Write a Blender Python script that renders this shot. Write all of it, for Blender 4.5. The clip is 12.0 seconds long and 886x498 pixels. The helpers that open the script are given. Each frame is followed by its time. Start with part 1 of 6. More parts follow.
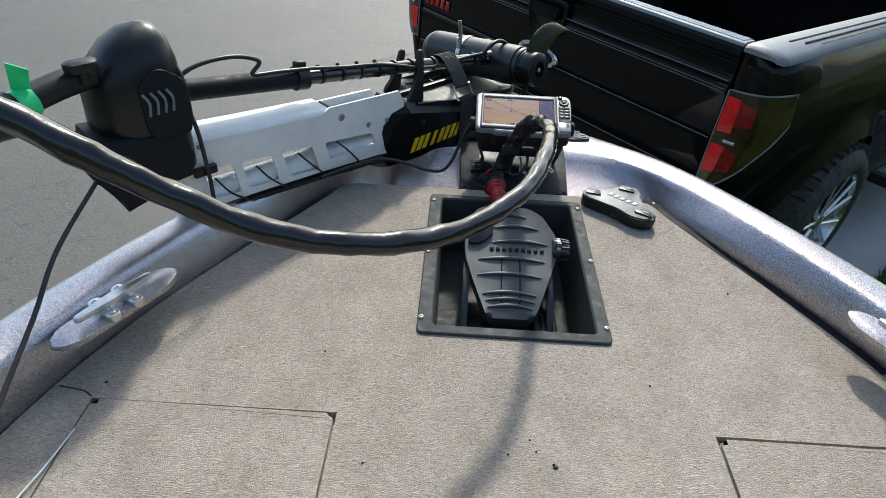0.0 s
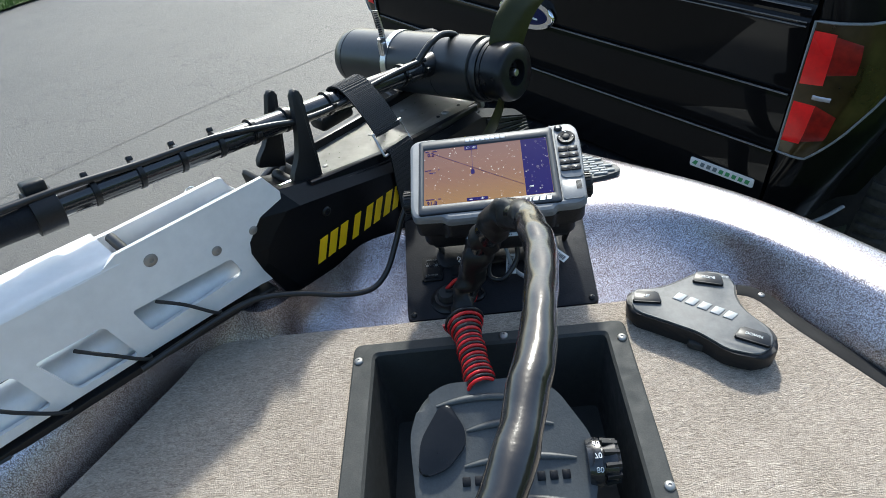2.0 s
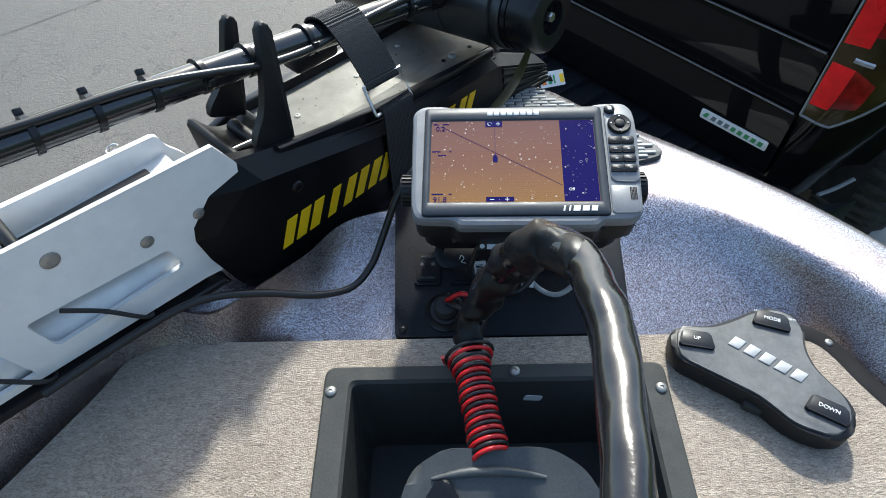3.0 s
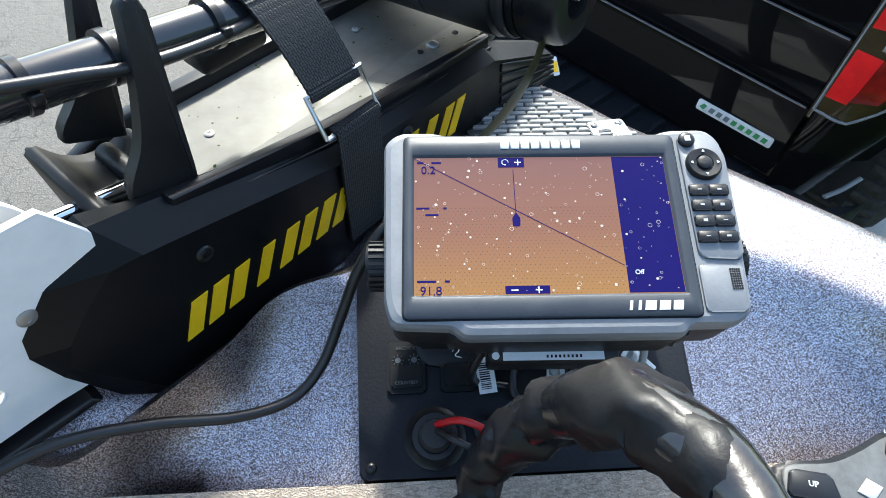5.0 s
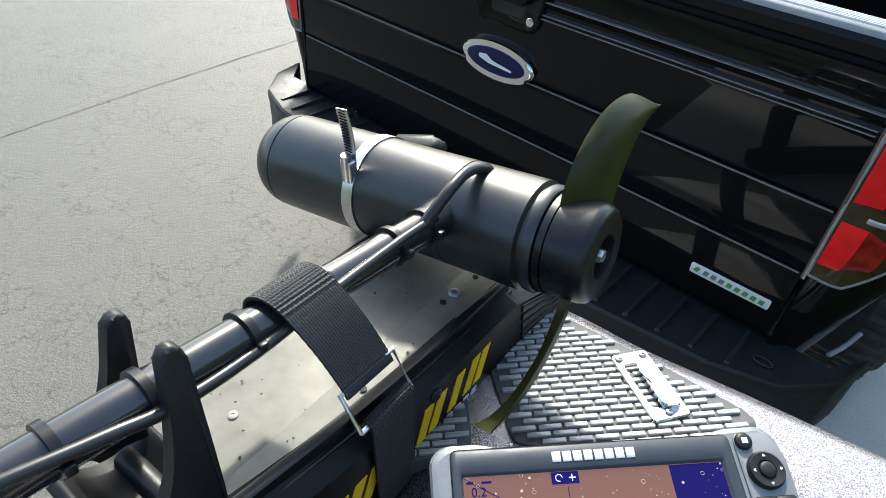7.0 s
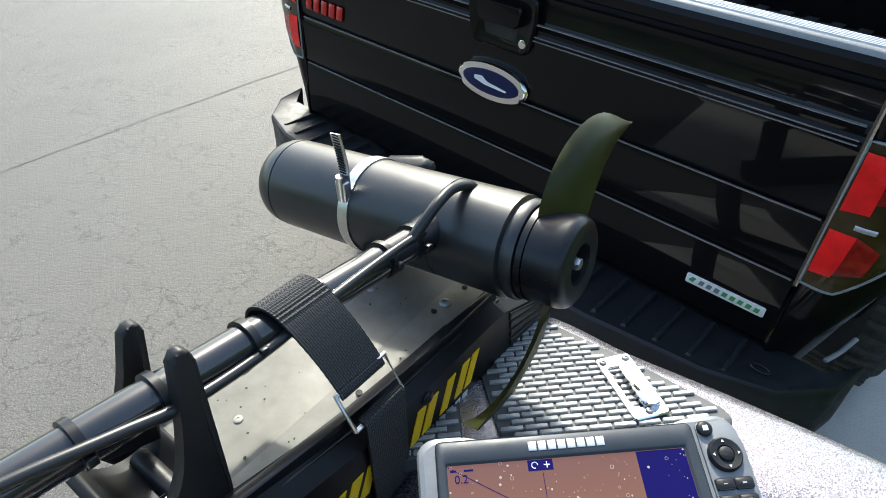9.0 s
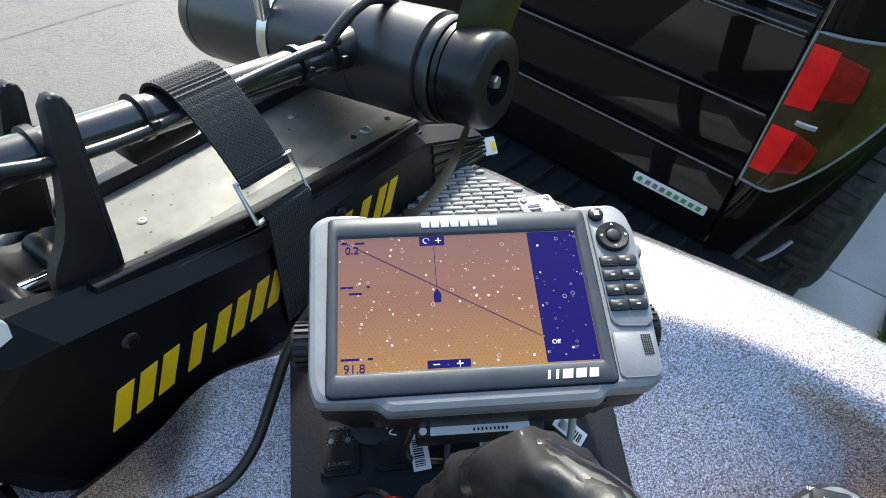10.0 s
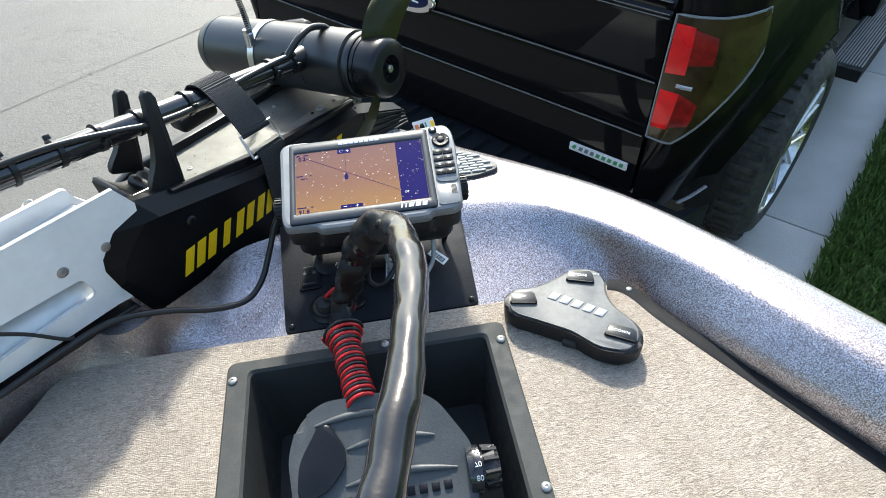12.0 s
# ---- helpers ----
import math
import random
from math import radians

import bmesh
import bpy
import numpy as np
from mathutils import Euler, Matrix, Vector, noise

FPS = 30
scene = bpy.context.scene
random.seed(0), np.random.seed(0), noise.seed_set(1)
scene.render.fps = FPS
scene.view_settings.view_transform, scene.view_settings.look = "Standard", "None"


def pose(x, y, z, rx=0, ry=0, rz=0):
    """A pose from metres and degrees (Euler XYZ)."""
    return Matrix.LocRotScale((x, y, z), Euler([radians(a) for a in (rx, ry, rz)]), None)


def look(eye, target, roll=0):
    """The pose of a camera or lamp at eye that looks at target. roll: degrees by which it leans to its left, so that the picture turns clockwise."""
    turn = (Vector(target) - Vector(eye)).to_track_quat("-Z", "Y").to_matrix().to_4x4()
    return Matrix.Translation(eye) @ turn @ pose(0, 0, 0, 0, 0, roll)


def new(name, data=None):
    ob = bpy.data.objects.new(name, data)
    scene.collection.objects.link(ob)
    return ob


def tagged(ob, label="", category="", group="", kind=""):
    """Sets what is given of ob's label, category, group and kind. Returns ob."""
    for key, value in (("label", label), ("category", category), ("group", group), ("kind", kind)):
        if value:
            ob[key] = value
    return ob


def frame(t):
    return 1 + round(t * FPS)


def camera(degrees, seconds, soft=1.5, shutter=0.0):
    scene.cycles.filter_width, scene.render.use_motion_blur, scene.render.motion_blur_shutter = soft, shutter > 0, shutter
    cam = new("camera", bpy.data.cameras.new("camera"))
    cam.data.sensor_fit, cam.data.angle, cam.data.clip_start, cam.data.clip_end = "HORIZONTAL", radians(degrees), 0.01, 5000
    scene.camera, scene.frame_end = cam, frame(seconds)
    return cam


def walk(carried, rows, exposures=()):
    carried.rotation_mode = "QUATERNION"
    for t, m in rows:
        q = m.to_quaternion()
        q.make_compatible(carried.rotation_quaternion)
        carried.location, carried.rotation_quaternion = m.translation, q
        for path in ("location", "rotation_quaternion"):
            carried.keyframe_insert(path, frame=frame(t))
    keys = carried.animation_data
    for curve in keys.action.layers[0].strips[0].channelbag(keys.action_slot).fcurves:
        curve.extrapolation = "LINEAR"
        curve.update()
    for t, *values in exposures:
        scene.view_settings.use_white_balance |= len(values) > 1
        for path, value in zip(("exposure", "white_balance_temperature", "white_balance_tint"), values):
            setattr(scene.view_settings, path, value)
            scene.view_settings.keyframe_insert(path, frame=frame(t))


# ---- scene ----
# camera -------------------------------------------------------------------
cam = camera(70.8, 12.0, soft=0.9, shutter=0.0)
PATH = [
    (0, (-0.1235, -0.7890, 0.7517), (-0.1357, 0.8066, -0.4541), 3.30),
    (0.5, (-0.0327, -0.5585, 0.6690), (-0.0879, 1.0706, -0.4899), 1.46),
    (1, (0.0310, -0.2611, 0.6518), (-0.1947, 1.2688, -0.6164), -6.20),
    (1.5, (0.0301, -0.1399, 0.6394), (-0.2531, 1.3579, -0.6553), -11.21),
    (2, (0.0116, -0.1095, 0.5949), (-0.1288, 1.3971, -0.7129), -9.69),
    (2.5, (-0.0051, -0.0669, 0.5936), (-0.0143, 1.2603, -0.9025), -1.36),
    (3, (-0.0393, 0.0958, 0.5554), (-0.0671, 1.3759, -0.9810), -2.14),
    (3.5, (-0.0621, 0.2390, 0.4661), (-0.0312, 1.4518, -1.1239), 0.16),
    (5.5, (-0.0617, 0.3176, 0.4390), (0.0527, 1.5331, -1.1452), 2.36),
    (6, (-0.0892, 0.3533, 0.4757), (0.0306, 1.6463, -1.0454), 1.52),
    (6.5, (-0.0929, 0.3962, 0.5063), (0.0860, 1.8394, -0.8668), 0.98),
    (7, (-0.0928, 0.4016, 0.5082), (0.0822, 1.8971, -0.8081), 1.14),
    (9, (-0.0796, 0.3659, 0.5297), (0.0771, 1.9026, -0.7408), -0.76),
    (9.5, (-0.0467, 0.3053, 0.4928), (0.1006, 1.8104, -0.8160), 0.02),
    (10, (-0.0382, 0.2941, 0.4516), (0.2043, 1.6741, -0.9756), 3.93),
    (10.5, (-0.0374, 0.2850, 0.4483), (0.1652, 1.6117, -1.0346), 1.22),
    (11, (-0.0052, 0.2432, 0.4505), (0.2212, 1.5562, -1.0411), -1.56),
    (11.5, (0.0275, 0.1312, 0.4848), (0.2786, 1.4542, -0.9940), -1.50),
    (12, (0.0405, -0.0742, 0.6094), (0.2157, 1.3504, -0.7833), -3.55),
]
EXPOSURE = [
    (0.0, 0.82, 6550, 3),
    (1.0, 1.10, 6500, 3),
    (1.5, 1.24, 6450, 3),
    (2.5, 1.22, 6450, 3),
    (3.5, 1.45, 6450, 3),
    (5.5, 1.97, 6600, 3),
    (7.0, 1.70, 6800, 3),
    (9.0, 1.64, 6800, 3),
    (10.5, 1.78, 6600, 3),
    (12.0, 1.72, 6700, 3),
]
walk(cam, [(t, look(eye, target, roll)) for t, eye, target, roll in PATH], EXPOSURE)

# world and sun --------------------------------------------------------------
SUN_FROM = Vector((0.09, 0.996, 0.0)).normalized()
SUN_UP = 40.5
world = bpy.data.worlds.new("sky")
scene.world = world
world.use_nodes = True
wt = world.node_tree
sky = wt.nodes.new("ShaderNodeTexSky")
sky.sky_type = "NISHITA"
sky.sun_disc = False
sky.sun_elevation = radians(SUN_UP)
sky.sun_rotation = math.atan2(SUN_FROM.x, SUN_FROM.y)
sky.air_density, sky.dust_density, sky.ozone_density = 1.0, 1.7, 1.1
wt.links.new(sky.outputs[0], wt.nodes["Background"].inputs[0])
wt.nodes["Background"].inputs[1].default_value = 0.15
sun_data = bpy.data.lights.new("sun", "SUN")
sun_data.energy, sun_data.angle, sun_data.color = 2.5, radians(3.5), (1.0, 0.975, 0.94)
sun = new("sun", sun_data)
up = math.tan(radians(SUN_UP))
sun.matrix_world = look((1, 12, 11), Vector((1, 12, 11)) - Vector((SUN_FROM.x, SUN_FROM.y, up)))


# materials ------------------------------------------------------------------
def nodes_of(name):
    m = bpy.data.materials.new(name)
    m.use_nodes = True
    t = m.node_tree
    return m, t, t.nodes["Principled BSDF"]


def put(bsdf, **values):
    names = dict(color="Base Color", rough="Roughness", metal="Metallic", coat="Coat Weight", coat_rough="Coat Roughness",
                 spec="Specular IOR Level", emit="Emission Color", strength="Emission Strength", trans="Transmission Weight",
                 ior="IOR", sheen="Sheen Weight", alpha="Alpha")
    for key, value in values.items():
        if key in ("color", "emit"):
            value = (*value, 1.0)
        bsdf.inputs[names[key]].default_value = value


def noise_node(t, scale, detail=4.0, rough=0.6, space="Object"):
    co = t.nodes.new("ShaderNodeTexCoord")
    n = t.nodes.new("ShaderNodeTexNoise")
    n.inputs["Scale"].default_value, n.inputs["Detail"].default_value, n.inputs["Roughness"].default_value = scale, detail, rough
    t.links.new(co.outputs[space], n.inputs["Vector"])
    return n


def ramp(t, source, stops):
    r = t.nodes.new("ShaderNodeValToRGB")
    els = r.color_ramp.elements
    while len(els) < len(stops):
        els.new(0.5)
    for el, (at, col) in zip(els, stops):
        el.position, el.color = at, (*col, 1.0)
    t.links.new(source, r.inputs[0])
    return r


def mix(t, fac, a, b, mode="MIX"):
    m = t.nodes.new("ShaderNodeMix")
    m.data_type, m.blend_type = "RGBA", mode
    for socket, value in ((m.inputs[0], fac), (m.inputs[6], a), (m.inputs[7], b)):
        if isinstance(value, (int, float)):
            socket.default_value = value
        elif isinstance(value, tuple):
            socket.default_value = (*value, 1.0)
        else:
            t.links.new(value, socket)
    return m.outputs[2]


def bump(t, bsdf, height, strength, distance):
    b = t.nodes.new("ShaderNodeBump")
    b.inputs["Strength"].default_value, b.inputs["Distance"].default_value = strength, distance
    t.links.new(height, b.inputs["Height"])
    t.links.new(b.outputs[0], bsdf.inputs["Normal"])
    return b


def plain(name, color, rough=0.5, metal=0.0, var=0.15, grain=60.0, bumpy=0.0, wear=0.12, **more):
    """A surface with fine grain, larger stains and a roughness that varies."""
    m, t, b = nodes_of(name)
    put(b, color=color, rough=rough, metal=metal, **more)
    fine, big = noise_node(t, grain, 6.0), noise_node(t, grain / 9.0, 3.0)
    lo, hi = tuple(c * (1 - var) for c in color), tuple(min(1.0, c * (1 + var)) for c in color)
    c1 = ramp(t, fine.outputs[0], [(0.3, lo), (0.7, hi)])
    c2 = ramp(t, big.outputs[0], [(0.35, (1 - wear,) * 3), (0.65, (1.0, 1.0, 1.0))])
    t.links.new(mix(t, 1.0, c1.outputs[0], c2.outputs[0], "MULTIPLY"), b.inputs["Base Color"])
    r = ramp(t, big.outputs[0], [(0.3, (max(0.02, rough * 0.8),) * 3), (0.7, (min(1.0, rough * 1.25),) * 3)])
    t.links.new(r.outputs[0], b.inputs["Roughness"])
    if bumpy:
        bump(t, b, fine.outputs[0], 0.6, bumpy)
    return m


def carpet_material(name, dark, light):
    m, t, b = nodes_of(name)
    put(b, rough=1.0, spec=0.1, sheen=0.15)
    co = t.nodes.new("ShaderNodeTexCoord")
    mp = t.nodes.new("ShaderNodeMapping")
    mp.inputs["Scale"].default_value = (150.0, 330.0, 220.0)
    t.links.new(co.outputs["Object"], mp.inputs["Vector"])
    n1 = t.nodes.new("ShaderNodeTexNoise")
    n1.inputs["Scale"].default_value, n1.inputs["Detail"].default_value, n1.inputs["Distortion"].default_value = 1.0, 3.0, 1.5
    t.links.new(mp.outputs[0], n1.inputs["Vector"])
    n2, n3 = noise_node(t, 9.0, 5.0), noise_node(t, 700.0, 2.0)
    mid = tuple((a + c) / 2 for a, c in zip(dark, light))
    c1 = ramp(t, n1.outputs[0], [(0.28, dark), (0.5, mid), (0.72, light)])
    c2 = ramp(t, n2.outputs[0], [(0.3, (0.80, 0.78, 0.75)), (0.7, (1.06, 1.05, 1.04))])
    c3 = ramp(t, n3.outputs[0], [(0.3, (0.8, 0.8, 0.8)), (0.7, (1.15, 1.15, 1.15))])
    x = mix(t, 1.0, c1.outputs[0], c2.outputs[0], "MULTIPLY")
    t.links.new(mix(t, 1.0, x, c3.outputs[0], "MULTIPLY"), b.inputs["Base Color"])
    add = t.nodes.new("ShaderNodeMath")
    add.operation = "ADD"
    t.links.new(n1.outputs[0], add.inputs[0])
    t.links.new(n3.outputs[0], add.inputs[1])
    bump(t, b, add.outputs[0], 0.7, 0.0032)
    return m


def flake_material():
    """Gelcoat with metal flake: small mirrors of several tints in a dark base under a clear coat."""
    m, t, b = nodes_of("metal_flake_gelcoat")
    co = t.nodes.new("ShaderNodeTexCoord")
    v = t.nodes.new("ShaderNodeTexVoronoi")
    v.inputs["Scale"].default_value = 1800.0
    t.links.new(co.outputs["Object"], v.inputs["Vector"])
    sep = t.nodes.new("ShaderNodeSeparateColor")
    t.links.new(v.outputs["Color"], sep.inputs[0])
    tint = ramp(t, sep.outputs[0], [(0.0, (0.060, 0.040, 0.032)), (0.42, (0.20, 0.150, 0.130)), (0.60, (0.47, 0.46, 0.51)), (0.80, (0.82, 0.87, 0.99)), (1.0, (1.0, 1.0, 1.0))])
    big = noise_node(t, 3.5, 3.0)
    shade = ramp(t, big.outputs[0], [(0.3, (0.80, 0.72, 0.70)), (0.7, (1.0, 1.0, 1.0))])
    t.links.new(mix(t, 1.0, tint.outputs[0], shade.outputs[0], "MULTIPLY"), b.inputs["Base Color"])
    put(b, metal=0.9, rough=0.34, coat=1.0, coat_rough=0.23)
    sub = t.nodes.new("ShaderNodeVectorMath")
    sub.operation = "SUBTRACT"
    sub.inputs[1].default_value = (0.5, 0.5, 0.5)
    t.links.new(v.outputs["Color"], sub.inputs[0])
    sc = t.nodes.new("ShaderNodeVectorMath")
    sc.operation = "SCALE"
    sc.inputs["Scale"].default_value = 0.36
    t.links.new(sub.outputs[0], sc.inputs[0])
    g = t.nodes.new("ShaderNodeNewGeometry")
    add = t.nodes.new("ShaderNodeVectorMath")
    t.links.new(g.outputs["Normal"], add.inputs[0])
    t.links.new(sc.outputs[0], add.inputs[1])
    nrm = t.nodes.new("ShaderNodeVectorMath")
    nrm.operation = "NORMALIZE"
    t.links.new(add.outputs[0], nrm.inputs[0])
    t.links.new(nrm.outputs[0], b.inputs["Normal"])
    return m


def asphalt_material():
    m, t, b = nodes_of("worn_asphalt")
    put(b, rough=0.64, spec=0.42)
    stone, patch, grit = noise_node(t, 190.0, 4.0, 0.75), noise_node(t, 0.8, 5.0), noise_node(t, 60.0, 5.0)
    co = t.nodes.new("ShaderNodeTexCoord")
    v = t.nodes.new("ShaderNodeTexVoronoi")
    v.feature = "DISTANCE_TO_EDGE"
    v.inputs["Scale"].default_value = 9.0
    warp = mix(t, 0.22, co.outputs["Object"], noise_node(t, 6.0, 4.0).outputs["Color"], "ADD")
    t.links.new(warp, v.inputs["Vector"])
    where = ramp(t, noise_node(t, 3.1, 6.0).outputs[0], [(0.44, (0.0, 0.0, 0.0)), (0.56, (1.0, 1.0, 1.0))])
    line = ramp(t, v.outputs["Distance"], [(0.0, (0.85, 0.85, 0.85)), (0.034, (0.0, 0.0, 0.0))])
    crack = mix(t, 1.0, where.outputs[0], line.outputs[0], "MULTIPLY")
    c1 = ramp(t, stone.outputs[0], [(0.32, (0.044, 0.042, 0.038)), (0.52, (0.096, 0.091, 0.083)), (0.70, (0.18, 0.170, 0.154))])
    c2 = ramp(t, patch.outputs[0], [(0.3, (0.86, 0.86, 0.86)), (0.7, (1.08, 1.07, 1.05))])
    x = mix(t, 1.0, c1.outputs[0], c2.outputs[0], "MULTIPLY")
    t.links.new(mix(t, crack, x, (0.035, 0.034, 0.033)), b.inputs["Base Color"])
    h = mix(t, 0.6, stone.outputs["Color"], grit.outputs["Color"])
    bump(t, b, h, 1.0, 0.007)
    return m


def concrete_material():
    m, t, b = nodes_of("broom_concrete")
    put(b, rough=0.9, spec=0.3)
    fine, big = noise_node(t, 180.0, 4.0), noise_node(t, 2.2, 6.0)
    c1 = ramp(t, fine.outputs[0], [(0.3, (0.40, 0.39, 0.365)), (0.7, (0.54, 0.53, 0.50))])
    c2 = ramp(t, big.outputs[0], [(0.3, (0.80, 0.79, 0.77)), (0.7, (1.05, 1.05, 1.05))])
    t.links.new(mix(t, 1.0, c1.outputs[0], c2.outputs[0], "MULTIPLY"), b.inputs["Base Color"])
    bump(t, b, fine.outputs[0], 0.5, 0.003)
    return m


def webbing_material():
    m, t, b = nodes_of("black_webbing")
    put(b, color=(0.02, 0.02, 0.021), rough=0.7)
    co = t.nodes.new("ShaderNodeTexCoord")
    mp = t.nodes.new("ShaderNodeMapping")
    mp.inputs["Scale"].default_value = (1.0, 1.0, 1.0)
    t.links.new(co.outputs["UV"], mp.inputs["Vector"])
    ck = t.nodes.new("ShaderNodeTexBrick")
    ck.inputs["Scale"].default_value = 1.0
    ck.inputs["Brick Width"].default_value, ck.inputs["Row Height"].default_value = 0.0042, 0.0021
    ck.inputs["Mortar Size"].default_value = 0.0005
    ck.inputs["Mortar Smooth"].default_value = 1.0
    t.links.new(mp.outputs[0], ck.inputs["Vector"])
    inv = ramp(t, ck.outputs["Fac"], [(0.0, (1.0, 1.0, 1.0)), (1.0, (0.0, 0.0, 0.0))])
    t.links.new(mix(t, inv.outputs[0], (0.003, 0.003, 0.003), (0.045, 0.045, 0.047)), b.inputs["Base Color"])
    bump(t, b, inv.outputs[0], 1.0, 0.001)
    return m


def screen_material():
    """A lit chart page: warm sand tone, brighter towards the lower edge."""
    m, t, b = nodes_of("lit_chart_screen")
    put(b, color=(0.02, 0.015, 0.015), rough=0.12, spec=0.5, strength=1.0)
    co = t.nodes.new("ShaderNodeTexCoord")
    sep = t.nodes.new("ShaderNodeSeparateXYZ")
    t.links.new(co.outputs["Generated"], sep.inputs[0])
    c = ramp(t, sep.outputs[1], [(0.0, (0.140, 0.070, 0.013)), (0.45, (0.098, 0.042, 0.021)), (1.0, (0.070, 0.029, 0.024))])
    t.links.new(c.outputs[0], b.inputs["Emission Color"])
    return m


CARPET = carpet_material("tan_marine_carpet", (0.235, 0.198, 0.163), (0.520, 0.450, 0.376))
FLAKE = flake_material()
ASPHALT = asphalt_material()
CONCRETE = concrete_material()
WEBBING = webbing_material()
SCREEN = screen_material()
BLACK_PLASTIC = plain("black_plastic", (0.011, 0.011, 0.012), 0.45, bumpy=0.0004, grain=300.0, spec=0.35)
SATIN_BLACK = plain("satin_black_housing", (0.008, 0.0085, 0.010), 0.33, grain=200.0, spec=0.36)
LOWER_BLACK = plain("satin_black_cast_housing", (0.014, 0.0152, 0.0162), 0.34, grain=220.0, spec=0.65)
GLOSS_BLACK = plain("gloss_black_tube", (0.016, 0.017, 0.02), 0.2, grain=120.0, coat=0.5, coat_rough=0.08)
COVER_BLACK = plain("scuffed_black_cover", (0.0045, 0.005, 0.006), 0.42, grain=150.0, spec=0.18, bumpy=0.0002)
DULL_BLACK = plain("dull_black_rocker", (0.007, 0.0075, 0.009), 0.75, spec=0.25)
MATT_BLACK = plain("matt_black_powder_coat", (0.008, 0.009, 0.0125), 0.6, bumpy=0.0005, grain=400.0, spec=0.22)
GREY_TRAY = plain("dark_grey_textured_plastic", (0.046, 0.048, 0.046), 0.72, bumpy=0.0002, grain=600.0, spec=0.3)
PEDAL_GREY = plain("charcoal_grey_moulded_plastic", (0.055, 0.06, 0.062), 0.42, bumpy=0.0004, grain=350.0)
RUBBER = plain("black_rubber", (0.022, 0.022, 0.022), 0.7, bumpy=0.0006, grain=120.0)
TYRE = plain("dusty_tyre_rubber", (0.062, 0.060, 0.056), 0.75, var=0.5, grain=30.0, bumpy=0.002, spec=0.3)
WHITE_COAT = plain("white_powder_coated_metal", (0.80, 0.80, 0.79), 0.42, var=0.04, wear=0.10)
ALU = plain("brushed_aluminium", (0.36, 0.352, 0.325), 0.60, metal=0.80, var=0.14, grain=35.0, wear=0.30)
STEEL = plain("stainless_steel", (0.66, 0.65, 0.64), 0.3, metal=1.0)
DULL_STEEL = plain("dull_steel_screw", (0.34, 0.335, 0.32), 0.42, metal=0.7)
CHROME = plain("chrome", (0.85, 0.85, 0.86), 0.06, metal=1.0, var=0.02)
TRUCK_PAINT = plain("black_clearcoat_paint", (0.004, 0.004, 0.0045), 0.4, var=0.1, wear=0.05, spec=0.03, coat=0.40, coat_rough=0.03)
BED_LINER = plain("black_bed_liner", (0.012, 0.012, 0.012), 0.8, bumpy=0.001, grain=150.0)
BUMPER = plain("weathered_black_bumper", (0.012, 0.0135, 0.017), 0.46, spec=0.3, bumpy=0.0004, grain=300.0)
GREY_TRIM = plain("grey_rail_cap_plastic", (0.20, 0.21, 0.215), 0.5, bumpy=0.0004, grain=300.0)
RED_LENS = plain("red_lamp_lens", (0.90, 0.006, 0.009), 0.3, var=0.25, grain=28.0, wear=0.15, spec=0.3, coat=0.35, coat_rough=0.03)
SMOKE_LENS = plain("smoked_amber_lens", (0.038, 0.025, 0.008), 0.2, var=0.6, grain=9.0, spec=0.3, coat=0.4, coat_rough=0.03)
SILVER_CASE = plain("silver_grey_case_plastic", (0.188, 0.197, 0.206), 0.42, metal=0.08, var=0.04, grain=400.0, bumpy=0.0002)
# darker copy of the red lens, for its outboard fade
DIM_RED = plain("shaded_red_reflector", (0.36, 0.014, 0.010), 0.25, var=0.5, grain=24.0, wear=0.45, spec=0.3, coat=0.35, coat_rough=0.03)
BEZEL = plain("bezel_grey_plastic", (0.040, 0.047, 0.057), 0.40, metal=0.0, var=0.05, grain=400.0, spec=0.25)
YELLOW = plain("yellow_decal", (0.98, 0.60, 0.008), 0.45, var=0.05)
WHITE_INK = plain("white_print", (0.72, 0.73, 0.73), 0.5, var=0.04)
BLUE_PANEL = plain("blue_screen_panel", (0.004, 0.003, 0.035), 0.15, var=0.05, spec=0.15, emit=(0.0022, 0.0012, 0.032), strength=1.0)
NAVY = plain("navy_badge_enamel", (0.006, 0.011, 0.055), 0.2, spec=0.2, coat=0.15)
GREEN_INK = plain("green_print", (0.06, 0.32, 0.12), 0.5)
GREY_INK = plain("grey_print", (0.16, 0.2, 0.22), 0.5)
RED_INK = plain("red_badge", (0.45, 0.01, 0.01), 0.25)
RED_WIRE = plain("red_wire_insulation", (0.55, 0.012, 0.016), 0.3)
BLACK_WIRE = plain("black_wire_insulation", (0.015, 0.015, 0.016), 0.35)
GREY_WIRE = plain("grey_wire_insulation", (0.32, 0.33, 0.33), 0.45)
HOSE = plain("glossy_black_sleeve", (0.010, 0.010, 0.011), 0.19, var=0.25, grain=70.0, bumpy=0.0008, spec=0.45, coat=0.25, coat_rough=0.06)
WRAP = plain("crumpled_black_tape", (0.009, 0.009, 0.0095), 0.38, var=0.25, grain=70.0, bumpy=0.001, spec=0.26)
GREEN_TAPE = plain("bright_green_tape", (0.05, 0.75, 0.25), 0.5)
GRASS = plain("lawn_grass", (0.09, 0.165, 0.03), 0.75, var=0.5, grain=30.0)
SOIL = plain("lawn_soil", (0.065, 0.10, 0.025), 0.95, var=0.4, grain=40.0, bumpy=0.01)
PROP_GREEN = plain("olive_green_composite", (0.044, 0.049, 0.013), 0.36, var=0.12, spec=0.3, coat=0.15)
PAD_GREY = plain("grey_rubber_tread", (0.312, 0.319, 0.319), 0.34, bumpy=0.0003, grain=250.0)
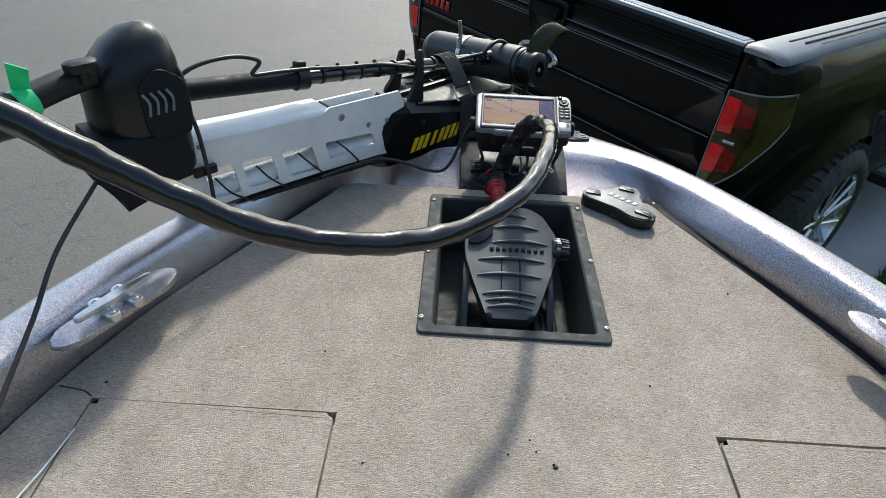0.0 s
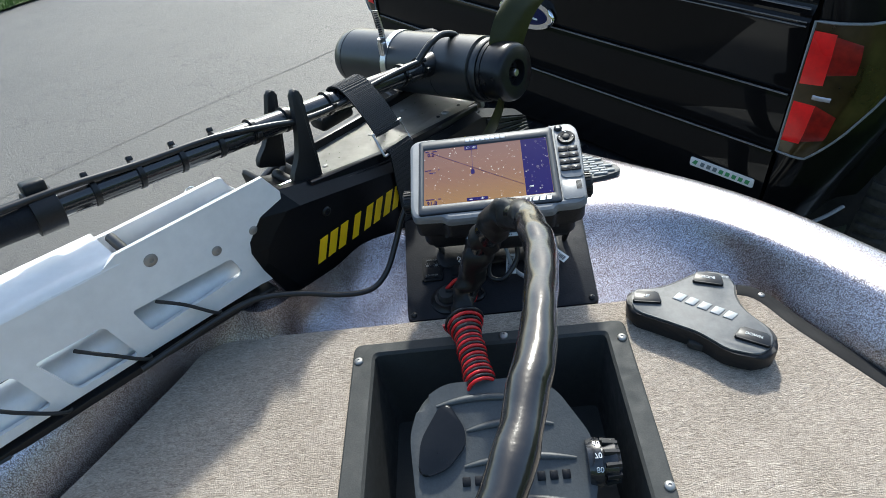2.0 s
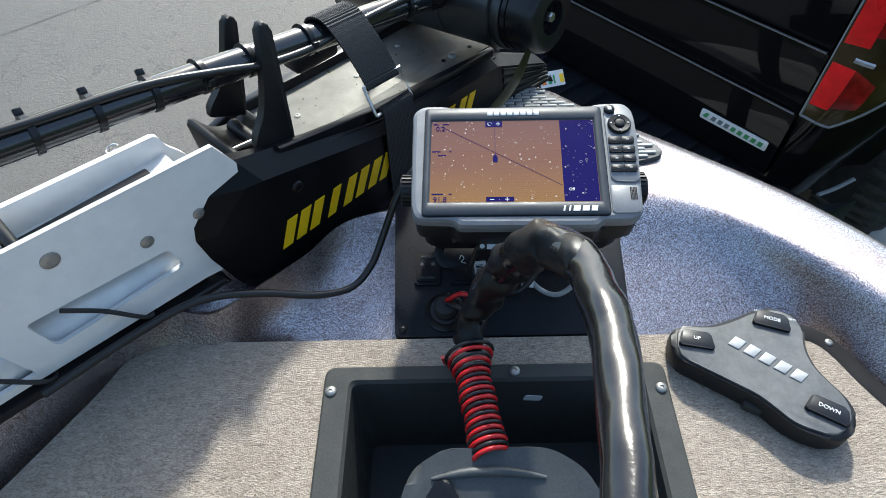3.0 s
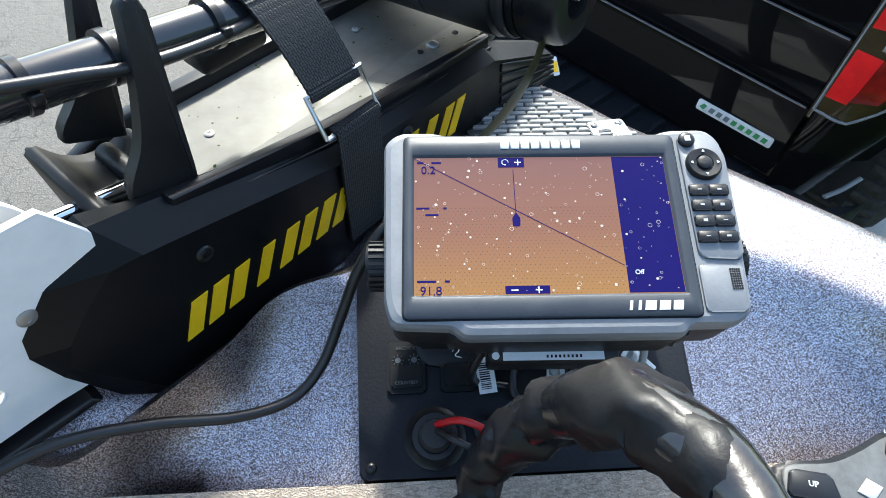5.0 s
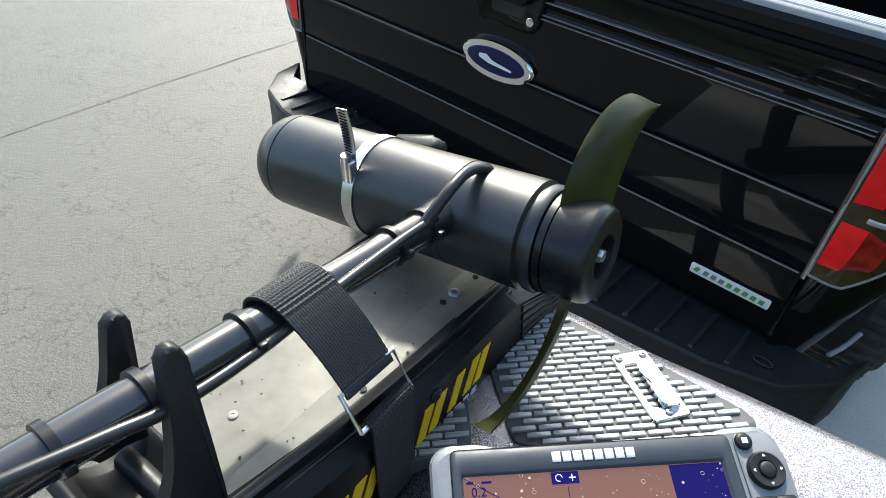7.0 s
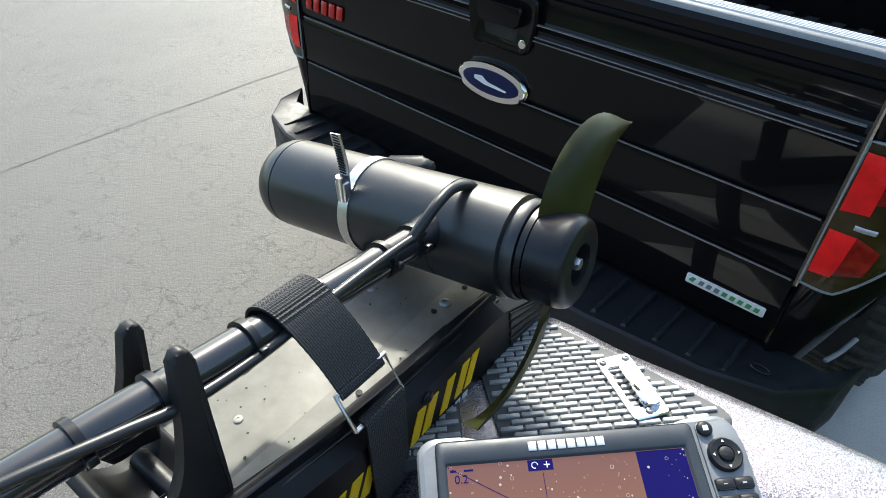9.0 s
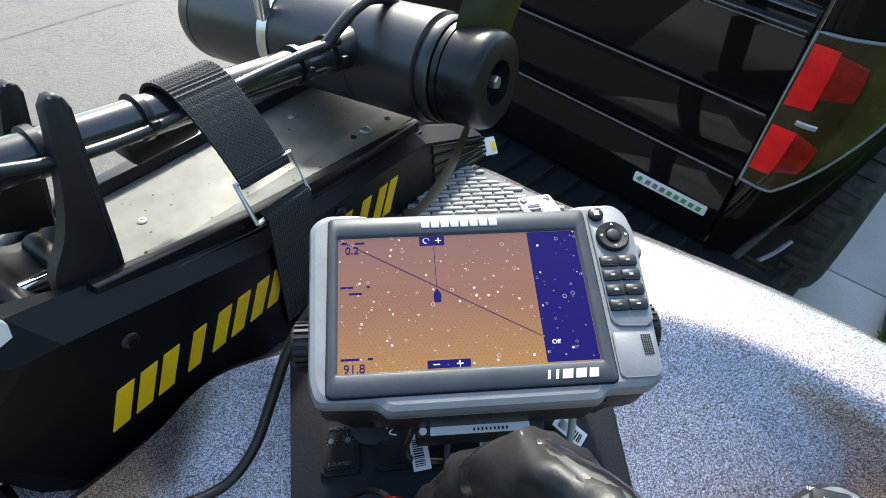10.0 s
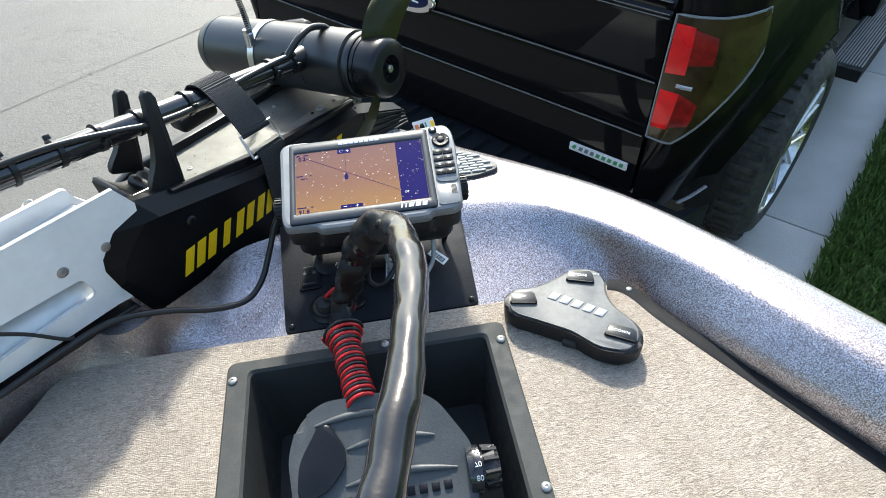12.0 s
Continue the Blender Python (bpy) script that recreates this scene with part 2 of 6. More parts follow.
PAD_BASE = plain("dark_rubber_tread_base", (0.056, 0.058, 0.059), 0.6)
BACKDROP_GREEN = plain("dark_green_backdrop", (0.05, 0.075, 0.026), 0.85, var=0.6, grain=4.0)
SATIN_SILVER = plain("satin_silver_tube", (0.84, 0.85, 0.86), 0.35, metal=0.1, var=0.06)
ORANGE = plain("orange_print", (0.7, 0.2, 0.03), 0.5)


# mesh tools -----------------------------------------------------------------
def part(name, bm, material, parent=None, label="", sharp=46.0):
    me = bpy.data.meshes.new(name)
    bmesh.ops.recalc_face_normals(bm, faces=bm.faces)
    bm.to_mesh(me)
    bm.free()
    me.materials.append(material)
    me.polygons.foreach_set("use_smooth", [True] * len(me.polygons))
    me.set_sharp_from_angle(angle=radians(sharp))
    ob = new(name, me)
    if parent is not None:
        ob.parent = parent
        ob.matrix_parent_inverse = WORLD_OF[parent.name].inverted()
    WORLD_OF[ob.name] = Matrix.Identity(4)
    if label:
        tagged(ob, label)
    return ob


WORLD_OF = {}


def thing(name, place, label, category, group="", kind=""):
    ob = new(name)
    ob.empty_display_size = 0.05
    ob.location = place
    WORLD_OF[ob.name] = Matrix.Translation(place)
    return tagged(ob, label, category, group, kind)


def add_box(bm, lo, hi, bevel=0.0, m=None, seg=2):
    (x0, y0, z0), (x1, y1, z1) = lo, hi
    vs = [bm.verts.new(p) for p in ((x0, y0, z0), (x1, y0, z0), (x1, y1, z0), (x0, y1, z0), (x0, y0, z1), (x1, y0, z1), (x1, y1, z1), (x0, y1, z1))]
    fs = [bm.faces.new([vs[i] for i in q]) for q in ((3, 2, 1, 0), (4, 5, 6, 7), (0, 1, 5, 4), (1, 2, 6, 5), (2, 3, 7, 6), (3, 0, 4, 7))]
    geom = vs
    if bevel:
        es = list({e for f in fs for e in f.edges})
        r = bmesh.ops.bevel(bm, geom=es, offset=bevel, segments=seg, affect="EDGES", profile=0.5)
        geom = list({v for f in r["faces"] for v in f.verts} | {v for v in vs if v.is_valid})
        geom = list({v for v in geom})
    if m is not None:
        bmesh.ops.transform(bm, matrix=m, verts=geom)
    return bm


def box(lo, hi, bevel=0.0, m=None, seg=2):
    return add_box(bmesh.new(), lo, hi, bevel, m, seg)


def add_prism(bm, outline, z0, z1, bevel=0.0, m=None, seg=2, top_only=False):
    """An outline in x and y, raised from z0 to z1, with rounded rims."""
    lo = [bm.verts.new((x, y, z0)) for x, y in outline]
    hi = [bm.verts.new((x, y, z1)) for x, y in outline]
    n = len(outline)
    bottom = bm.faces.new(lo[::-1])
    top = bm.faces.new(hi)
    for i in range(n):
        bm.faces.new((lo[i], lo[(i + 1) % n], hi[(i + 1) % n], hi[i]))
    geom = lo + hi
    if bevel:
        es = list(top.edges) if top_only else list(top.edges) + list(bottom.edges)
        r = bmesh.ops.bevel(bm, geom=es, offset=bevel, segments=seg, affect="EDGES", profile=0.5)
        geom = list({v for v in geom if v.is_valid} | {v for f in r["faces"] for v in f.verts})
    if m is not None:
        bmesh.ops.transform(bm, matrix=m, verts=geom)
    return bm


def prism(outline, z0, z1, bevel=0.0, m=None, seg=2, top_only=False):
    return add_prism(bmesh.new(), outline, z0, z1, bevel, m, seg, top_only)


def add_lathe(bm, profile, m=None, steps=32, close=True):
    """Profile of (radius, height) turned round z."""
    rings = []
    for r, z in profile:
        rings.append([bm.verts.new((r * math.cos(2 * math.pi * i / steps), r * math.sin(2 * math.pi * i / steps), z)) for i in range(steps)])
    for a, b in zip(rings, rings[1:]):
        for i in range(steps):
            bm.faces.new((a[i], a[(i + 1) % steps], b[(i + 1) % steps], b[i]))
    if close:
        bm.faces.new(rings[0][::-1])
        bm.faces.new(rings[-1])
    vs = [v for ring in rings for v in ring]
    if m is not None:
        bmesh.ops.transform(bm, matrix=m, verts=vs)
    return bm


def lathe(profile, m=None, steps=32, close=True):
    return add_lathe(bmesh.new(), profile, m, steps, close)


def smooth_line(points, n=8):
    pts = [Vector(p) for p in points]
    q = [2 * pts[0] - pts[1], *pts, 2 * pts[-1] - pts[-2]]
    out = []
    for i in range(1, len(q) - 2):
        a, b, c, d = q[i - 1:i + 3]
        for k in range(n):
            s = k / n
            out.append(0.5 * (2 * b + (c - a) * s + (2 * a - 5 * b + 4 * c - d) * s * s + (3 * b - a - 3 * c + d) * s ** 3))
    out.append(pts[-1])
    return out


def add_tube(bm, line, radius, steps=10, flat=1.0, caps=True):
    """A tube along a line; radius is a number or a function of 0 to 1."""
    line = [Vector(p) for p in line]
    side = None
    rings = []
    for i, p in enumerate(line):
        d = (line[min(i + 1, len(line) - 1)] - line[max(i - 1, 0)]).normalized()
        if side is None:
            side = d.cross(Vector((0, 0, 1)) if abs(d.z) < 0.9 else Vector((1, 0, 0))).normalized()
        side = (side - d * side.dot(d)).normalized()
        other = d.cross(side)
        r = radius(i / (len(line) - 1)) if callable(radius) else radius
        rings.append([bm.verts.new(p + side * (r * math.cos(2 * math.pi * k / steps)) + other * (r * flat * math.sin(2 * math.pi * k / steps))) for k in range(steps)])
    for a, b in zip(rings, rings[1:]):
        for k in range(steps):
            bm.faces.new((a[k], a[(k + 1) % steps], b[(k + 1) % steps], b[k]))
    if caps:
        bm.faces.new(rings[0][::-1])
        bm.faces.new(rings[-1])
    return bm


def tube(line, radius, steps=10, flat=1.0, caps=True):
    return add_tube(bmesh.new(), line, radius, steps, flat, caps)


def axis_matrix(origin, z_dir, x_hint=(1, 0, 0)):
    z = Vector(z_dir).normalized()
    x = Vector(x_hint)
    x = (x - z * x.dot(z)).normalized()
    y = z.cross(x)
    m = Matrix.Identity(4)
    for i, c in enumerate((x, y, z, Vector(origin))):
        for k in range(3):
            m[k][i] = c[k]
    return m


def frame_matrix(origin, x, y, z):
    m = Matrix.Identity(4)
    for i, c in enumerate((x, y, z, origin)):
        for k in range(3):
            m[k][i] = c[k]
    return m


def round_outline(points, radius, steps=4):
    """Rounds the corners of an outline."""
    out = []
    n = len(points)
    for i in range(n):
        p, a, b = Vector(points[i]), Vector(points[i - 1]), Vector(points[(i + 1) % n])
        r = radius[i] if isinstance(radius, (list, tuple)) else radius
        da, db = (a - p), (b - p)
        r = min(r, da.length * 0.45, db.length * 0.45)
        s, e = p + da.normalized() * r, p + db.normalized() * r
        for k in range(steps + 1):
            t = k / steps
            q = s * (1 - t) ** 2 + p * 2 * t * (1 - t) + e * t * t
            out.append((q.x, q.y))
    return out


def letters(name, text, size, m, material, parent, depth=0.0004):
    cu = bpy.data.curves.new(name, "FONT")
    cu.body, cu.size, cu.extrude, cu.align_x, cu.align_y = text, size, depth, "CENTER", "CENTER"
    tmp = bpy.data.objects.new(name, cu)
    scene.collection.objects.link(tmp)
    me = bpy.data.meshes.new_from_object(tmp.evaluated_get(bpy.context.evaluated_depsgraph_get()))
    bpy.data.objects.remove(tmp)
    bm = bmesh.new()
    bm.from_mesh(me)
    bmesh.ops.transform(bm, matrix=m, verts=bm.verts)
    bpy.data.meshes.remove(me)
    return part(name, bm, material, parent)


def add_screw(bm, place, normal, r=0.006, h=0.003):
    add_lathe(bm, [(r, 0.0), (r, h * 0.4), (r * 0.8, h * 0.85), (r * 0.35, h), (r * 0.3, h * 0.6), (0.0004, h * 0.6)], axis_matrix(place, normal), 14)
    return bm


GROUND = -1.185


# ground ---------------------------------------------------------------------
ROAD_S = Vector((0.735, 0.678, 0.0)).normalized()
ROAD_R = Vector((ROAD_S.y, -ROAD_S.x, 0.0))


def road_point(s, r, z=0.0):
    return ROAD_S * s + ROAD_R * r + Vector((0, 0, GROUND + z))


def build_ground():
    bm = bmesh.new()
    rings = [(-400, -60, -20, -8, -2, 4, 10, 20, 60, 400)] * 2
    grid = [[bm.verts.new((x, y, GROUND)) for y in rings[1]] for x in rings[0]]
    for i in range(len(grid) - 1):
        for j in range(len(grid) - 1):
            bm.faces.new((grid[i][j], grid[i + 1][j], grid[i + 1][j + 1], grid[i][j + 1]))
    tagged(part("ground", bm, ASPHALT), "worn grey asphalt road with fine cracks", "road", kind="structure")
    # lengthwise joint in the asphalt
    bm = bmesh.new()
    a, b = Vector((-6.5, -0.35, GROUND + 0.004)), Vector((6.0, 10.0, GROUND + 0.004))
    d = (b - a).normalized()
    n = Vector((-d.y, d.x, 0))
    prev = None
    for i in range(241):
        p = a.lerp(b, i / 240) + n * (0.018 * noise.noise((i * 0.21, 3.1, 0)) + 0.05 * noise.noise((i * 0.03, 7.7, 0)))
        w = 0.0022 + 0.004 * abs(noise.noise((i * 0.5, 1.3, 2)))
        pair = (bm.verts.new(p + n * w), bm.verts.new(p - n * w))
        if prev:
            bm.faces.new((prev[0], prev[1], pair[1], pair[0]))
        prev = pair
    tagged(part("road_crack", bm, TAR), "dark tar-filled lengthwise crack in the asphalt", "crack", kind="structure")
    # concrete walk in slabs
    walk_ob = thing("pavement", road_point(2.4, -0.5), "pale broom-finished concrete walk in jointed slabs", "pavement", kind="structure")
    m = frame_matrix(road_point(0, 0), ROAD_S, ROAD_R, Vector((0, 0, 1)))
    for k in range(-3, 9):
        s0 = 2.33 + 1.5 * (k - 1)
        part("concrete_slab", box((s0 + 0.004, -1.25, -0.05), (s0 + 1.496, 0.140, 0.012), 0.004, m), CONCRETE, walk_ob)
    # lawns
    for name, lo, hi in (("lawn", 0.146, 9.0), ("lawn", -30.0, -7.8)):
        bm = bmesh.new()
        for s0 in range(-12, 24, 3):
            q = [bm.verts.new(road_point(s, r, 0.02)) for s, r in ((s0, lo), (s0 + 3, lo), (s0 + 3, hi), (s0, hi))]
            bm.faces.new(q)
        bmesh.ops.remove_doubles(bm, verts=bm.verts, dist=0.001)
        tagged(part(name, bm, SOIL), "mown green lawn beside the road", "lawn", kind="structure")
    rng = random.Random(4)

    def blades(count, s_range, r_range, h, w):
        verts, faces = [], []
        for _ in range(count):
            s, r = rng.uniform(*s_range), r_range[0] + (r_range[1] - r_range[0]) * rng.random() ** 1.5
            base = road_point(s, r + 0.02 * rng.uniform(-1, 1), 0.015)
            ang = rng.uniform(0, 6.28)
            side = Vector((math.cos(ang), math.sin(ang), 0)) * w * rng.uniform(0.6, 1.3)
            lean = Vector((rng.uniform(-1, 1), rng.uniform(-1, 1), 0)) * h * 0.6
            top = base + lean + Vector((0, 0, h * rng.uniform(0.5, 1.2)))
            mid = base.lerp(top, 0.5) + Vector((0, 0, h * 0.12))
            i = len(verts)
            verts += [base - side, base + side, mid + side * 0.8, mid - side * 0.8, top]
            faces += [(i, i + 1, i + 2, i + 3), (i + 3, i + 2, i + 4)]
        me = bpy.data.meshes.new("grass")
        me.from_pydata([tuple(v) for v in verts], [], faces)
        me.materials.append(GRASS)
        return tagged(new("grass", me), "short green grass blades of the lawn", "grass", kind="stuff")

    # unseen dark backdrop added behind and beside the camera to darken reflections
    bm = bmesh.new()
    path = smooth_line([(-15.0, 1.5, 0), (-11.0, -5.0, 0), (-4.5, -8.5, 0), (1.5, -8.5, 0), (6.5, -5.5, 0), (9.5, -1.0, 0), (13.0, 4.0, 0)], 14)
    rows = []
    for i, p in enumerate(path):
        d = (path[min(i + 1, len(path) - 1)] - path[max(i - 1, 0)]).normalized()
        nrm = Vector((-d.y, d.x, 0))
        row = []
        for k in range(13):
            f = k / 12
            bulge = 0.5 * math.sin(math.pi * f) + 0.45 * noise.noise((p.x * 1.3, p.y * 1.3, f * 6))
            row.append(bm.verts.new(p + nrm * bulge + Vector((0, 0, GROUND + 0.02 + f * (4.2 + 0.8 * noise.noise((p.x * 0.6, p.y * 0.6, 9)))))))
        rows.append(row)
    for a, b in zip(rows, rows[1:]):
        for k in range(12):
            bm.faces.new((a[k], a[k + 1], b[k + 1], b[k]))
    tagged(part("backdrop", bm, BACKDROP_GREEN), "unseen tall dark green backdrop added to close the yard and darken reflections", "hedge", kind="structure")
    blades(60000, (1.2, 6.5), (0.14, 2.2), 0.05, 0.0035)
    blades(45000, (-4.0, 9.5), (0.14, 6.0), 0.05, 0.007)
    blades(20000, (-5.0, 8.0), (-7.8, -11.5), 0.07, 0.008)


TAR = plain("faded_tar", (0.075, 0.074, 0.072), 0.8, var=0.5, grain=25.0)
build_ground()

# boat -----------------------------------------------------------------------
MID = -0.012


def build_boat():
    boat = thing("bass_boat", (MID, 0.2, -0.75), "bass boat bow in dark metal-flake gelcoat with tan carpeted deck", "boat")
    # stations from the bow's middle to the stern: inner edge, crest, outer edge (half breadth, y, z)
    st = [
        ((0.0, 0.44, -0.046), (0.0, 0.615, 0.024), (0.0, 0.915, -0.012)),
        ((0.15, 0.44, -0.046), (0.190, 0.608, 0.023), (0.105, 0.880, -0.010)),
        ((0.26, 0.442, -0.046), (0.266, 0.582, 0.025), (0.185, 0.802, -0.004)),
        ((0.345, 0.440, -0.036), (0.330, 0.530, 0.030), (0.277, 0.714, 0.008)),
        ((0.385, 0.375, -0.022), (0.388, 0.452, 0.04), (0.382, 0.595, 0.028)),
        ((0.440, 0.283, -0.012), (0.452, 0.338, 0.054), (0.468, 0.450, 0.05)),
        ((0.540, 0.120, -0.012), (0.545, 0.160, 0.068), (0.580, 0.235, 0.07)),
        ((0.632, -0.055, -0.012), (0.640, -0.035, 0.074), (0.700, 0.010, 0.076)),
        ((0.715, -0.290, -0.012), (0.728, -0.280, 0.078), (0.800, -0.245, 0.08)),
        ((0.790, -0.700, -0.012), (0.805, -0.695, 0.08), (0.885, -0.680, 0.082)),
        ((0.820, -1.300, -0.012), (0.836, -1.300, 0.08), (0.920, -1.300, 0.082)),
        ((0.820, -2.200, -0.012), (0.836, -2.200, 0.08), (0.920, -2.200, 0.082)),
    ]
    n_sub = 6
    lines = [smooth_line([s[k] for s in st], n_sub) for k in range(3)]
    count = len(lines[0])
    # the port side carries the motor: its crest swings inwards to a raised mounting shelf
    port = [st[0],
            ((0.15, 0.44, -0.044), (0.138, 0.588, 0.024), (0.105, 0.880, -0.010)),
            ((0.200, 0.443, -0.040), (0.188, 0.532, 0.027), (0.185, 0.802, -0.004)),
            ((0.240, 0.440, -0.034), (0.230, 0.486, 0.033), (0.277, 0.714, 0.008)),
            ((0.268, 0.424, -0.024), (0.270, 0.447, 0.039), (0.360, 0.610, 0.024)),
            ((0.368, 0.410, -0.012), (0.345, 0.437, 0.045), (0.440, 0.500, 0.044)),
            ((0.475, 0.235, -0.012), (0.482, 0.262, 0.060), (0.535, 0.330, 0.062)), *st[6:]]
    port_lines = [smooth_line([s[k] for s in port], n_sub) for k in range(3)]

    def section(i, lines=lines, deep=0.35, groove=0.0):
        a, c, o = lines[0][i], lines[1][i], lines[2][i]
        out = (o - c)
        flat = Vector((out.x, out.y, 0)).normalized()
        rise = c.z - a.z
        # a steep riser beside the deck fades into a shallow cove at the dash
        w = max(0.0, min(1.0, (a.x - 0.36) / 0.08))
        inside = []
        for f, cove, steep_f, steep_z in ((0.3, -0.26, 0.05, 0.46), (0.6, -0.46, 0.32, 0.64), (0.76, -0.44, 0.58, 0.80), (0.9, -0.22, 0.82, 0.93)):
            u = a.lerp(c, f) + Vector((0, 0, cove * deep * rise))
            v = Vector((*(a.lerp(c, steep_f).xy), a.z + steep_z * rise))
            inside.append(u.lerp(v, w))
        top = [c.lerp(o, 0.08) + Vector((0, 0, 0.005)), c.lerp(o, 0.25) + Vector((0, 0, 0.007))]
        # beside the motor's cover the cap falls into a groove behind its crest
        sunk = [c + flat * 0.012 + Vector((0, 0, -0.010)), c + flat * 0.036 + Vector((0, 0, -0.060))]
        p = [a + Vector((0, 0, -0.05)), a, *inside, c, *(u.lerp(v, groove) for u, v in zip(top, sunk)),
             c.lerp(o, 0.6) + Vector((0, 0, 0.007)), c.lerp(o, 0.85) + Vector((0, 0, 0.004)), o, o + flat * 0.012 + Vector((0, 0, -0.008)),
             o + flat * 0.016 + Vector((0, 0, -0.025)), o + flat * 0.010 + Vector((0, 0, -0.05))]
        for f, d in ((0.12, 0.02), (0.4, 0.05), (0.7, 0.06), (1.0, 0.0)):
            q = o.lerp(Vector((o.x * (0.95 - 0.75 * f * f), o.y - 0.22 * f * max(0.0, o.y), -0.98)), f)
            p.append(q + Vector((d * (1 if o.x > 0.01 else 0), 0, -0.02)))
        return p

    bm = bmesh.new()
    sides = []
    for sign in (1, -1):
        rows = []
        side = lines if sign > 0 else port_lines
        for i in range(len(side[0])):
            rows.append([bm.verts.new((MID + sign * v.x, v.y, v.z)) for v in section(i, side, groove=0.0 if sign > 0 else max(0.0, min(1.0, 1.6 * i / n_sub - 0.3, 5.9 - i / n_sub)))])
        for a, b in zip(rows, rows[1:]):
            for k in range(len(a) - 1):
                quad = (a[k], b[k], b[k + 1], a[k + 1]) if sign > 0 else (a[k], a[k + 1], b[k + 1], b[k])
                bm.faces.new(quad)
        sides.append(rows)
    bmesh.ops.remove_doubles(bm, verts=bm.verts, dist=0.0005)
    part("hull", bm, FLAKE, boat, "dark metal-flake gelcoat hull and gunwale", 60)

    # carpeted deck with a cut-out for the pedal tray and two hatch lids
    inner = lines[0]
    right = [(MID + v.x - 0.002, v.y - 0.001) for v in inner if v.x > 0.3]
    ys = sorted({round(y, 4) for _, y in right}, reverse=True)

    def half(y):
        for (x0, y0), (x1, y1) in zip(right, right[1:]):
            if y0 >= y >= y1:
                return (x0 + (x1 - x0) * (y0 - y) / max(1e-6, y0 - y1)) - MID
        return right[0][0] - MID if y > right[0][1] else right[-1][0] - MID

    front = 0.438
    tray = (-0.150, 0.150, -0.026, 0.394)
    lids = ((-0.632, -0.270, -0.95, -0.208), (0.287, 0.632, -0.95, -0.210))
    bm = bmesh.new()
    xs_fixed = sorted({tray[0], tray[1], *(v for L in lids for v in L[:2])})
    rows_y = sorted({front, tray[2], tray[3], -0.95, -0.208, -0.210, -2.2, *[y for y in ys if y < front]}, reverse=True)
    rows_y = [y for k, y in enumerate(rows_y) if k == 0 or rows_y[k - 1] - y > 0.0015]
    for y0, y1 in zip(rows_y, rows_y[1:]):
        h0, h1 = half(y0), half(y1)
        cols = [-1] + [x for x in xs_fixed if abs(x) < min(h0, h1) - 0.01] + [1]
        for c0, c1 in zip(cols, cols[1:]):
            e = [(MID - h0, MID - h1) if c0 == -1 else (c0, c0), (MID + h0, MID + h1) if c1 == 1 else (c1, c1)]
            cx, cy = (e[0][0] + e[1][0]) / 2, (y0 + y1) / 2
            if tray[0] < cx < tray[1] and tray[2] < cy < tray[3]:
                continue
            if any(L[0] < cx < L[1] and L[2] < cy < L[3] for L in lids):
                continue
            q = [(e[0][1], y1), (e[1][1], y1), (e[1][0], y0), (e[0][0], y0)]
            bm.faces.new([bm.verts.new((x, y, 0.0)) for x, y in q])
    bmesh.ops.remove_doubles(bm, verts=bm.verts, dist=0.002)
    rim = [e for e in bm.edges if len(e.link_faces) == 1]
    r = bmesh.ops.extrude_edge_only(bm, edges=rim)
    low = [v for v in r["geom"] if isinstance(v, bmesh.types.BMVert)]
    for v in low:
        v.co.z -= 0.02
    part("deck_carpet", bm, CARPET, boat, "tan loop-pile marine carpet on the foredeck", 25)
    for L in lids:
        o = round_outline([(L[0] + 0.0036, L[2]), (L[1] - 0.0036, L[2]), (L[1] - 0.0036, L[3] - 0.0036), (L[0] + 0.0036, L[3] - 0.0036)], 0.010)
        lid = part("hatch_lid", prism(o, -0.02, 0.0015, 0.010, seg=4, top_only=True), CARPET, boat, "carpeted hatch lid flush in the deck")
        gap = [(L[0], L[2]), (L[1], L[2]), (L[1], L[3]), (L[0], L[3])]
        part("gutter", prism(gap, -0.05, -0.012), CARPET, boat)

    part("carpet_seam", tube(smooth_line([(-0.634, -0.207, 0.0004), (-0.648, -0.199, 0.0004), (-0.664, -0.196, 0.0004), (-0.690, -0.192, 0.0004)], 4), 0.0013, 6, 0.4), RUBBER, boat)
    # recessed pedal tray
    bm = bmesh.new()
    ox0, ox1, oy0, oy1 = -0.167, 0.167, -0.036, 0.404
    ix0, ix1, iy0, iy1 = -0.140, 0.142, -0.014, 0.386
    depth = -0.135

    def ring(x0, x1, y0, y1, z, r):
        return [bm.verts.new((x, y, z)) for x, y in round_outline([(x0, y0), (x1, y0), (x1, y1), (x0, y1)], r, 4)]

    rings = [ring(ox0, ox1, oy0, oy1, 0.0, 0.012), ring(ox0, ox1, oy0, oy1, 0.004, 0.012), ring(ox0 + 0.002, ox1 - 0.002, oy0 + 0.002, oy1 - 0.002, 0.0055, 0.011),
             ring(ix0 - 0.003, ix1 + 0.003, iy0 - 0.003, iy1 + 0.003, 0.0055, 0.008), ring(ix0, ix1, iy0, iy1, 0.002, 0.008),
             ring(ix0 + 0.006, ix1 - 0.006, iy0 + 0.006, iy1 - 0.006, depth, 0.01)]
    for a, b in zip(rings, rings[1:]):
        for i in range(len(a)):
            bm.faces.new((a[i], a[(i + 1) % len(a)], b[(i + 1) % len(a)], b[i]))
    bm.faces.new(rings[-1])
    tray_ob = part("pedal_tray", bm, GREY_TRAY, boat, "dark grey plastic recessed foot pedal tray with screwed flange", 30)
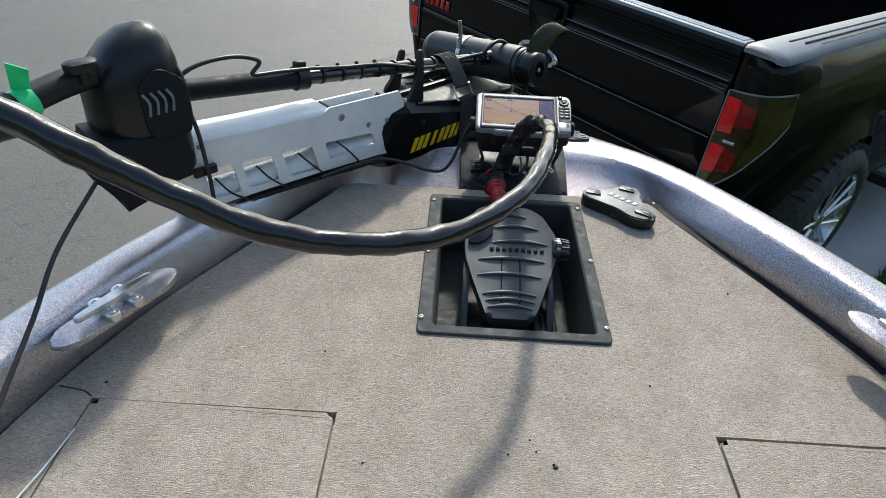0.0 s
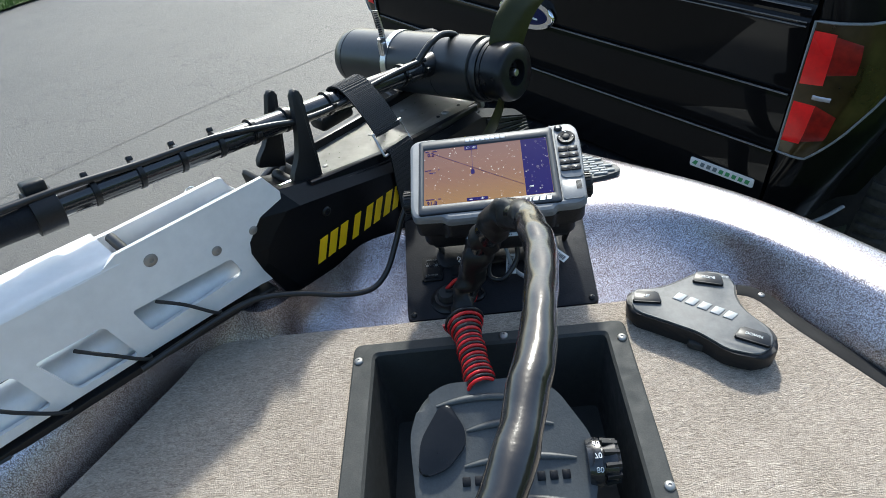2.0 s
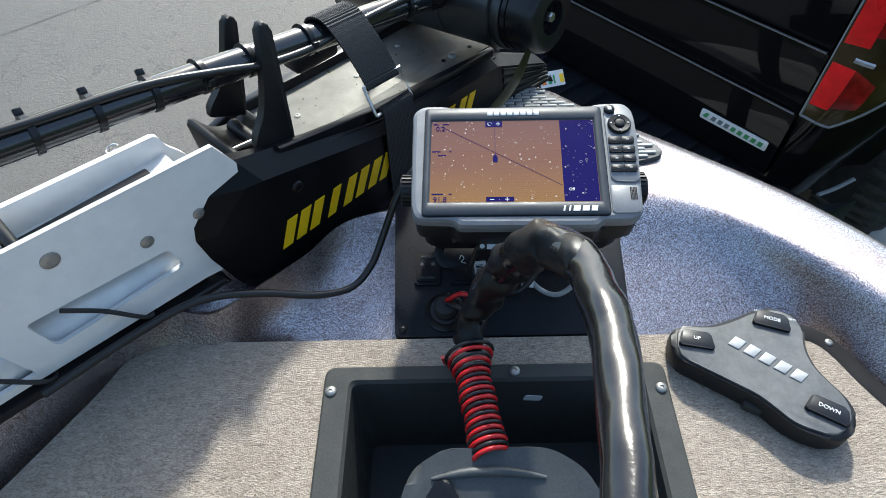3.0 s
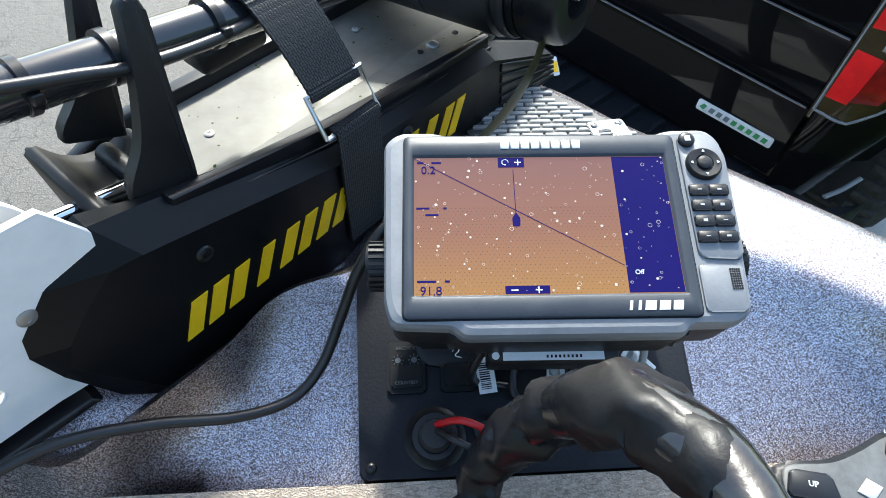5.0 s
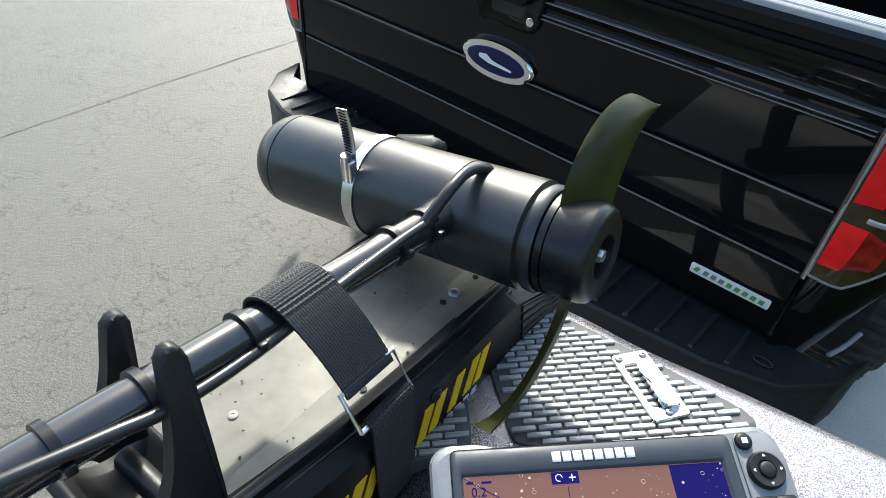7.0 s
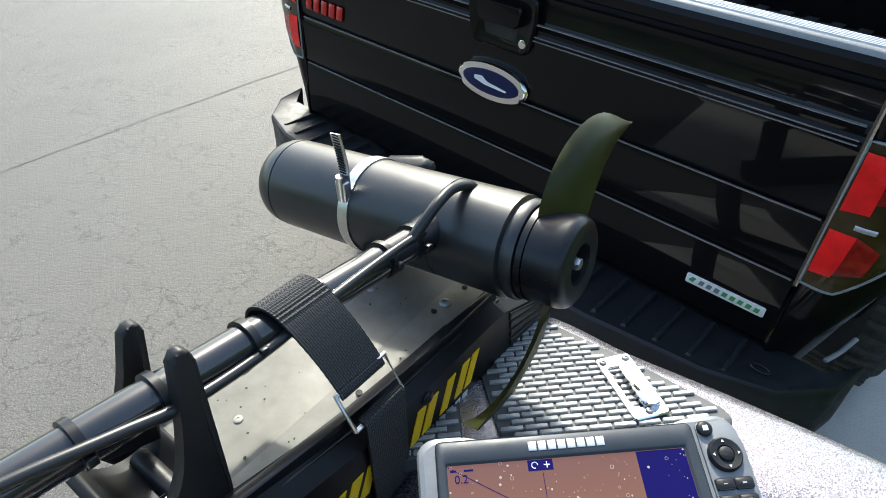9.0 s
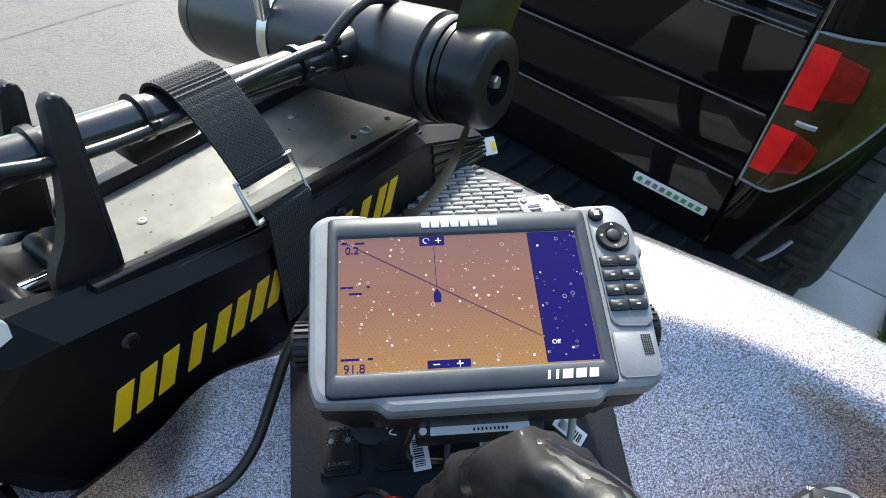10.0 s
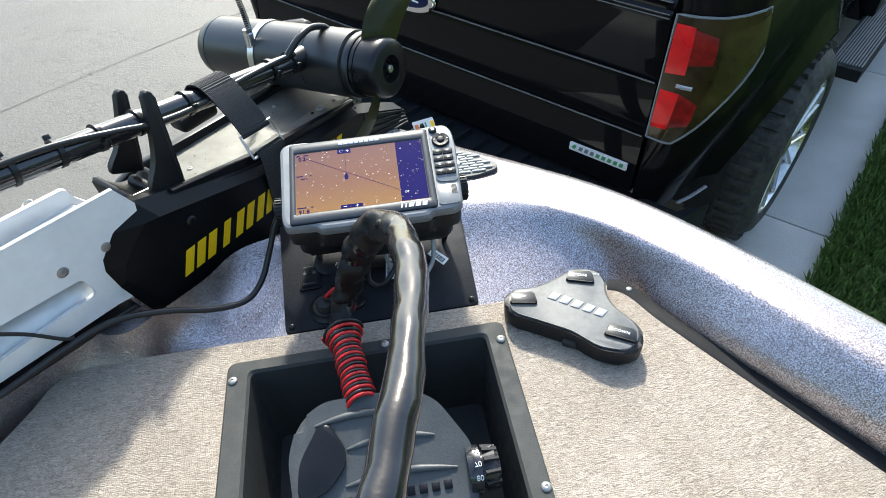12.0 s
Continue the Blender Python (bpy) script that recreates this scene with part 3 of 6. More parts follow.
    for x, y in ((-0.159, 0.377), (0.159, 0.375), (-0.160, 0.188), (0.161, 0.188), (-0.161, 0.0), (0.161, 0.0), (0.02, 0.3955)):
        part("screw", add_screw(bmesh.new(), (x, y, 0.0055), (0, 0, 1), 0.0056), DULL_STEEL, tray_ob, "steel pan-head screw")
    part("tray_sticker", prism(round_outline([(0.0, -0.004), (0.018, -0.006), (0.02, 0.004), (0.002, 0.006)], 0.003), 0, 0.0006, 0, frame_matrix((0.03, 0.3845, -0.03), Vector((1, 0, 0)), Vector((0, 0, 1)), Vector((0, -1, 0)))), WHITE_INK, tray_ob, "torn white sticker scrap")

    # black instrument panel let into the dash
    px0, px1, py0, py1 = -0.100, 0.146, 0.441, 0.612
    pan = frame_matrix((0, py0, -0.005), Vector((1, 0, 0)), Vector((0, py1 - py0, 0.034)).normalized(), Vector((0, -0.034, py1 - py0)).normalized())
    o = round_outline([(px0, 0), (px1, 0), (px1 + 0.004, 0.172), (px0 - 0.004, 0.172)], 0.006)
    panel = part("dash_panel", prism(o, -0.05, 0.006, 0.002, pan, top_only=True), MATT_BLACK, boat, "matt black bow instrument panel")
    for x, w in ((-0.066, 0.028), (-0.028, 0.026)):
        sw = part("rocker_switch", prism(round_outline([(x - w / 2, 0.058), (x + w / 2, 0.058), (x + w / 2, 0.098), (x - w / 2, 0.098)], 0.003), 0.006, 0.009, 0.002, pan), DULL_BLACK, panel, "black rocker switch with white legend")
        part("rocker", prism(round_outline([(x - w / 2 + 0.003, 0.062), (x + w / 2 - 0.003, 0.062), (x + w / 2 - 0.003, 0.079), (x - w / 2 + 0.003, 0.079)], 0.002), 0.009, 0.0108, 0.001, pan), DULL_BLACK, sw)
    letters("switch_legend", "COURTESY", 0.0034, pan @ pose(-0.066, 0.0655, 0.0112), LEGEND, panel)
    letters("switch_legend", "ANCHOR", 0.0034, pan @ pose(-0.066, 0.092, 0.0094), LEGEND, panel)
    for cx in (-0.072, -0.060):
        bm = bmesh.new()
        add_lathe(bm, [(0.0022, 0), (0.0022, 0.0004)], pan @ pose(cx, 0.083, 0.0090), 12)
        for k in range(8):
            c, s = math.cos(k * math.pi / 4), math.sin(k * math.pi / 4)
            add_tube(bm, [pan @ Vector((cx + c * 0.003, 0.083 + s * 0.003, 0.0094)), pan @ Vector((cx + c * 0.0046, 0.083 + s * 0.0046, 0.0094))], 0.0003, 4)
        part("lamp_symbol", bm, LEGEND, panel)
    part("symbol", tube(smooth_line([pan @ Vector(p) for p in ((-0.031, 0.088, 0.0094), (-0.029, 0.093, 0.0094), (-0.026, 0.089, 0.0094), (-0.029, 0.085, 0.0094), (-0.024, 0.083, 0.0094))]), 0.0005, 5), WHITE_INK, panel)
    sock = pan @ pose(-0.047, 0.026, 0.006)
    socket = part("power_socket", lathe([(0.022, 0), (0.022, 0.003), (0.017, 0.006), (0.016, 0.010), (0.012, 0.010), (0.012, 0.002), (0.001, 0.002)], sock, 28), SATIN_BLACK, panel, "round black trolling motor power socket")
    part("plug", lathe([(0.0115, 0.002), (0.0115, 0.016), (0.0095, 0.020), (0.001, 0.020)], sock, 24), RUBBER, socket, "round black plug")
    part("socket", lathe([(0.011, 0), (0.011, 0.004), (0.008, 0.005), (0.0075, 0.001), (0.001, 0.001)], pan @ pose(-0.008, 0.03, 0.006), 20), SATIN_BLACK, panel)
    for x, y in ((px0 + 0.008, 0.008), (px1 - 0.008, 0.008)):
        part("screw", add_screw(bmesh.new(), pan @ Vector((x, y, 0.006)), (0, -0.2, 1), 0.004), SATIN_BLACK, panel)

    # black strip along the carpet's edge
    strip = []
    for i in range(int(2.9 * n_sub), int(7.2 * n_sub)):
        strip.append(Vector((MID + inner[i].x - 0.006, inner[i].y - 0.006, -0.0005)))
    part("edge_trim", tube(strip, 0.010, 10, 0.18), DULL_BLACK, boat, "black rubber trim between carpet and gunwale")
    specks = bmesh.new()
    for x, y, r in ((-0.624, -0.180, 0.0022), (0.045, -0.278, 0.0030), (0.043, -0.274, 0.0018), (-0.02, -0.262, 0.0014), (0.012, -0.236, 0.0012), (0.21, -0.12, 0.0013), (-0.31, -0.09, 0.0012), (0.41, 0.12, 0.0014), (-0.22, -0.29, 0.0013), (0.02, -0.255, 0.0012)):
        add_lathe(specks, [(r, -0.001), (r * 0.9, 0.0012), (r * 0.4, 0.002)], pose(x, y, 0.001) @ Matrix.Diagonal((1.3, 0.8, 1, 1)), 7)
    tagged(part("dirt_speck", specks, RUBBER, boat, "dark dirt specks on the carpet"), kind="stuff")
    part("trim_screw", add_screw(bmesh.new(), (MID + 0.352, 0.424, 0.001), (0, 0, 1), 0.004, 0.002), DULL_STEEL, boat)

    # rubber step pads with raised louvres on the bow cap
    pad_z = 0.007

    def follow_cap(bm):
        # the cap falls away towards the bow
        for v in bm.verts:
            v.co.z += 0.005 - 0.125 * (v.co.y - 0.746)

    for sign in (1, -1):
        outline = [(0.018, 0.690), (0.135, 0.668), (0.205, 0.670), (0.240, 0.684), (0.240, 0.700), (0.178, 0.775), (0.095, 0.862), (0.03, 0.872), (0.012, 0.80)]
        o = [(MID + sign * x, y) for x, y in (outline if sign > 0 else outline[::-1])]
        bm = prism(round_outline(o, 0.010), pad_z - 0.012, pad_z + 0.006, 0.002, top_only=True)
        follow_cap(bm)
        pad = part("step_pad", bm, PAD_BASE, boat, "grey rubber step pad with raised ribs")
        shape = [Vector(p) for p in outline]

        def inside(x, y):
            hit = False
            for p, q in zip(shape, shape[1:] + shape[:1]):
                if (p.y > y) != (q.y > y) and x < (q.x - p.x) * (y - p.y) / (q.y - p.y) + p.x:
                    hit = not hit
            return hit

        bm = bmesh.new()
        for j in range(27):
            y = 0.672 + j * 0.0078
            for i in range(12):
                x = 0.006 + i * 0.0238 + (0.0119 if j % 2 else 0.0)
                if inside(x - 0.008, y) and inside(x + 0.009, y) and inside(x, y + 0.004) and inside(x, y - 0.004):
                    add_prism(bm, [(-0.0108, -0.0027), (0.0098, -0.0027), (0.0108, -0.0010), (0.0108, 0.0027), (-0.0098, 0.0027), (-0.0108, 0.0010)], 0.0, 0.0034, 0.0007, pose(MID + sign * x, y, pad_z + 0.0055, -6), 1, True)
        follow_cap(bm)
        tagged(part("rib", bm, PAD_GREY, pad), kind="stuff")
    # pop-up cleat on the pad: a polished frame with a lifting bar in its well
    m = pose(0.147, 0.741, pad_z + 0.0135, -7, 0, 8) @ Matrix.Scale(0.92, 4)
    o = round_outline([(-0.021, -0.047), (0.021, -0.047), (0.021, 0.047), (-0.021, 0.047)], 0.005)
    inner_o = round_outline([(-0.013, -0.030), (0.013, -0.030), (0.013, 0.030), (-0.013, 0.030)], 0.005)
    bm = bmesh.new()
    ring_of = [[bm.verts.new(m @ Vector((x * k, y * k2, z))) for x, y in pts] for pts, k, k2, z in ((o, 1, 1, -0.003), (o, 1, 1, 0.0025), (o, 0.96, 0.98, 0.004), (inner_o, 1.06, 1.03, 0.004), (inner_o, 1, 1, 0.002), (inner_o, 1, 1, -0.004))]
    for p, q in zip(ring_of, ring_of[1:]):
        for i in range(len(p)):
            bm.faces.new((p[i], p[(i + 1) % len(p)], q[(i + 1) % len(p)], q[i]))
    cl = part("popup_cleat", bm, CHROME, boat, "polished chrome pop-up cleat", 30)
    part("cleat_well", prism(inner_o, -0.0045, -0.0025, 0, m), MATT_BLACK, cl, "dark well under the bar")
    bar = m @ pose(0.004, -0.003, 0.001, 0, -9, 0)
    part("cleat_bar", prism(round_outline([(-0.007, -0.031), (0.009, -0.036), (0.012, -0.030), (0.010, 0.026), (-0.002, 0.034), (-0.005, 0.026)], 0.005), 0.001, 0.009, 0.0035, bar, 3), CHROME, cl)
    for x, y in ((-0.014, 0.039), (0.014, 0.039), (0.0, -0.040)):
        part("screw", add_screw(bmesh.new(), m @ Vector((x, y, 0.004)), (0, 0, 1), 0.004, 0.002), DULL_STEEL, cl)
    # dock cleats on both gunwales
    for sign in (-1, 1):
        c = Vector((MID + sign * 0.619, -0.088, 0.080))
        m = frame_matrix(c, Vector((sign * -0.482, 0.877, 0)).normalized(), Vector((-0.877, sign * -0.482, 0)).normalized(), Vector((0, 0, 1)))
        part("cleat_pocket", prism(round_outline([(-0.115, 0.0), (-0.085, -0.024), (0.085, -0.026), (0.118, 0.0), (0.085, 0.026), (-0.085, 0.026)], 0.018, 5), -0.016, -0.0060, 0.004, m, 4), FLAKE, boat, "flat metal-flake cleat pad")
        cl = part("dock_cleat", prism(round_outline([(-0.066, -0.0045), (0.0, -0.009), (0.066, -0.0045), (0.066, 0.0045), (0.0, 0.009), (-0.066, 0.0045)], 0.004), 0.006, 0.015, 0.003, m), STEEL, boat, "polished steel dock cleat on the gunwale")
        for u in (-0.02, 0.02):
            part("cleat_foot", lathe([(0.009, -0.01), (0.009, 0.0), (0.006, 0.003), (0.006, 0.009)], m @ pose(u, 0, 0), 14), STEEL, cl)
            for v in (-0.021, 0.021):
                part("cleat_lug", prism(round_outline([(u - 0.010, v - 0.009), (u + 0.010, v - 0.009), (u + 0.010, v + 0.009), (u - 0.010, v + 0.009)], 0.006), -0.010, 0.004, 0.002, m), STEEL, cl)
                part("screw", add_screw(bmesh.new(), m @ Vector((u, v, 0.004)), (0, 0, 1), 0.005), STEEL, cl)
    # transom that closes the stern
    bm = bmesh.new()
    stern = section(count - 1)
    ring = [bm.verts.new((MID + v.x, -2.2, v.z)) for v in stern[1:]] + [bm.verts.new((MID - v.x, -2.2, v.z)) for v in stern[:0:-1]]
    back = [bm.verts.new((v.co.x, -2.24, v.co.z)) for v in ring]
    bm.faces.new(ring), bm.faces.new(back[::-1])
    for i in range(len(ring)):
        bm.faces.new((ring[i], ring[(i + 1) % len(ring)], back[(i + 1) % len(ring)], back[i]))
    part("transom", bm, FLAKE, boat)
    return boat


LEGEND = plain("faded_legend_print", (0.085, 0.095, 0.10), 0.5)
boat = build_boat()


def build_trailer():
    """Plain support that carries the hull."""
    tr = thing("boat_trailer", (0, -0.6, GROUND), "black steel boat trailer under the hull", "trailer")
    for sx in (-1, 1):
        part("bunk", box((sx * 0.20 - 0.05, -2.2, -1.02), (sx * 0.20 + 0.05, 0.35, -0.93), 0.01), BLACK_PLASTIC, tr)
        part("frame_rail", box((sx * 0.32 - 0.04, -2.2, -1.10), (sx * 0.32 + 0.04, 0.5, -1.02), 0.008), MATT_BLACK, tr)
        part("wheel", lathe([(0.10, -0.09), (0.29, -0.09), (0.31, -0.06), (0.31, 0.06), (0.29, 0.09), (0.10, 0.09)], axis_matrix((sx * 0.85, -1.5, GROUND + 0.31), (1, 0, 0)), 32), TYRE, tr)
    part("axle", box((-0.8, -1.54, -1.1), (0.8, -1.46, -1.03), 0.01), MATT_BLACK, tr)
    part("tongue", box((-0.05, 0.3, -1.12), (0.05, 1.15, -1.03), 0.008), MATT_BLACK, tr)
    part("winch_post", box((-0.03, 1.05, -1.04), (0.05, 1.11, -0.18), 0.008), MATT_BLACK, tr)
    m = pose(0.163, 1.128, -0.172, 42, 0, 15) @ Matrix.Scale(0.6, 4)
    pl = part("decal_plate", prism(round_outline([(-0.042, -0.025), (0.042, -0.025), (0.042, 0.025), (-0.042, 0.025)], 0.004), 0, 0.002, 0, m), WHITE_INK, tr, "small white decal plate with green bars")
    part("decal_arm", tube([(0.03, 1.09, -0.22), (0.10, 1.12, -0.20), (0.163, 1.131, -0.172)], 0.008, 8), MATT_BLACK, tr)
    for k, (x, w, mat) in enumerate(((-0.036, 0.014, ORANGE), (-0.014, 0.012, GREEN_INK), (0.004, 0.006, GREEN_INK), (0.026, 0.014, YELLOW))):
        part("decal_bar", box((x, -0.016, 0.002), (x + w, 0.012, 0.0028), 0, m), mat, pl)


build_trailer()


# trolling motor -------------------------------------------------------------
AX = Vector((0.69, 0.724, 0.0)).normalized()
LX = Vector((-AX.y, AX.x, 0.0))
MOTOR = frame_matrix((0, 0, 0), AX, LX, Vector((0, 0, 1)))
# outlines in (along, height), raised sideways
SIDE = frame_matrix((0, 0, 0), AX, Vector((0, 0, 1)), -LX)


def at(a, l, z):
    return AX * a + LX * l + Vector((0, 0, z))


def side_plate(outline, l0, l1, bevel=0.0, seg=2):
    return prism(outline, -l1, -l0, bevel, SIDE, seg)


def shaft_z(a):
    return 0.252 - 0.148 * a


def build_motor():
    mo = thing("trolling_motor", at(0.35, 0.6, 0.0), "black and white bow-mount trolling motor folded on its mount", "trolling motor")
    # base: black extruded side panels with an aluminium channel between
    rear = [(0.20, -0.030), (0.60, -0.020), (0.705, 0.008), (0.715, 0.03), (0.60, 0.088), (0.56, 0.092), (0.40, 0.106), (0.262, 0.143), (0.222, 0.160), (0.184, 0.142), (0.160, 0.119), (0.156, 0.103), (0.162, 0.070), (0.180, 0.014)]
    face = [(0.216, -0.028), (0.60, -0.018), (0.700, 0.011), (0.708, 0.03), (0.60, 0.078), (0.56, 0.081), (0.40, 0.089), (0.262, 0.125), (0.238, 0.131), (0.218, 0.135), (0.194, 0.118), (0.176, 0.101), (0.168, 0.083), (0.200, 0.012)]
    rim = [0.558] * 8 + [0.550] + [0.5435] * 5
    rows = [[(a, 0.564, z) for a, z in rear], [(a, l, z) for (a, z), l in zip(rear, rim)], [(a, 0.5350, z) for a, z in face]]
    bm = bmesh.new()
    rows = [[bm.verts.new(at(*p)) for p in row] for row in rows]
    for x, y in zip(rows, rows[1:]):
        for i in range(len(x)):
            bm.faces.new((x[i], x[(i + 1) % len(x)], y[(i + 1) % len(y)], y[i]))
    bm.faces.new(rows[0][::-1]), bm.faces.new(rows[-1])
    part("side_panel", bm, COVER_BLACK, mo, "black side cover with yellow graphics", 12)
    bm = side_plate([(0.270, 0.129), (0.40, 0.100), (0.47, 0.092), (0.61, 0.079), (0.61, 0.0925), (0.47, 0.1065), (0.40, 0.1155), (0.272, 0.1425)][::-1], 0.551, 0.560, 0.0025)
    part("rail_lip", bm, SATIN_BLACK, mo)
    part("side_panel", side_plate([(0.262, 0.090), (0.30, -0.004), (0.62, -0.004), (0.62, 0.094), (0.40, 0.100), (0.30, 0.103)][::-1], 0.690, 0.704, 0.004), SATIN_BLACK, mo)
    # second, lower rail strip outside the lip
    part("rail_bead", side_plate([(0.272, 0.118), (0.40, 0.094), (0.47, 0.087), (0.61, 0.0755), (0.61, 0.0825), (0.47, 0.0945), (0.40, 0.102), (0.272, 0.130)][::-1], 0.5475, 0.5515, 0.0015), SATIN_BLACK, mo)
    # floor of the channel: one sheet, bent up to a ledge beside the rail

    def floor_z(a, l):
        return 0.0885 - 0.022 * (a - 0.35) + (0.0 if l > 0.60 else 0.26 * (0.60 - l))

    bm = bmesh.new()
    rows = []
    for k in range(15):
        a = 0.292 + 0.345 * k / 14
        rows.append([bm.verts.new(at(a, l, floor_z(a, l))) for l in (0.690, 0.66, 0.63, 0.604, 0.600, 0.598, 0.58, 0.5605)])
    for x, y in zip(rows, rows[1:]):
        for i in range(len(x) - 1):
            bm.faces.new((x[i], x[i + 1], y[i + 1], y[i]))
    bmesh.ops.solidify(bm, geom=list(bm.faces), thickness=0.003)
    part("channel", bm, ALU, mo, "stained bare aluminium mounting channel", 8)
    flat_up = Vector((0, 0, 1))
    part("screw", add_screw(bmesh.new(), at(0.566, 0.585, floor_z(0.566, 0.585) + 0.0015), flat_up, 0.0062), DULL_STEEL, mo, "dull pan-head screw")
    for a, l in ((0.352, 0.640), (0.455, 0.650), (0.540, 0.662)):
        part("rivet", add_screw(bmesh.new(), at(a, l, floor_z(a, l) + 0.0003), flat_up, 0.0042, 0.0014), ALU, mo)
    for a, l in ((0.550, 0.586), (0.596, 0.582), (0.430, 0.574)):
        part("drain_hole", lathe([(0.0030, 0.0), (0.0030, 0.0006)], axis_matrix(at(a, l, floor_z(a, l) + 0.0016), (0, 0, 1)), 14), MATT_BLACK, mo)
    rng = random.Random(21)
    bm = bmesh.new()
    for _ in range(46):
        a, l = rng.uniform(0.31, 0.62), rng.uniform(0.565, 0.685)
        r = rng.uniform(0.0005, 0.0014)
        add_lathe(bm, [(r, 0.0), (r * 0.5, 0.0004)], axis_matrix(at(a, l, floor_z(a, l) + 0.0016), (0, 0, 1)) @ Matrix.Diagonal((1.0, rng.uniform(0.5, 1.6), 1, 1)), 7)
    tagged(part("dirt_speck", bm, SOIL, mo, "dried mud specks"), kind="stuff")
    part("channel_end", box((0.0, -0.055, 0), (0.012, 0.062, 0.022), 0.003, MOTOR @ pose(0.634, 0.622, 0.066)), ALU, mo)
    # bumper block at the bow end, ribbed
    for k in range(5):
        part("bow_rib", side_plate([(0.61 + 0.002 * k, 0.070 - k * 0.0145), (0.712 + 0.002 * k, 0.026 - k * 0.007), (0.714 + 0.002 * k, 0.021 - k * 0.007), (0.61 + 0.002 * k, 0.060 - k * 0.0145)][::-1], 0.5325, 0.538, 0.0015), SATIN_BLACK, mo)
    # fasteners on the near cover
    for a, z in ((0.272, 0.099), (0.474, 0.072)):
        part("screw", add_screw(bmesh.new(), at(a, 0.5350, z), -LX, 0.007), SATIN_BLACK, mo)
    # yellow graphic: slanted bars, no letters

    def slant(mat, a0, z0, w, h, lean, l=0.5340):
        o = [(a0, z0), (a0 + w, z0 + w * 0.02), (a0 + w + lean, z0 + h), (a0 + lean, z0 + h)]
        part("graphic_bar", prism(o, -l - 0.0015, -l, 0, SIDE), mat, mo)

    for a0, w in ((0.234, 0.0135), (0.2530, 0.0135), (0.2720, 0.0135), (0.2985, 0.0115), (0.3220, 0.0125), (0.3410, 0.0125), (0.3610, 0.0125), (0.3795, 0.0115)):
        slant(YELLOW, a0, 0.0295, w, 0.0345, 0.0155)
    for a0, w in ((0.446, 0.0125), (0.4635, 0.0125), (0.4905, 0.012), (0.514, 0.0115), (0.530, 0.0115)):
        slant(YELLOW, a0, 0.028, w, 0.038, 0.014)
    for k in range(7):
        slant(WHITE_INK, 0.4500 + k * 0.0125, 0.008, 0.0078, 0.0125, 0.004)

    # white arm: folded channel with cut-outs, black-edged, over a bright tube
    def arm_top(a):
        return 0.190 - 0.125 * (a - 0.19)

    cut = [((0.003, 0.129), (0.130, 0.114), (0.137, 0.085), (0.011, 0.088)),
           ((-0.101, 0.141), (-0.029, 0.133), (-0.015, 0.073), (-0.084, 0.080)),
           ((-0.186, 0.152), (-0.122, 0.143), (-0.112, 0.084), (-0.180, 0.090)),
           ((-0.262, 0.160), (-0.205, 0.154), (-0.196, 0.088), (-0.256, 0.094))]
    bm = bmesh.new()
    outer = [(0.206, 0.191), (0.214, 0.176), (0.222, 0.160), (0.215, 0.120), (0.175, 0.075), (0.170, 0.048), (0.150, 0.052), (0.0, 0.064), (-0.15, 0.074), (-0.262, 0.080), (-0.31, 0.083), (-0.31, 0.223), (-0.165, 0.208), (0.0, 0.194), (0.02, 0.203)]
    vo = [bm.verts.new((*p, -0.549)) for p in outer]
    edges = [bm.edges.new((vo[i], vo[(i + 1) % len(vo)])) for i in range(len(vo))]
    for c in cut:
        vc = [bm.verts.new((*p, -0.549)) for p in round_outline(c, 0.006, 3)]
        edges += [bm.edges.new((vc[i], vc[(i + 1) % len(vc)])) for i in range(len(vc))]
    bmesh.ops.triangle_fill(bm, use_beauty=True, use_dissolve=False, edges=edges)
    r = bmesh.ops.extrude_face_region(bm, geom=list(bm.faces))
    for v in r["geom"]:
        if isinstance(v, bmesh.types.BMVert):
            v.co.z += 0.005
    bmesh.ops.transform(bm, matrix=SIDE, verts=bm.verts)
    part("arm_side", bm, WHITE_COAT, mo, "white powder-coated arm side with cut-outs")
    # top of the arm: sloped shoulder and flat, open near the pivot
    prof = [(0.5435, 0.0), (0.5465, 0.007), (0.555, 0.011), (0.610, 0.011), (0.620, 0.006), (0.624, -0.004), (0.624, -0.06), (0.620, -0.06), (0.620, -0.004), (0.617, 0.002), (0.609, 0.006), (0.556, 0.006), (0.548, 0.003), (0.545, 0.0)]

    def loft(sections):
        b = bmesh.new()
        rows = [[b.verts.new(p) for p in s] for s in sections]
        for x, y in zip(rows, rows[1:]):
            for i in range(len(x)):
                b.faces.new((x[i], x[(i + 1) % len(x)], y[(i + 1) % len(y)], y[i]))
        b.faces.new(rows[0][::-1])
        b.faces.new(rows[-1])
        return b

    part("arm_top", loft([[at(a, l, arm_z + h) for l, h in prof] for a, arm_z in ((-0.31, 0.222), (-0.165, 0.207), (0.02, 0.190))]), WHITE_COAT, mo, "white powder-coated arm cover")
    part("arm_cheek", side_plate(round_outline([(0.0, 0.09), (0.18, 0.07), (0.206, 0.090), (0.212, 0.120), (0.204, 0.142), (0.190, 0.160), (0.186, 0.176), (0.04, 0.186), (0.0, 0.190)], [0.002, 0.01, 0.02, 0.02, 0.015, 0.01, 0.004, 0.01, 0.002], 4)[::-1], 0.617, 0.623, 0.002), WHITE_COAT, mo)
    part("arm_web", box((0.0, 0.546, 0.150), (0.185, 0.617, 0.154), 0, MOTOR), WHITE_COAT, mo)
    part("bushing", tube([at(0.034, 0.553, 0.189), at(0.034, 0.60, 0.190)], 0.006, 14), SATIN_BLACK, mo)
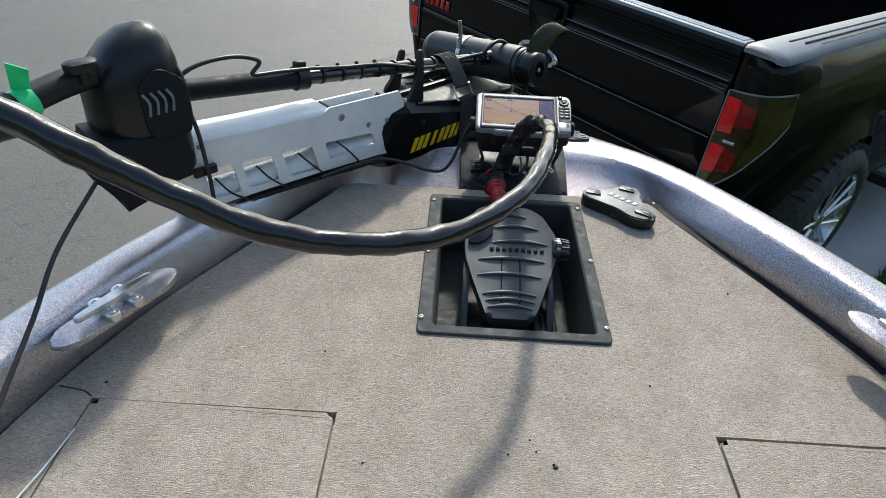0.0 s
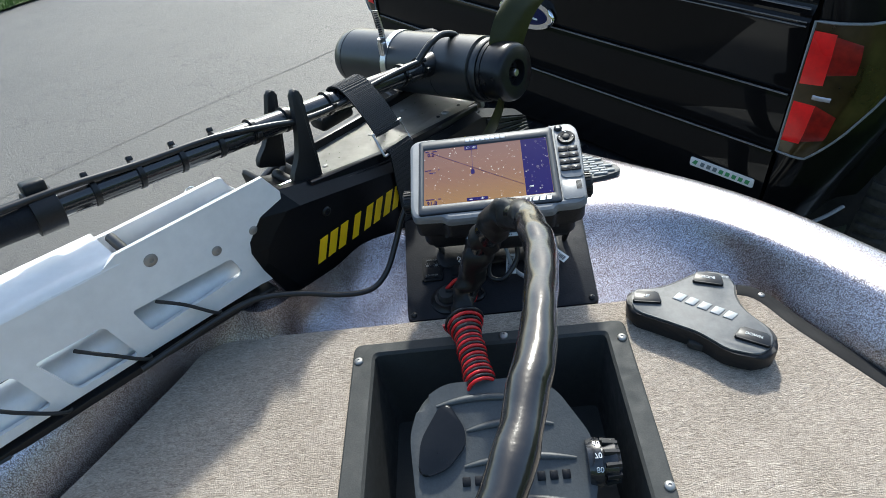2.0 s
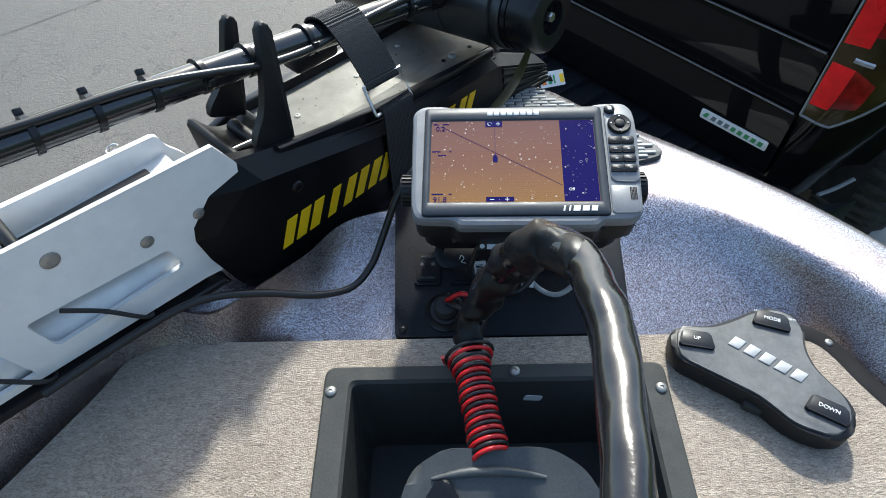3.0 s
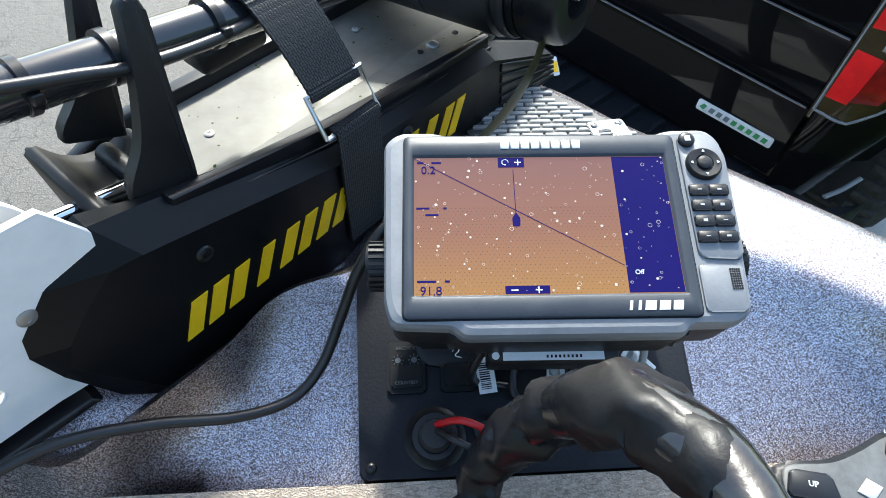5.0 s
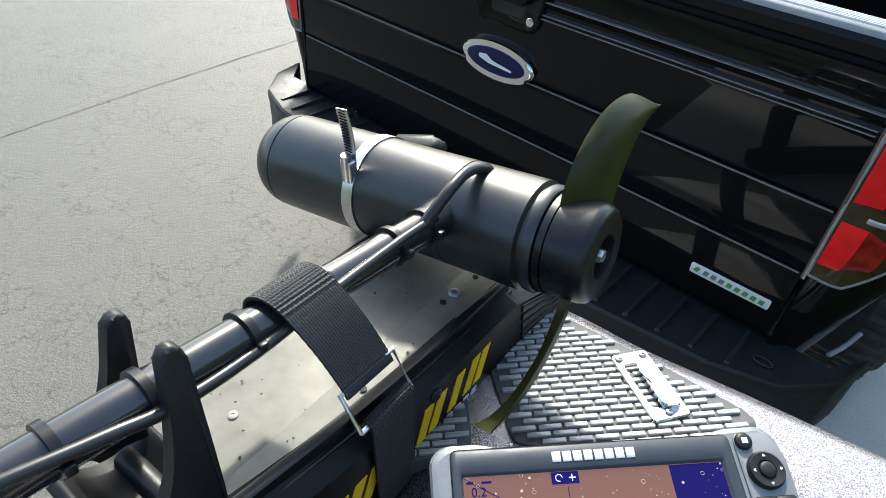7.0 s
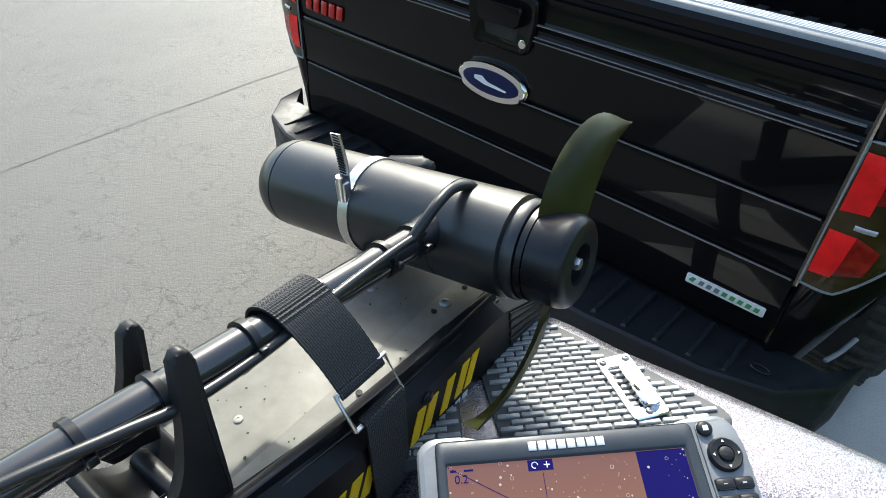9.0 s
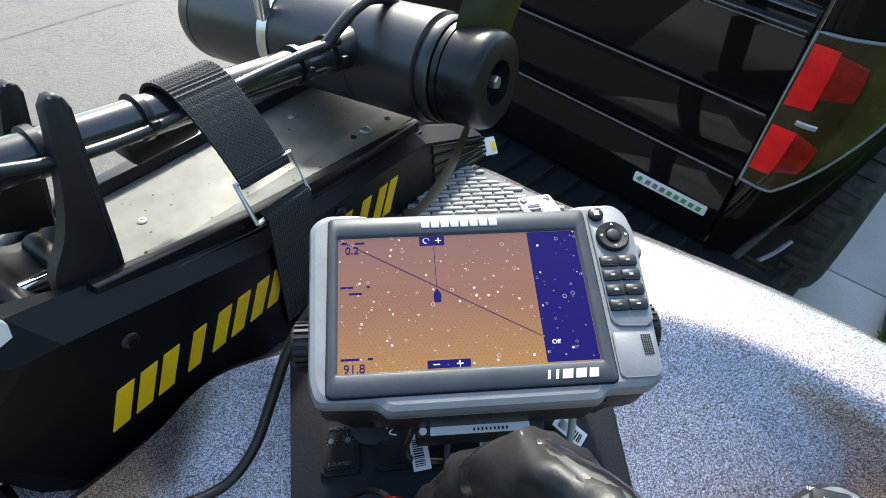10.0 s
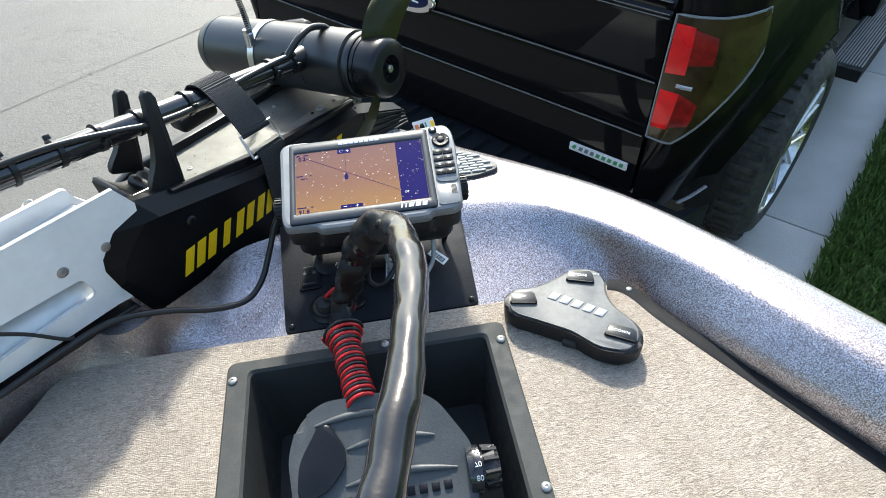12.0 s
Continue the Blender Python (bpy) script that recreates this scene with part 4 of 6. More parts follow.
    part("pull_rod", tube([at(0.16, 0.60, 0.142), at(0.27, 0.60, 0.122)], 0.006, 14), CHROME, mo, "bright steel gas strut rod")
    part("strut_body", tube([at(-0.12, 0.60, 0.15), at(0.16, 0.60, 0.145)], 0.014, 16), SATIN_BLACK, mo)
    sp = [at(0.15 + 0.006 * math.cos(k * 0.9), 0.640 + 0.006 * math.sin(k * 0.9), 0.17 - 0.0009 * k) for k in range(50)]
    part("spring", tube(sp, 0.0012, 6), STEEL, mo, "small bright coil spring")
    part("under_tube", tube([at(-0.31, 0.580, 0.092), at(-0.1, 0.580, 0.082), at(0.16, 0.580, 0.070)], 0.027, 28), SATIN_SILVER, mo, "bright aluminium outer tube under the arm")
    for a, z, r in ((0.048, 0.174, 0.0080), (0.118, 0.136, 0.0065), (0.170, 0.132, 0.0060), (-0.262, 0.208, 0.005)):
        part("bolt", add_screw(bmesh.new(), at(a, 0.5440, z), -LX, r, 0.0018), DULL_STEEL, mo)
    part("latch", box((0.0, 0.0, 0.0), (0.045, 0.012, 0.018), 0.004, MOTOR @ pose(-0.285, 0.53, 0.155)), SATIN_BLACK, mo)
    part("skid_strip", side_plate([(0.165, 0.040), (0.0, 0.058), (-0.15, 0.068), (-0.31, 0.077), (-0.31, 0.069), (-0.15, 0.060), (0.0, 0.050), (0.17, 0.031)][::-1], 0.538, 0.66, 0.003), SATIN_BLACK, mo, "black plastic strip under the arm")
    for a in (0.075, -0.02, -0.115, -0.20):
        part("rope_wrap", tube(smooth_line([at(a - 0.045, 0.542, 0.128 - 0.05 * a), at(a - 0.02, 0.5405, 0.098), at(a + 0.012, 0.540, 0.060 - 0.05 * a), at(a + 0.016, 0.60, 0.052)]), 0.0022, 6), RUBBER, mo, "thin black cord round the arm")

    # shaft with sleeve, collar, cable and ties
    part("shaft", tube([at(0.0, 0.606, shaft_z(0.0)), at(0.30, 0.606, shaft_z(0.30)), at(0.57, 0.606, shaft_z(0.57))], 0.0148, 24), GLOSS_BLACK, mo, "glossy black motor shaft")
    part("sleeve", tube([at(-0.31, 0.606, shaft_z(-0.31)), at(0.0, 0.606, shaft_z(0.0))], 0.0195, 28), MATT_BLACK, mo, "matt black outer shaft sleeve")
    cm = axis_matrix(at(-0.005, 0.606, shaft_z(-0.005)), at(1, 0, -0.148))
    col = part("collar", lathe([(0.019, -0.014), (0.024, -0.013), (0.024, 0.013), (0.019, 0.014)], cm, 28), BLACK_PLASTIC, mo, "black depth collar with clamp screw")
    part("clamp_lug", box((-0.010, -0.034, -0.011), (0.010, -0.018, 0.011), 0.003, cm), BLACK_PLASTIC, col)
    run = smooth_line([at(-0.30, 0.572, 0.295), at(-0.24, 0.575, 0.335), at(-0.16, 0.580, 0.338), at(-0.10, 0.588, 0.315), at(-0.115, 0.590, 0.292), at(-0.06, 0.592, 0.283), at(0.02, 0.596, 0.270),
                       at(0.10, 0.598, 0.2535), at(0.19, 0.596, 0.2395), at(0.26, 0.588, 0.222), at(0.30, 0.585, 0.210), at(0.36, 0.588, 0.199), at(0.43, 0.590, 0.198), at(0.50, 0.592, 0.194), at(0.545, 0.592, 0.190)], 8)
    part("shaft_cable", tube(run, 0.0042, 8), BLACK_WIRE, mo, "black cable tied along the shaft")
    for a in (0.045, 0.095, 0.145, 0.195, 0.243, 0.293, 0.362, 0.43, 0.505, 0.545):
        tm = axis_matrix(at(a, 0.606, shaft_z(a) + 0.001), at(1, 0, -0.148))
        tie = part("cable_tie", lathe([(0.0152, -0.0028), (0.0166, -0.0028), (0.0166, 0.0028), (0.0152, 0.0028)], tm @ Matrix.Diagonal((1.08, 1.02, 1, 1)), 24), SATIN_BLACK, mo)
        part("tie_head", box((-0.0032, -0.0225, -0.0034), (0.0034, -0.0165, 0.0034), 0.0010, tm @ pose(0, 0, 0, 0, 0, -30 if a < 0.2 else 92)), SATIN_BLACK, tie)
    # forked rest
    for l, lean, tall in ((0.568, 0.19, 1.0), (0.656, -0.03, 0.86)):
        o = [(0.254, 0.138), (0.297, 0.114), (0.305, 0.165), (0.3165, 0.243), (0.311, 0.2505), (0.303, 0.247), (0.290, 0.200), (0.277, 0.170), (0.260, 0.152)]
        b = side_plate(round_outline(o, [0.006, 0.003, 0.03, 0.004, 0.004, 0.004, 0.03, 0.02, 0.006], 3)[::-1], l - 0.005, l + 0.005, 0.0025)
        for v in b.verts:
            v.co += LX * (lean * (v.co.z - 0.13))
            v.co.z = 0.13 + (v.co.z - 0.13) * tall
        part("shaft_fork", b, BLACK_PLASTIC, mo, "black plastic shaft rest fork")
    part("fork_base", side_plate(round_outline([(0.236, 0.080), (0.304, 0.078), (0.303, 0.118), (0.286, 0.112), (0.268, 0.112), (0.252, 0.122), (0.240, 0.142), (0.232, 0.140)], [0.006, 0.004, 0.004, 0.02, 0.02, 0.02, 0.003, 0.003], 4)[::-1], 0.566, 0.662, 0.003), COVER_BLACK, mo)
    part("pivot_bush", tube([at(0.278, 0.575, 0.112), at(0.278, 0.655, 0.112)], 0.008, 18), BLACK_PLASTIC, mo)
    part("screw", add_screw(bmesh.new(), at(0.283, 0.5635, 0.131), -LX, 0.0042), STEEL, mo)
    part("rest_pad", box((-0.03, -0.012, 0), (0.03, 0.022, 0.022), 0.006, MOTOR @ pose(0.385, 0.632, 0.150)), BLACK_PLASTIC, mo)

    # head at the shaft's upper end
    hm = MOTOR @ pose(-0.342, 0.565, 0.0)
    secs = []
    for z, wa, wl, da in ((0.19, 0.072, 0.062, 0.0), (0.22, 0.073, 0.063, 0.0), (0.29, 0.074, 0.064, 0.0), (0.34, 0.074, 0.064, 0.003), (0.378, 0.064, 0.058, 0.010), (0.408, 0.047, 0.044, 0.020), (0.426, 0.026, 0.026, 0.028), (0.432, 0.005, 0.005, 0.032)):
        secs.append([hm @ Vector((da + wa * math.copysign(abs(math.cos(k * math.pi / 16)) ** 0.75, math.cos(k * math.pi / 16)), wl * math.copysign(abs(math.sin(k * math.pi / 16)) ** 0.75, math.sin(k * math.pi / 16)), z)) for k in range(32)])
    part("head_cover", loft(secs), SATIN_BLACK, mo, "rounded black motor head cover")
    hb = [(-0.448, 0.222), (-0.421, 0.190), (-0.415, 0.156), (-0.374, 0.166), (-0.366, 0.182), (-0.297, 0.184), (-0.287, 0.22), (-0.294, 0.268), (-0.43, 0.285)]
    part("head_base", side_plate(hb[::-1], 0.498, 0.60, 0.006), MATT_BLACK, mo, "black head bracket")
    part("vent_recess", prism(round_outline([(-0.034, -0.052), (0.034, -0.060), (0.040, 0.030), (0.0, 0.058), (-0.036, 0.035)], 0.014), 0, 0.006, 0.002, axis_matrix(at(-0.318, 0.504, 0.322), -LX + Vector((0, 0, 0.05)), AX)), MATT_BLACK, mo)
    for k in range(4):
        part("vent_slat", tube(smooth_line([at(-0.350 + 0.0125 * k, 0.4975, 0.345), at(-0.343 + 0.0125 * k, 0.495, 0.330), at(-0.345 + 0.0125 * k, 0.4975, 0.308)]), 0.0024, 6), GREY_INK, mo, "pale vent slat")
    part("head_ridge", tube(smooth_line([at(-0.290, 0.535, 0.385), at(-0.277, 0.52, 0.345), at(-0.280, 0.508, 0.275)]), 0.006, 8), SATIN_BLACK, mo)
    # handle bar, knob and tape behind the head
    part("tiller_bar", tube(smooth_line([at(-0.40, 0.545, 0.375), at(-0.46, 0.53, 0.372), at(-0.56, 0.50, 0.36)]), 0.020, 16), BLACK_PLASTIC, mo)
    part("knob", prism(round_outline([(-0.021, -0.009), (0.021, -0.011), (0.024, 0.008), (-0.024, 0.011)], 0.007), 0, 0.014, 0.004, axis_matrix(at(-0.415, 0.520, 0.392), (0.1, -0.1, 1), AX)), BLACK_PLASTIC, mo, "black plastic tension knob")
    part("knob_stem", tube([at(-0.415, 0.520, 0.372), at(-0.415, 0.520, 0.396)], 0.007, 10), BLACK_PLASTIC, mo)
    part("grip", lathe([(0.026, -0.03), (0.031, -0.026), (0.031, 0.03), (0.026, 0.034)], axis_matrix(at(-0.545, 0.505, 0.36), -AX), 20), RUBBER, mo)
    for k, (dz, tw) in enumerate(((0.03, 30), (-0.02, 150))):
        b = bmesh.new()
        base = at(-0.50, 0.512, 0.366 + 0.021 * (1 if dz > 0 else -1))
        q = [base + Vector(p) for p in ((-0.012, 0.0, 0), (0.012, 0.004, 0), (0.022, 0.0, dz), (-0.004, -0.004, dz * 1.3))]
        r1 = [b.verts.new(p) for p in q]
        r2 = [b.verts.new(p + Vector((0, 0.0015, 0))) for p in q]
        b.faces.new(r1), b.faces.new(r2[::-1])
        for i in range(4):
            b.faces.new((r1[i], r1[(i + 1) % 4], r2[(i + 1) % 4], r2[i]))
        part("tape_tail", b, GREEN_TAPE, mo, "bright green tape tail")
    part("tape", lathe([(0.0205, -0.012), (0.0218, -0.012), (0.0218, 0.012), (0.0205, 0.012)], axis_matrix(at(-0.50, 0.517, 0.366), at(-0.56, 0.50, 0.36) - at(-0.46, 0.53, 0.372)), 20), GREEN_TAPE, mo, "bright green tape band")
    part("head_cable", tube(smooth_line([at(-0.275, 0.530, 0.300), at(-0.268, 0.52, 0.25), at(-0.262, 0.524, 0.16), at(-0.258, 0.53, 0.09), at(-0.235, 0.536, 0.066), at(-0.17, 0.54, 0.062)]), 0.004, 8), BLACK_WIRE, mo)
    part("pull_cord", tube(smooth_line([at(-0.44, 0.515, 0.225), (-0.682, -0.10, 0.185), (-0.680, -0.189, 0.14), (-0.673, -0.301, 0.10), (-0.668, -0.36, 0.08)]), 0.0035, 8), RUBBER, mo, "black pull cord")

    # lower unit: tube, nose, seams, clamp, prop
    d = Vector((-0.7541, 0.6466, -0.1152)).normalized()
    hub = Vector((0.081, 0.773, 0.1646))
    tip = hub + d * 0.393
    tm = axis_matrix(hub, d, (0, 0, 1))
    L = (tip - hub).length
    R = 0.0505
    body = [(R * 0.55, 0.040), (R * 0.92, 0.041), (R * 0.96, 0.044), (R * 0.96, 0.050), (R * 0.91, 0.051), (R * 0.91, 0.054), (R, 0.056), (R, 0.129), (R * 0.985, 0.1293), (R * 0.985, 0.1306), (R, 0.1310), (R, L - 0.0465), (R * 0.985, L - 0.0462), (R * 0.985, L - 0.0448), (R, L - 0.0445)]
    for k in range(1, 12):
        t = k / 11 * math.pi / 2
        body.append((max(0.0008, R * math.cos(t) ** 0.94 if k < 11 else 0.0008), L - 0.0445 + 0.0445 * math.sin(t)))
    lower = part("lower_unit", lathe(body, tm, 48), LOWER_BLACK, mo, "black cylindrical lower unit with rounded nose")
    part("seal_ring", lathe([(R * 0.6, 0.032), (R * 0.90, 0.033), (R * 0.90, 0.039), (R * 0.6, 0.040)], tm, 40), SATIN_BLACK, lower)
    part("shaft_boss", tube([at(0.545, 0.606, shaft_z(0.545)), at(0.60, 0.606, shaft_z(0.6) + 0.002)], lambda s: 0.0155 + 0.007 * s, 20), SATIN_BLACK, lower)
    part("tube_cable", tube(smooth_line([at(0.53, 0.593, 0.190), at(0.548, 0.590, 0.204), at(0.566, 0.590, 0.2115), at(0.59, 0.592, 0.212), at(0.615, 0.590, 0.202), at(0.63, 0.588, 0.18)]), 0.0052, 8), BLACK_WIRE, lower)
    # hose clamp holding a sonar puck under the nose
    km = axis_matrix(hub + d * 0.235, d, (0, 0, 1))
    band = part("hose_clamp", lathe([(R + 0.0002, -0.0065), (R + 0.0016, -0.0065), (R + 0.0016, 0.0065), (R + 0.0002, 0.0065)], km, 48), STEEL, lower, "stainless hose clamp")
    top = km @ Vector((R * 0.72, -R * 0.72, 0))
    out = (km.to_3x3() @ Vector((0.72, -0.72, 0))).normalized()
    part("clamp_screw", tube([top - Vector((0, 0, 0.012)) + out * 0.006, top + Vector((0, 0, 0.016)) + out * 0.006], 0.0055, 10), STEEL, band)
    part("clamp_housing", box((-0.007, -0.005, -0.012), (0.007, 0.005, 0.012), 0.002, axis_matrix(top + out * 0.004, (0, 0, 1), d)), STEEL, band)
    bt = bmesh.new()
    tail = smooth_line([top + Vector((0, 0, 0.012)), top + Vector((0.0, 0.002, 0.035)), top + Vector((-0.004, 0.004, 0.064))], 6)
    for i, (p, q) in enumerate(zip(tail, tail[1:])):
        mid = (p + q) / 2
        add_box(bt, (-0.0065, -0.0007, -(q - p).length / 2), (0.0065, 0.0007, (q - p).length / 2), 0, axis_matrix(mid, q - p, d))
    tagged(part("clamp_tail", bt, STEEL, band, "loose slotted clamp tail"), kind="stuff")
    bt = bmesh.new()
    for i in range(18):
        p = tail[0].lerp(tail[-1], (i + 0.5) / 18)
        add_box(bt, (-0.0040, -0.0009, -0.0005), (0.0040, 0.0009, 0.0005), 0, axis_matrix(p + Vector((0, 0.0, 0)), (0, 0, 1), d))
    part("clamp_slot", bt, MATT_BLACK, band)
    part("sonar_puck", prism(round_outline([(-0.030, -0.014), (0.030, -0.014), (0.030, 0.014), (-0.030, 0.014)], 0.010), R - 0.004, R + 0.014, 0.006, axis_matrix(hub + d * 0.21, (0.35, 0.82, 0.30), d)), BLACK_PLASTIC, lower, "black sonar transducer puck")
    # propeller: hub and two broad swept blades
    pm = axis_matrix(hub + d * 0.026, -d, (0, 0, 1))
    prop = part("propeller", lathe([(R * 0.88, -0.006), (R * 0.88, 0.006), (R * 0.87, 0.022), (R * 0.83, 0.028), (R * 0.75, 0.031), (R * 0.40, 0.031), (R * 0.38, 0.018), (0.012, 0.020), (0.012, 0.016), (0.001, 0.016)], pm, 40), SATIN_BLACK, mo, "black two-bladed weedless propeller")
    part("prop_nut", lathe([(0.0065, 0.014), (0.0065, 0.029), (0.005, 0.031), (0.001, 0.031)], pm, 6), STEEL, prop)
    for turn in (0.0, 180.0):
        rot = pm @ pose(0, 0, 0, 0, 0, turn - 22)
        b = bmesh.new()
        rows = []
        for i in range(15):
            s = i / 14
            r = 0.034 + 0.136 * s
            sweep = -0.78 * s ** 1.3
            wide = 0.032 * (1 - (2 * s - 0.75) ** 2 * 0.5) * (1 - 0.28 * s) * (1 if s < 0.86 else max(0.12, math.sqrt(max(0.0, 1 - ((s - 0.86) / 0.14) ** 2))))
            row = []
            for j in range(7):
                u = j / 6 * 2 - 1
                ang = sweep + u * wide / r
                row.append(b.verts.new((r * math.cos(ang), r * math.sin(ang), 0.006 - 0.014 * u * (1 - 0.45 * s) + 0.006 * (1 - u * u))))
            rows.append(row)
        for x, y in zip(rows, rows[1:]):
            for j in range(6):
                b.faces.new((x[j], x[j + 1], y[j + 1], y[j]))
        bmesh.ops.solidify(b, geom=list(b.faces), thickness=0.003)
        bmesh.ops.transform(b, matrix=rot, verts=b.verts)
        part("blade", b, PROP_GREEN, prop, "broad swept propeller blade", 50)
    return mo


def ribbon(points, width_dir, width, thick, uv_scale=1.0):
    """A strap along points, with a woven length-and-breadth map."""
    bm = bmesh.new()
    uv = bm.loops.layers.uv.new("map")
    w = Vector(width_dir).normalized()
    rows, dist, run = [], [], 0.0
    for i, p in enumerate(points):
        if i:
            run += (p - points[i - 1]).length
        dist.append(run)
        d = (points[min(i + 1, len(points) - 1)] - points[max(i - 1, 0)]).normalized()
        n = d.cross(w).normalized()
        ring = []
        p = p + n * (0.00045 if i % 2 else -0.00045)
        for k in range(9):
            ring.append(bm.verts.new(p + w * (width * (k / 8 - 0.5)) + n * thick / 2))
        for k in range(8, -1, -1):
            ring.append(bm.verts.new(p + w * (width * (k / 8 - 0.5)) - n * thick / 2))
        rows.append(ring)
    for i, (a, b) in enumerate(zip(rows, rows[1:])):
        for k in range(18):
            k2 = (k + 1) % 18
            f = bm.faces.new((a[k], a[k2], b[k2], b[k]))
            for loop, (row, kk) in zip(f.loops, ((i, k), (i, k2), (i + 1, k2), (i + 1, k))):
                col = kk if kk < 9 else 17 - kk
                loop[uv].uv = (dist[row], width * col / 8)
    return bm


def build_strap():
    st = thing("strap", at(0.42, 0.56, 0.15), "black woven hold-down strap over the motor shaft", "strap")
    a = 0.414
    over = smooth_line([at(a, 0.5470, 0.1465), at(a, 0.5510, 0.1535), at(a - 0.003, 0.567, 0.180), at(a - 0.008, 0.588, 0.2075), at(a - 0.010, 0.603, 0.2145), at(a - 0.012, 0.618, 0.210), at(a - 0.013, 0.626, 0.196), at(a - 0.013, 0.622, 0.180), at(a - 0.012, 0.608, 0.172)], 11)
    part("webbing", ribbon(over, AX + Vector((0, 0, -0.05)), 0.047, 0.0022), WEBBING, st)
    down = smooth_line([at(a + 0.003, 0.5380, 0.1265), at(a + 0.003, 0.5340, 0.1255), at(a + 0.004, 0.5310, 0.1185), at(a + 0.004, 0.5312, 0.06), at(a + 0.004, 0.5315, -0.003)], 16)
    part("webbing", ribbon(down, AX, 0.045, 0.0022), WEBBING, st)
    c = at(a + 0.001, 0.5425, 0.1365)
    w, h = AX * 0.027, (at(0, 0.0085, 0.0145))
    loop = [c - w - h, c - w + h, c + w + h, c + w - h, c - w - h, c - w + h]
    part("ring_buckle", tube(loop[:5], 0.0021, 8), STEEL, st, "rectangular steel strap ring")


build_motor()
build_strap()

# display --------------------------------------------------------------------
DISP = frame_matrix((0.0212, 0.5443, 0.1448), Vector((0.99908, -0.0384, 0.0192)), Vector((0.0324, 0.9675, 0.2507)), Vector((-0.0282, -0.2498, 0.9679)))


def build_display():
    di = thing("chart_plotter", (0.02, 0.53, 0.02), "silver-grey chart plotter with a lit, water-spotted screen on a bracket", "fish finder")
    z0 = 0.0
    outline = [(-0.0925, -0.064), (-0.057, -0.0655), (-0.051, -0.0715), (0.076, -0.0715), (0.081, -0.0655), (0.108, -0.0655), (0.1175, -0.058), (0.1212, 0.030), (0.1195, 0.057), (0.112, 0.0665), (0.086, 0.066), (0.076, 0.0625), (-0.056, 0.0625), (-0.068, 0.0655), (-0.090, 0.0655), (-0.0985, 0.058), (-0.0965, -0.050)]
    o = round_outline(outline, 0.006, 3)
    bm = bmesh.new()
    shells = [[bm.verts.new(DISP @ Vector((0.0114 + (x - 0.0114) * (1 - d / 0.11), y * (1 - d / 0.066), z))) for x, y in o] for z, d in ((-0.0075, 0.0012), (-0.0065, 0.0), (0.0008, 0.0), (0.0046, 0.0014), (0.0060, 0.0046))]
    for a, b in zip(shells, shells[1:]):
        for i in range(len(a)):
            bm.faces.new((a[i], a[(i + 1) % len(a)], b[(i + 1) % len(a)], b[i]))
    bm.faces.new(shells[0][::-1]), bm.faces.new(shells[-1])
    part("case", bm, SILVER_CASE, di, "silver-grey plastic case front", 16)
    part("bezel_gap", prism(round_outline([(-0.0860, -0.0620), (0.0878, -0.0620), (0.0878, 0.0613), (-0.0860, 0.0613)], 0.005), 0.004, 0.0061, 0, DISP), MATT_BLACK, di)
    part("case_band", prism([(x * 0.985, y * 0.98 - 0.001) for x, y in o], -0.034, -0.0072, 0.003, DISP), BLACK_PLASTIC, di, "black band round the case")
    back = round_outline([(-0.088, -0.060), (0.105, -0.060), (0.110, 0.056), (-0.090, 0.056)], 0.012)
    part("back_housing", prism(back, -0.066, -0.032, 0.008, DISP, 3), BLACK_PLASTIC, di, "black back housing")
    # bezel ring
    bm = bmesh.new()

    def loop(x0, x1, y0, y1, z, r, tilt=0.0):
        return [bm.verts.new(DISP @ Vector((x, y, z))) for x, y in round_outline([(x0, y0), (x1 + tilt, y0), (x1, y1), (x0 - tilt, y1)], r, 4)]

    rings = [loop(-0.0850, 0.0868, -0.0610, 0.0603, 0.0050, 0.004), loop(-0.0850, 0.0868, -0.0610, 0.0603, 0.0074, 0.004), loop(-0.0842, 0.0860, -0.0600, 0.0595, 0.0082, 0.0035),
             loop(-0.0806, 0.0808, -0.0488, 0.0466, 0.0082, 0.002), loop(-0.0800, 0.0802, -0.0482, 0.0460, 0.0078, 0.0015), loop(-0.0787, 0.0789, -0.0467, 0.0447, 0.0062, 0.001)]
    for a, b in zip(rings, rings[1:]):
        for i in range(len(a)):
            bm.faces.new((a[i], a[(i + 1) % len(a)], b[(i + 1) % len(a)], b[i]))
    part("bezel", bm, BEZEL, di, "dark grey screen bezel")
    zs = 0.0064
    scr = part("screen", prism([(-0.079, -0.047), (0.079, -0.047), (0.079, 0.045), (-0.079, 0.045)], zs - 0.002, zs, 0, DISP), SCREEN, di, "lit orange-brown chart screen")
    part("data_column", prism([(0.0462, -0.0465), (0.0787, -0.0465), (0.0787, 0.0445), (0.0462, 0.0445)], zs, zs + 0.0003, 0, DISP), BLUE_PANEL, scr, "dark blue data column")
    up = zs + 0.0004
    part("track_line", prism([(-0.0785, 0.0438), (-0.0783, 0.0442), (0.0455, -0.0293), (0.0455, -0.0297)], up - 0.0003, up, 0, DISP), BLUE_PANEL, scr)
    part("heading_line", prism([(-0.0170, 0.000), (-0.0166, 0.000), (-0.0166, 0.036), (-0.0170, 0.036)], up - 0.0003, up, 0, DISP), BLUE_PANEL, scr)
    part("boat_symbol", prism(round_outline([(-0.019, -0.0035), (-0.0146, -0.0035), (-0.0143, 0.002), (-0.0168, 0.006), (-0.0193, 0.002)], 0.001), up - 0.0003, up + 0.0001, 0, DISP), BLUE_PANEL, scr)
